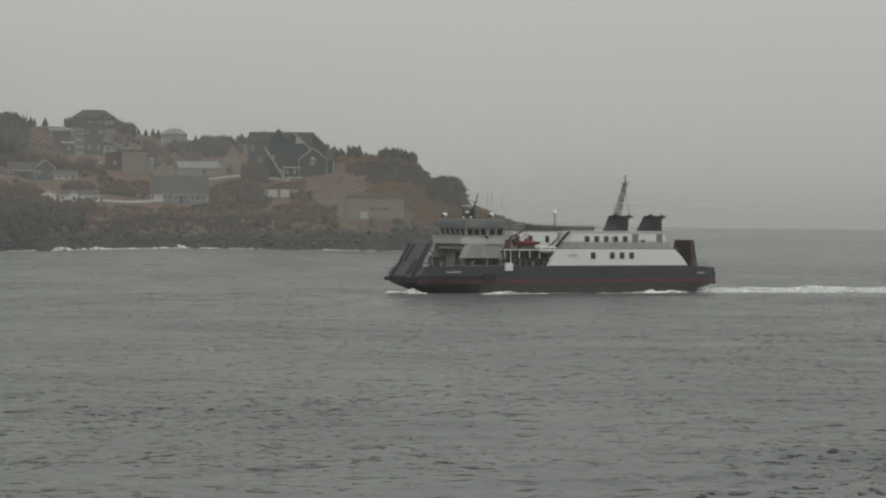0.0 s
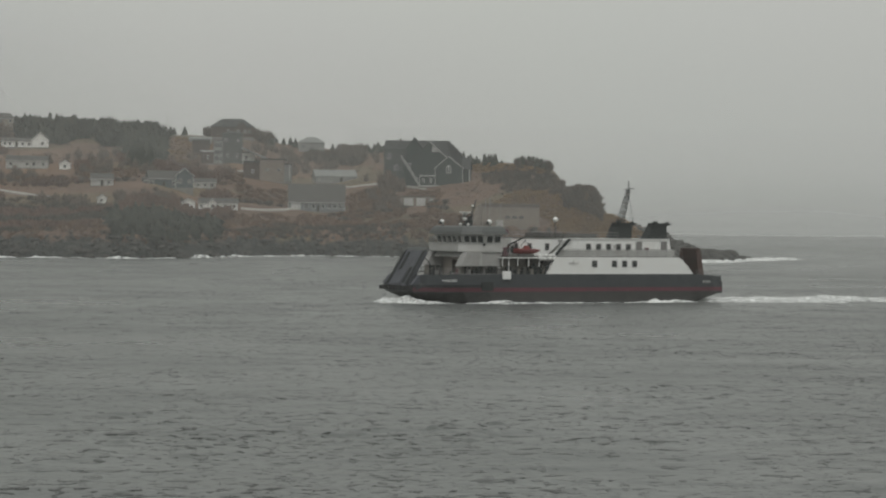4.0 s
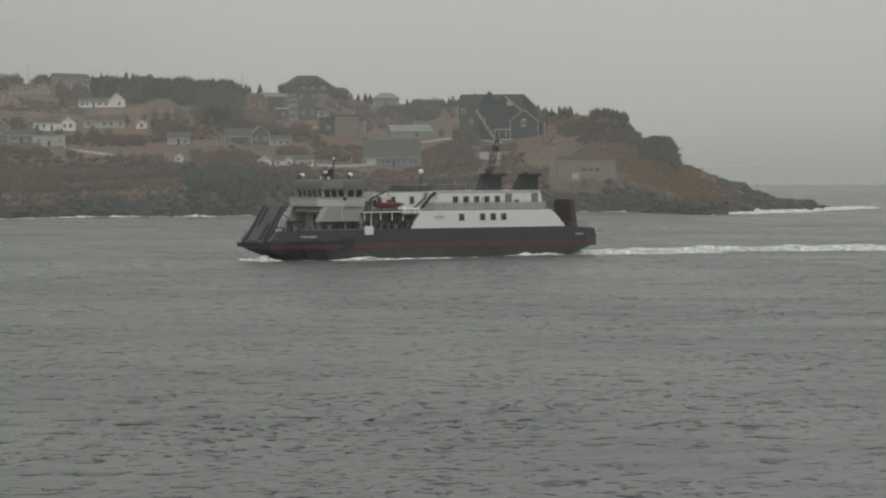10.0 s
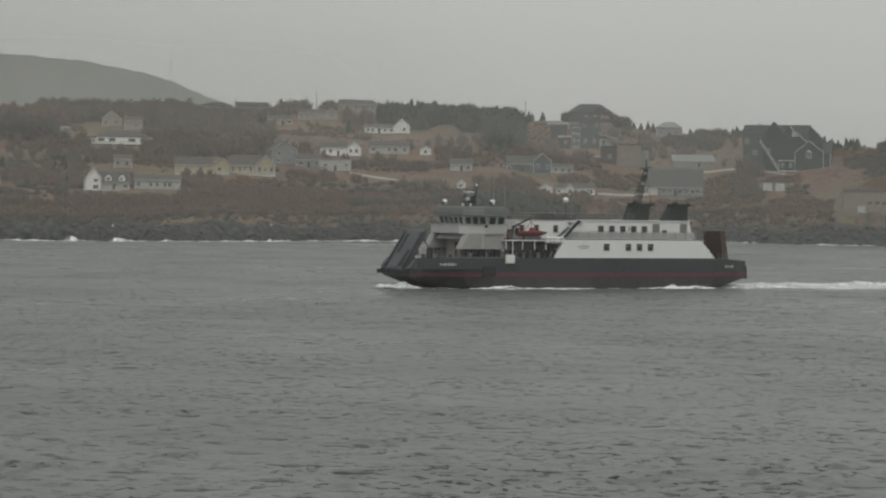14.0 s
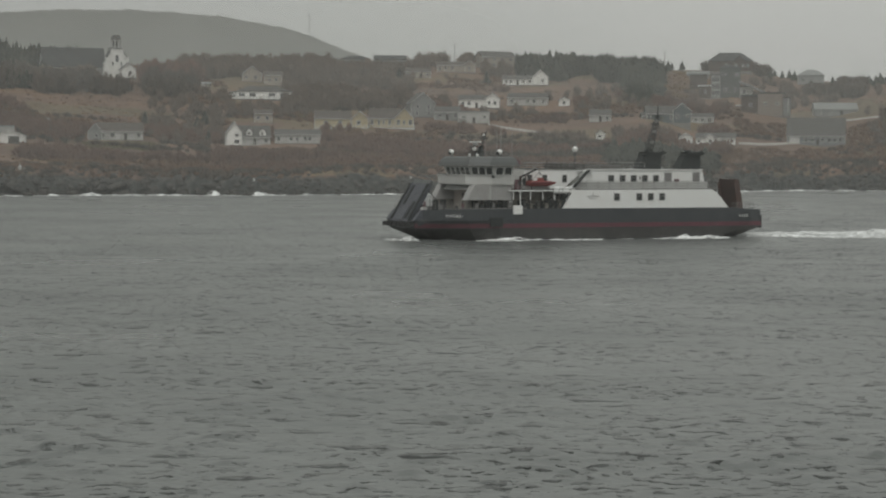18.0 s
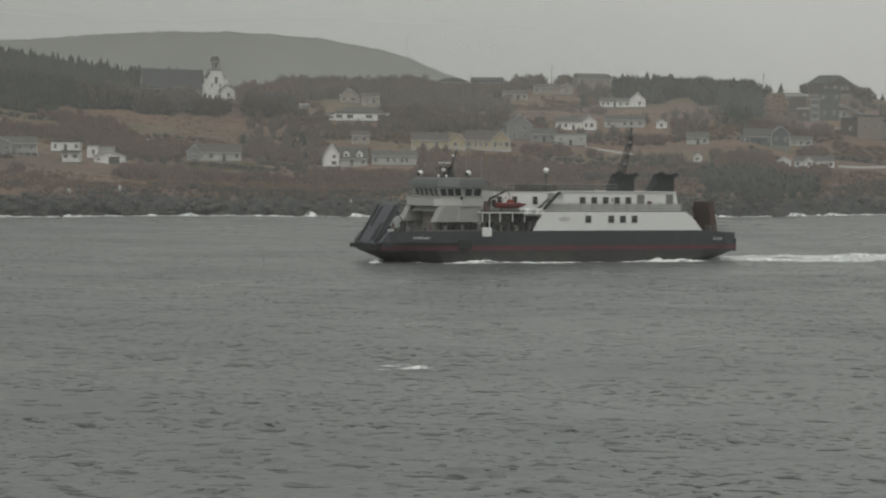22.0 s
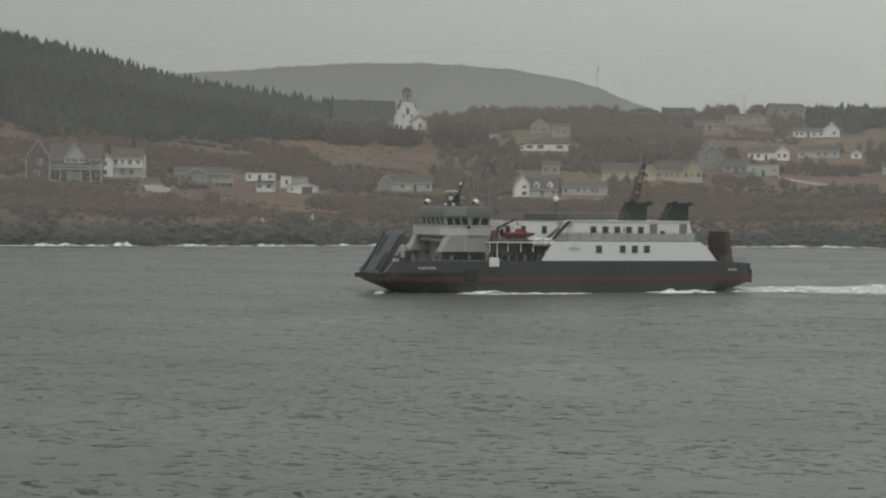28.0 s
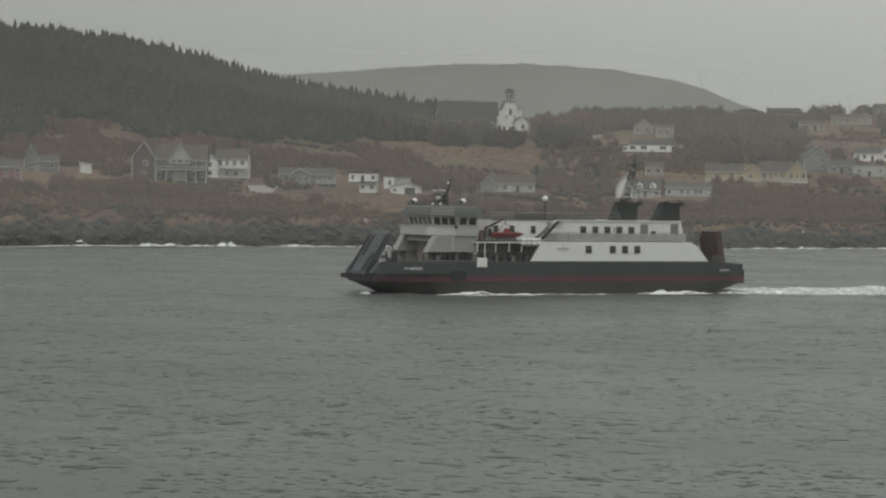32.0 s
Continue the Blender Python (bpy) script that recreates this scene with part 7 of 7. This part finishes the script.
# ---- sea ----
def sea_material():
    m = bpy.data.materials.new("sea_water")
    m.use_nodes = True
    n, l = m.node_tree.nodes, m.node_tree.links
    b = n["Principled BSDF"]
    b.inputs["Base Color"].default_value = (0.129, 0.139, 0.135, 1)
    b.inputs["Roughness"].default_value, b.inputs["IOR"].default_value = 0.16, 1.333
    tc = n.new("ShaderNodeTexCoord")
    mp = n.new("ShaderNodeMapping")
    mp.inputs["Rotation"].default_value[2] = radians(14)
    mp.inputs["Scale"].default_value = (1.0, 0.8, 1.0)
    n1, n2 = n.new("ShaderNodeTexNoise"), n.new("ShaderNodeTexNoise")
    n1.inputs["Scale"].default_value, n1.inputs["Detail"].default_value = 2.6, 8.0
    n2.inputs["Scale"].default_value, n2.inputs["Detail"].default_value = 0.035, 3.0
    bp = n.new("ShaderNodeBump")
    bp.inputs["Strength"].default_value, bp.inputs["Distance"].default_value = 1.0, 0.10
    mr = n.new("ShaderNodeMapRange")
    mr.inputs["From Min"].default_value, mr.inputs["From Max"].default_value = 0.35, 0.65
    mr.inputs["To Min"].default_value, mr.inputs["To Max"].default_value = 0.27, 0.38
    l.new(tc.outputs["Object"], mp.inputs[0])
    l.new(mp.outputs[0], n1.inputs["Vector"])
    l.new(tc.outputs["Object"], n2.inputs["Vector"])
    # short steep wavelets that stand apart from one another, in gusty patches
    n3, mp3, r3, ml, ad, n4, r4 = (n.new("ShaderNodeTexNoise"), n.new("ShaderNodeMapping"), n.new("ShaderNodeMapRange"), n.new("ShaderNodeMath"), n.new("ShaderNodeMath"), n.new("ShaderNodeTexNoise"), n.new("ShaderNodeMapRange"))
    mp3.inputs["Rotation"].default_value[2] = radians(8)
    mp3.inputs["Scale"].default_value = (0.62, 0.9, 1.0)
    n3.inputs["Scale"].default_value, n3.inputs["Detail"].default_value = 2.7, 2.0
    n4.inputs["Scale"].default_value, n4.inputs["Detail"].default_value = 0.11, 3.0
    r3.inputs["From Min"].default_value, r3.inputs["From Max"].default_value = 0.58, 0.72
    r4.inputs["From Min"].default_value, r4.inputs["From Max"].default_value = 0.42, 0.66
    r4.inputs["To Min"].default_value, r4.inputs["To Max"].default_value = 1.4, 18.0
    mp4 = n.new("ShaderNodeMapping")
    mp4.inputs["Rotation"].default_value[2] = radians(8)
    mp4.inputs["Scale"].default_value = (0.5, 1.3, 1.0)
    l.new(tc.outputs["Object"], mp4.inputs[0])
    ml.operation, ad.operation = "MULTIPLY", "ADD"
    l.new(tc.outputs["Object"], mp3.inputs[0])
    l.new(mp3.outputs[0], n3.inputs["Vector"])
    l.new(mp4.outputs[0], n4.inputs["Vector"])
    l.new(n3.outputs["Fac"], r3.inputs["Value"])
    l.new(n4.outputs["Fac"], r4.inputs["Value"])
    l.new(r3.outputs[0], ml.inputs[0])
    l.new(r4.outputs[0], ml.inputs[1])
    # the wavelets stand on the backs and crests of the larger waves
    zz, rz, mz, soft = n.new("ShaderNodeSeparateXYZ"), n.new("ShaderNodeMapRange"), n.new("ShaderNodeMath"), n.new("ShaderNodeMath")
    rz.inputs["From Min"].default_value, rz.inputs["From Max"].default_value = -0.04, 0.16
    rz.inputs["To Min"].default_value, rz.inputs["To Max"].default_value = 0.30, 1.7
    mz.operation, soft.operation, soft.inputs[1].default_value = "MULTIPLY", "MULTIPLY", 0.34
    l.new(tc.outputs["Object"], zz.inputs[0])
    l.new(zz.outputs["Z"], rz.inputs["Value"])
    l.new(ml.outputs[0], mz.inputs[0])
    l.new(rz.outputs[0], mz.inputs[1])
    l.new(n1.outputs["Fac"], soft.inputs[0])
    # broader wavelets, which still show far out
    n5, r5, sum5 = n.new("ShaderNodeTexNoise"), n.new("ShaderNodeMapRange"), n.new("ShaderNodeMath")
    n5.inputs["Scale"].default_value, n5.inputs["Detail"].default_value = 0.85, 2.0
    r5.inputs["From Min"].default_value, r5.inputs["From Max"].default_value = 0.615, 0.78
    r5.inputs["To Max"].default_value = 8.5
    r3.interpolation_type = r5.interpolation_type = "SMOOTHSTEP"
    sum5.operation = "ADD"
    l.new(mp3.outputs[0], n5.inputs["Vector"])
    l.new(n5.outputs["Fac"], r5.inputs["Value"])
    l.new(mz.outputs[0], sum5.inputs[0])
    l.new(r5.outputs[0], sum5.inputs[1])
    l.new(sum5.outputs[0], ad.inputs[0])
    l.new(soft.outputs[0], ad.inputs[1])
    l.new(ad.outputs[0], bp.inputs["Height"])
    l.new(n2.outputs["Fac"], mr.inputs["Value"])
    l.new(mr.outputs[0], b.inputs["Roughness"])
    l.new(bp.outputs[0], b.inputs["Normal"])
    return m


def waves(x, y):
    """Wind chop over a low swell with long crests: the height of the sea."""
    wr = np.random.default_rng(3)
    z = np.zeros(x.shape)
    # long-crested waves that run in from the open water
    for i in range(9):
        wl_ = 4.2 * 1.18 ** i
        t = radians(-97) + wr.normal(0, 0.26)
        k = 2 * math.pi / wl_
        ph = (x * math.cos(t) + y * math.sin(t)) * k + wr.uniform(0, 6.28) + 2.2 * fbm(x / (wl_ * 3.2), y / (wl_ * 2.2), 2, 150 + i)
        group = np.clip(0.55 + 1.5 * fbm(x / (wl_ * 5), y / (wl_ * 3), 2, 170 + i), 0, 1.6)
        c = 0.5 + 0.5 * np.sin(ph)
        z += 0.030 * (wl_ / 8) ** 0.45 * group * (2 * c ** 2.2 - 0.75)
    for i in range(24):
        wl_ = 0.8 * 1.105 ** i
        t = radians(-100) + wr.normal(0, 0.8 if wl_ < 5 else 0.45)
        amp = 0.0105 * wl_ if wl_ < 2.0 else 0.0105 * 2.0 * (wl_ / 2.0) ** -0.05
        k = 2 * math.pi / wl_
        ph = (x * math.cos(t) + y * math.sin(t)) * k + wr.uniform(0, 6.28) + 2.6 * fbm(x / (wl_ * 2.6), y / (wl_ * 2.6), 1, 50 + i)
        c = 0.5 + 0.5 * np.sin(ph)
        z += 0.19 * amp * (2 * c ** 1.7 - 0.85)
    # sharp little peaks in scattered patches
    patch = np.clip(0.30 + 1.9 * fbm(x / 14, y / 6, 3, 121), 0, 1.3)
    peaks = np.clip(fbm(x / 1.2, y / 0.75, 3, 67) - 0.12, 0, 1) ** 1.3 * np.clip(1.3 - y / 210, 0.25, 1)
    z += 0.045 * fbm(x / 3.4, y / 2.3, 3, 61) + 0.24 * patch * peaks
    return z * (0.95 + 0.8 * fbm(x / 34, y / 30, 3, 99))


sa = np.concatenate([np.linspace(-180, -36, 40)[:-1], np.linspace(-36, 36, 620), np.linspace(36, 180, 40)[1:]])
sr = np.concatenate([np.linspace(1, 44, 8), 45 * np.exp(np.linspace(0, math.log(760 / 45), 900)), np.geomspace(790, 4700, 30)])
SA, SR = np.meshgrid(sa, sr, indexing="ij")
sx, sy = SR * np.sin(np.radians(SA)), SR * np.cos(np.radians(SA))
sz = waves(sx, sy) * np.clip((np.abs(SA) < 35.5) * 1.0, 0, 1) * np.clip(1.25 - SR / 900, 0.15, 1) * np.clip((SR - 30) / 20, 0, 1)
sea = new("water", grid_mesh("water", np.stack([sx, sy, sz], -1), len(sa), len(sr), [sea_material()]))
tagged(sea, "grey choppy sea under an overcast sky", "water", kind="structure")


def foam_material(name, scale, cover, soft=0.12, stretch=(1, 1, 1)):
    """White foam with holes through which the water shows."""
    m = bpy.data.materials.new(name)
    m.use_nodes = True
    n, l = m.node_tree.nodes, m.node_tree.links
    b = n["Principled BSDF"]
    b.inputs["Base Color"].default_value, b.inputs["Roughness"].default_value = (0.80, 0.82, 0.81, 1), 0.8
    tc, mp, t, mr = n.new("ShaderNodeTexCoord"), n.new("ShaderNodeMapping"), n.new("ShaderNodeTexNoise"), n.new("ShaderNodeMapRange")
    mp.inputs["Scale"].default_value = stretch
    t.inputs["Scale"].default_value, t.inputs["Detail"].default_value = scale, 6.0
    mr.inputs["From Min"].default_value, mr.inputs["From Max"].default_value = cover - soft, cover + soft
    l.new(tc.outputs["Object"], mp.inputs[0])
    l.new(mp.outputs[0], t.inputs["Vector"])
    l.new(t.outputs["Fac"], mr.inputs["Value"])
    l.new(mr.outputs[0], b.inputs["Alpha"])
    return m


m_foam = foam_material("wake_foam", 2.4, 0.455, 0.15, (0.55, 1.0, 1.0))
m_bowfoam = foam_material("bow_foam", 1.3, 0.43, 0.13, (0.5, 1, 1))
m_crest = foam_material("crest_foam", 3.2, 0.43, 0.20, (0.7, 1, 1))
m_cap = foam_material("cap_foam", 2.2, 0.43, 0.10, (0.6, 1, 1))
m_surf = foam_material("surf_foam", 0.62, 0.455, 0.09)


def foam_strip(name, line, half, height, mat, seed, n_across=9, taper=True, rise=None, base=-0.14, rag=0.9):
    """A ridge of broken foam along a line of (x, y): uneven width and height."""
    pts = np.array(line, float)
    d = np.gradient(pts, axis=0)
    d /= np.linalg.norm(d, axis=1)[:, None]
    nn = np.stack([-d[:, 1], d[:, 0]], -1)
    s = np.concatenate([[0], np.cumsum(np.linalg.norm(np.diff(pts, axis=0), axis=1))])
    v = np.linspace(-1, 1, n_across)
    wob = 1 + 0.5 * fbm(s / 6, s * 0, 3, seed)
    hh = height * np.clip(0.55 + 0.9 * fbm(s / 4, s * 0 + 5, 3, seed + 1), 0.08, 2)
    if rise is not None:
        hh, wob = hh * rise, wob * (0.45 + 0.55 * np.minimum(rise, 1))
    if taper:
        e = np.clip(np.minimum(s, s[-1] - s) / 4, 0, 1)
        wob, hh = wob * (0.15 + 0.85 * e), hh * e
    co = np.zeros((len(pts), n_across, 3))
    off = v[None, :] * half * wob[:, None]
    co[..., 0] = pts[:, None, 0] + nn[:, None, 0] * off
    co[..., 1] = pts[:, None, 1] + nn[:, None, 1] * off
    co[..., 2] = hh[:, None] * (1 - v[None, :] ** 2) * (1 + rag * fbm(co[..., 0] / 1.1, co[..., 1] / 1.1, 3, seed + 2)) + base
    return grid_mesh(name, co, len(pts), n_across, [mat])


# broken water that goes along with the ferry
wake = thing("wake", "white churned wake trailing behind the ferry", "foam")


# ---- motion ----
# how far the ferry runs behind or ahead of an even course, in metres
SURGE = ((-40, -0.1), (0, -0.1), (1, 0.2), (2.5, 0.45), (4.5, 0.48), (6, 0.33), (8, 0.08), (10, -0.05), (13, -0.22), (16, -0.14), (18, -0.05), (20, 0.08), (32, 0.1))


def ferry_pose(t):
    """The ferry's place and heading: it comes in from the open sea and turns slowly towards the near shore."""
    u = (t - 16) / 16
    x = 8.347 - 65.281 * u + 8.925 * u * u + float(along(SURGE, t))
    y = 247.39 - 16.964 * u - 3.504 * u * u
    return pose(x, y, -0.08, 0, 0, 180 + math.degrees(0.4552 + 0.2022 * u))


# the wake lies along the ferry's own track
inv = ferry_pose(8.0).inverted()
track = [inv @ ferry_pose(8.0 - k * 0.25).translation for k in range(0, 120)]
line = [(p.x - 19.5, p.y) for p in track]
for name, dy, half, hgt, seed in (("wake_foam", 1.0, 4.8, 0.42, 3), ("wake_foam", -4.6, 3.2, 0.36, 7), ("wake_foam", 6.0, 2.3, 0.44, 11)):
    pts = [(x, y + dy * (1 + 0.010 * i)) for i, (x, y) in enumerate(line)]
    fo = new(name, foam_strip(name, pts, half, hgt, m_foam, seed))
    fo.parent = wake
bow_wave = thing("bow_wave", "white broken water along the ferry's waterline", "foam")
for s in (1, -1):
    # thin froth under the bow, then the wave that peels off the shoulder and a thin line aft
    for x0, x1, half, out, hgt, sd in ((21.0, 15.0, 0.5, 0.2, 0.2, 27), (15.6, 6.0, 1.1, 0.60, 0.42, 31), (8.5, -2.5, 1.0, 0.80, 0.38, 33), (3.0, -9.5, 0.75, 0.40, 0.34, 35), (-8.0, -21.5, 0.75, 0.45, 0.36, 39)):
        xs = np.linspace(x0, x1, 60)
        ys = np.interp(-xs, [-21, -18.2, -17, -15, -12, -8, 17, 19.5, 21.5], [2.2, 3.7, 4.6, 5.8, 6.8, 7.02, 7.02, 6.7, 5.8]) + out
        fo = new("side_foam", foam_strip("side_foam", [(x, s * y) for x, y in zip(xs, ys)], half, hgt, m_bowfoam, sd + s))
        fo.parent = bow_wave

# the crest thrown up before the bow; it sinks as the ferry slows down
bow_crest = thing("bow_crest", "white crest of broken water thrown up by the bow", "foam")
for s in (1, -1):
    plan = [(23.6, 0.0), (23.4, 1.6), (22.6, 3.4), (21.2, 5.0), (19.4, 6.2), (17.2, 7.1), (14.5, 7.9), (11.5, 8.3)]
    k = np.linspace(0, len(plan) - 1, 90)
    xs, ys = np.interp(k, range(len(plan)), [p[0] for p in plan]), np.interp(k, range(len(plan)), [p[1] for p in plan])
    up = np.interp(k, (0, 1.2, 2.2, 3.2, 4.2, 5.5, 7), (0.8, 1.15, 1.0, 0.6, 0.32, 0.12, 0.02))
    fo = new("crest_foam", foam_strip("crest_foam", [(x, s * y) for x, y in zip(xs, ys)], 1.8, 0.85, m_crest, 51 + s, n_across=13, taper=False, rise=up, rag=0.45))
    fo.parent = bow_crest

# surf along the shore
for k, (a0, a1, half, hgt, off) in enumerate(((-31, -20, 3.2, 0.52, -3.0), (-20, -9, 3.2, 0.52, -3.0), (-9, 2.2, 3.2, 0.52, -3.0), (2.2, 9.5, 3.4, 0.60, -3.0), (9.5, 14.4, 2.0, 0.25, -2.5), (16.2, 19.2, 4.0, 0.8, -4.5), (17.6, 20.7, 8.5, 0.9, -9.0))):
    aa = np.linspace(a0, a1, 900)
    rr = along(SHORE, aa) + off + 2.5 * fbm(aa * 3, aa * 0, 3, 70 + k)
    fo = new("surf", foam_strip("surf", list(zip(rr * np.sin(np.radians(aa)), rr * np.cos(np.radians(aa)))), half, hgt, m_bowfoam if a0 > 16 else m_surf, 90 + k, rise=0.45 + 3.2 * np.clip(fbm(aa * 3.5, aa * 0 + 3, 4, 170 + k) - 0.10, 0, 0.5)))
    tagged(fo, "white surf breaking along the rocky shore", "surf", kind="stuff")


def broken_crest(length, seed, tall=0.42):
    """A short crest of foam where a wave breaks: a clump of ragged streaks, thickest in the middle."""
    cap = thing("whitecap", "small broken wave crest with white foam", "foam", group="whitecaps")
    rr = random.Random(seed)
    for k in range(7):
        w = length * rr.uniform(0.22, 0.60)
        cx, cy = rr.uniform(-0.35, 0.35) * length, rr.uniform(-1.5, 1.2)
        xs = np.linspace(-w / 2, w / 2, 18)
        ys = cy + 0.22 * np.sin(xs * 2.1 + k) + xs * rr.uniform(-0.25, 0.4)
        fo = new("cap_foam", foam_strip("cap_foam", [(cx + a, b) for a, b in zip(xs, ys)], rr.uniform(0.16, 0.36), tall * rr.uniform(0.5, 1.1), m_cap, seed + k))
        fo.parent = cap
    return cap


caps = []
for x, y, length, t0, seed in ((-13.0, 98.0, 3.0, 22.3, 5), (-38.2, 160.0, 4.2, 23.5, 15), (-35.0, 185.5, 3.5, 29.7, 25), (-13.0, 94.5, 1.8, 24.6, 35), (-73.8, 250.3, 0.9, 30.1, 45)):
    caps.append((broken_crest(length, seed), x, y, t0))


def spray_burst(a, width, height, seed):
    """Spray thrown up where a swell hits the rocks: a ragged clump of white peaks."""
    r = float(along(SHORE, a)) - 2.0
    burst = thing("surf_burst", "white burst of spray against the shore rocks", "surf", group="bursts of surf")
    rr = random.Random(seed)
    line = [((k / 39 - 0.5) * width, 0.5 * math.sin(k * 0.7 + seed)) for k in range(40)]
    up = [max(0.1, math.exp(-((k / 39 - 0.5 + 0.12 * math.sin(seed)) / 0.22) ** 2) * rr.uniform(0.7, 1.2)) for k in range(40)]
    fo = new("spray", foam_strip("spray", line, 1.3, height, m_crest, seed, rise=np.array(up)))
    fo.parent = burst
    return burst, pose(r * math.sin(radians(a)), r * math.cos(radians(a)), 0, 0, 0, -a)


bursts = []
for a, width, height, t0, seed in ((7.1, 7, 1.5, 0.0, 3), (3.25, 7, 1.0, 0.4, 5), (0.68, 8, 1.1, 8.0, 7), (-4.14, 11, 2.6, 12.0, 9), (-6.87, 8, 2.2, 19.0, 11), (-11.73, 6, 1.6, 24.0, 13), (-22.17, 8, 1.3, 31.0, 15), (-18.2, 6, 0.9, 31.2, 17), (18.95, 9, 3.2, 8.0, 19)):
    bursts.append((*spray_burst(a, width, height, seed), t0, height))


def motions():
    # each crest comes up as its wave breaks, runs on with it and sinks back
    for cap, x, y, t0 in caps:
        ahead = [(t, pose(x - 0.5 * (t - t0), y - 3.0 * (t - t0), z)) for t, z in ((t0 - 1.5, -0.9), (t0 - 0.7, 0.05), (t0 + 0.6, 0.14), (t0 + 1.3, 0.0), (t0 + 2.2, -0.9))]
        walk(cap, [(0, ahead[0][1])] + ahead + [(32, ahead[-1][1])] if ahead[-1][0] < 32 else [(0, ahead[0][1])] + ahead[:-1] + [(32, ahead[-1][1])])
    # spray leaps up and falls back
    for burst, m, t0, height in bursts:
        low, rows = pose(0, 0, -height * 2.2) @ m, []
        for t, k in ((t0 - 0.9, 1.0), (t0 - 0.2, 0.0), (t0 + 0.25, 0.0), (t0 + 1.3, 1.0)):
            if 0 < t < 32:
                rows.append((t, pose(0, 0, -height * 2.2 * k) @ m))
        walk(burst, [(0, m if t0 < 0.3 else low)] + rows + [(32, low)])
    for ob in (ferry, wake, bow_wave):
        walk(ob, [(t, ferry_pose(t)) for t in range(0, 33)])
    # the crest rises and falls as the bow pitches
    swell = ((0, 0.6), (1, 0.8), (2, 0.7), (3.5, 0.85), (5, 0.95), (6, 0.95), (7, 1.0), (8, 1.0), (9, 1.0), (10, 0.55), (11, 0.5), (12, 0.65), (13, 0.45), (14, 0.65), (15.5, 0.4), (17, 0.10), (18, 0.4), (19, 0.3), (20, 0.35), (21, 0.3), (22, 0.15), (23, 0.3), (24, 0.5), (25, 0.25), (26.5, 0.2), (28, 0.1), (30, 0.05), (32, 0.12))
    walk(bow_crest, [(t, pose(0, 0, 0.95 * k - 0.95) @ ferry_pose(t)) for t, k in swell])
    walk(sea, [(t, pose(8 - 0.5 * t, 10 - 2.0 * t, -0.2)) for t in range(0, 33, 4)])


motions()
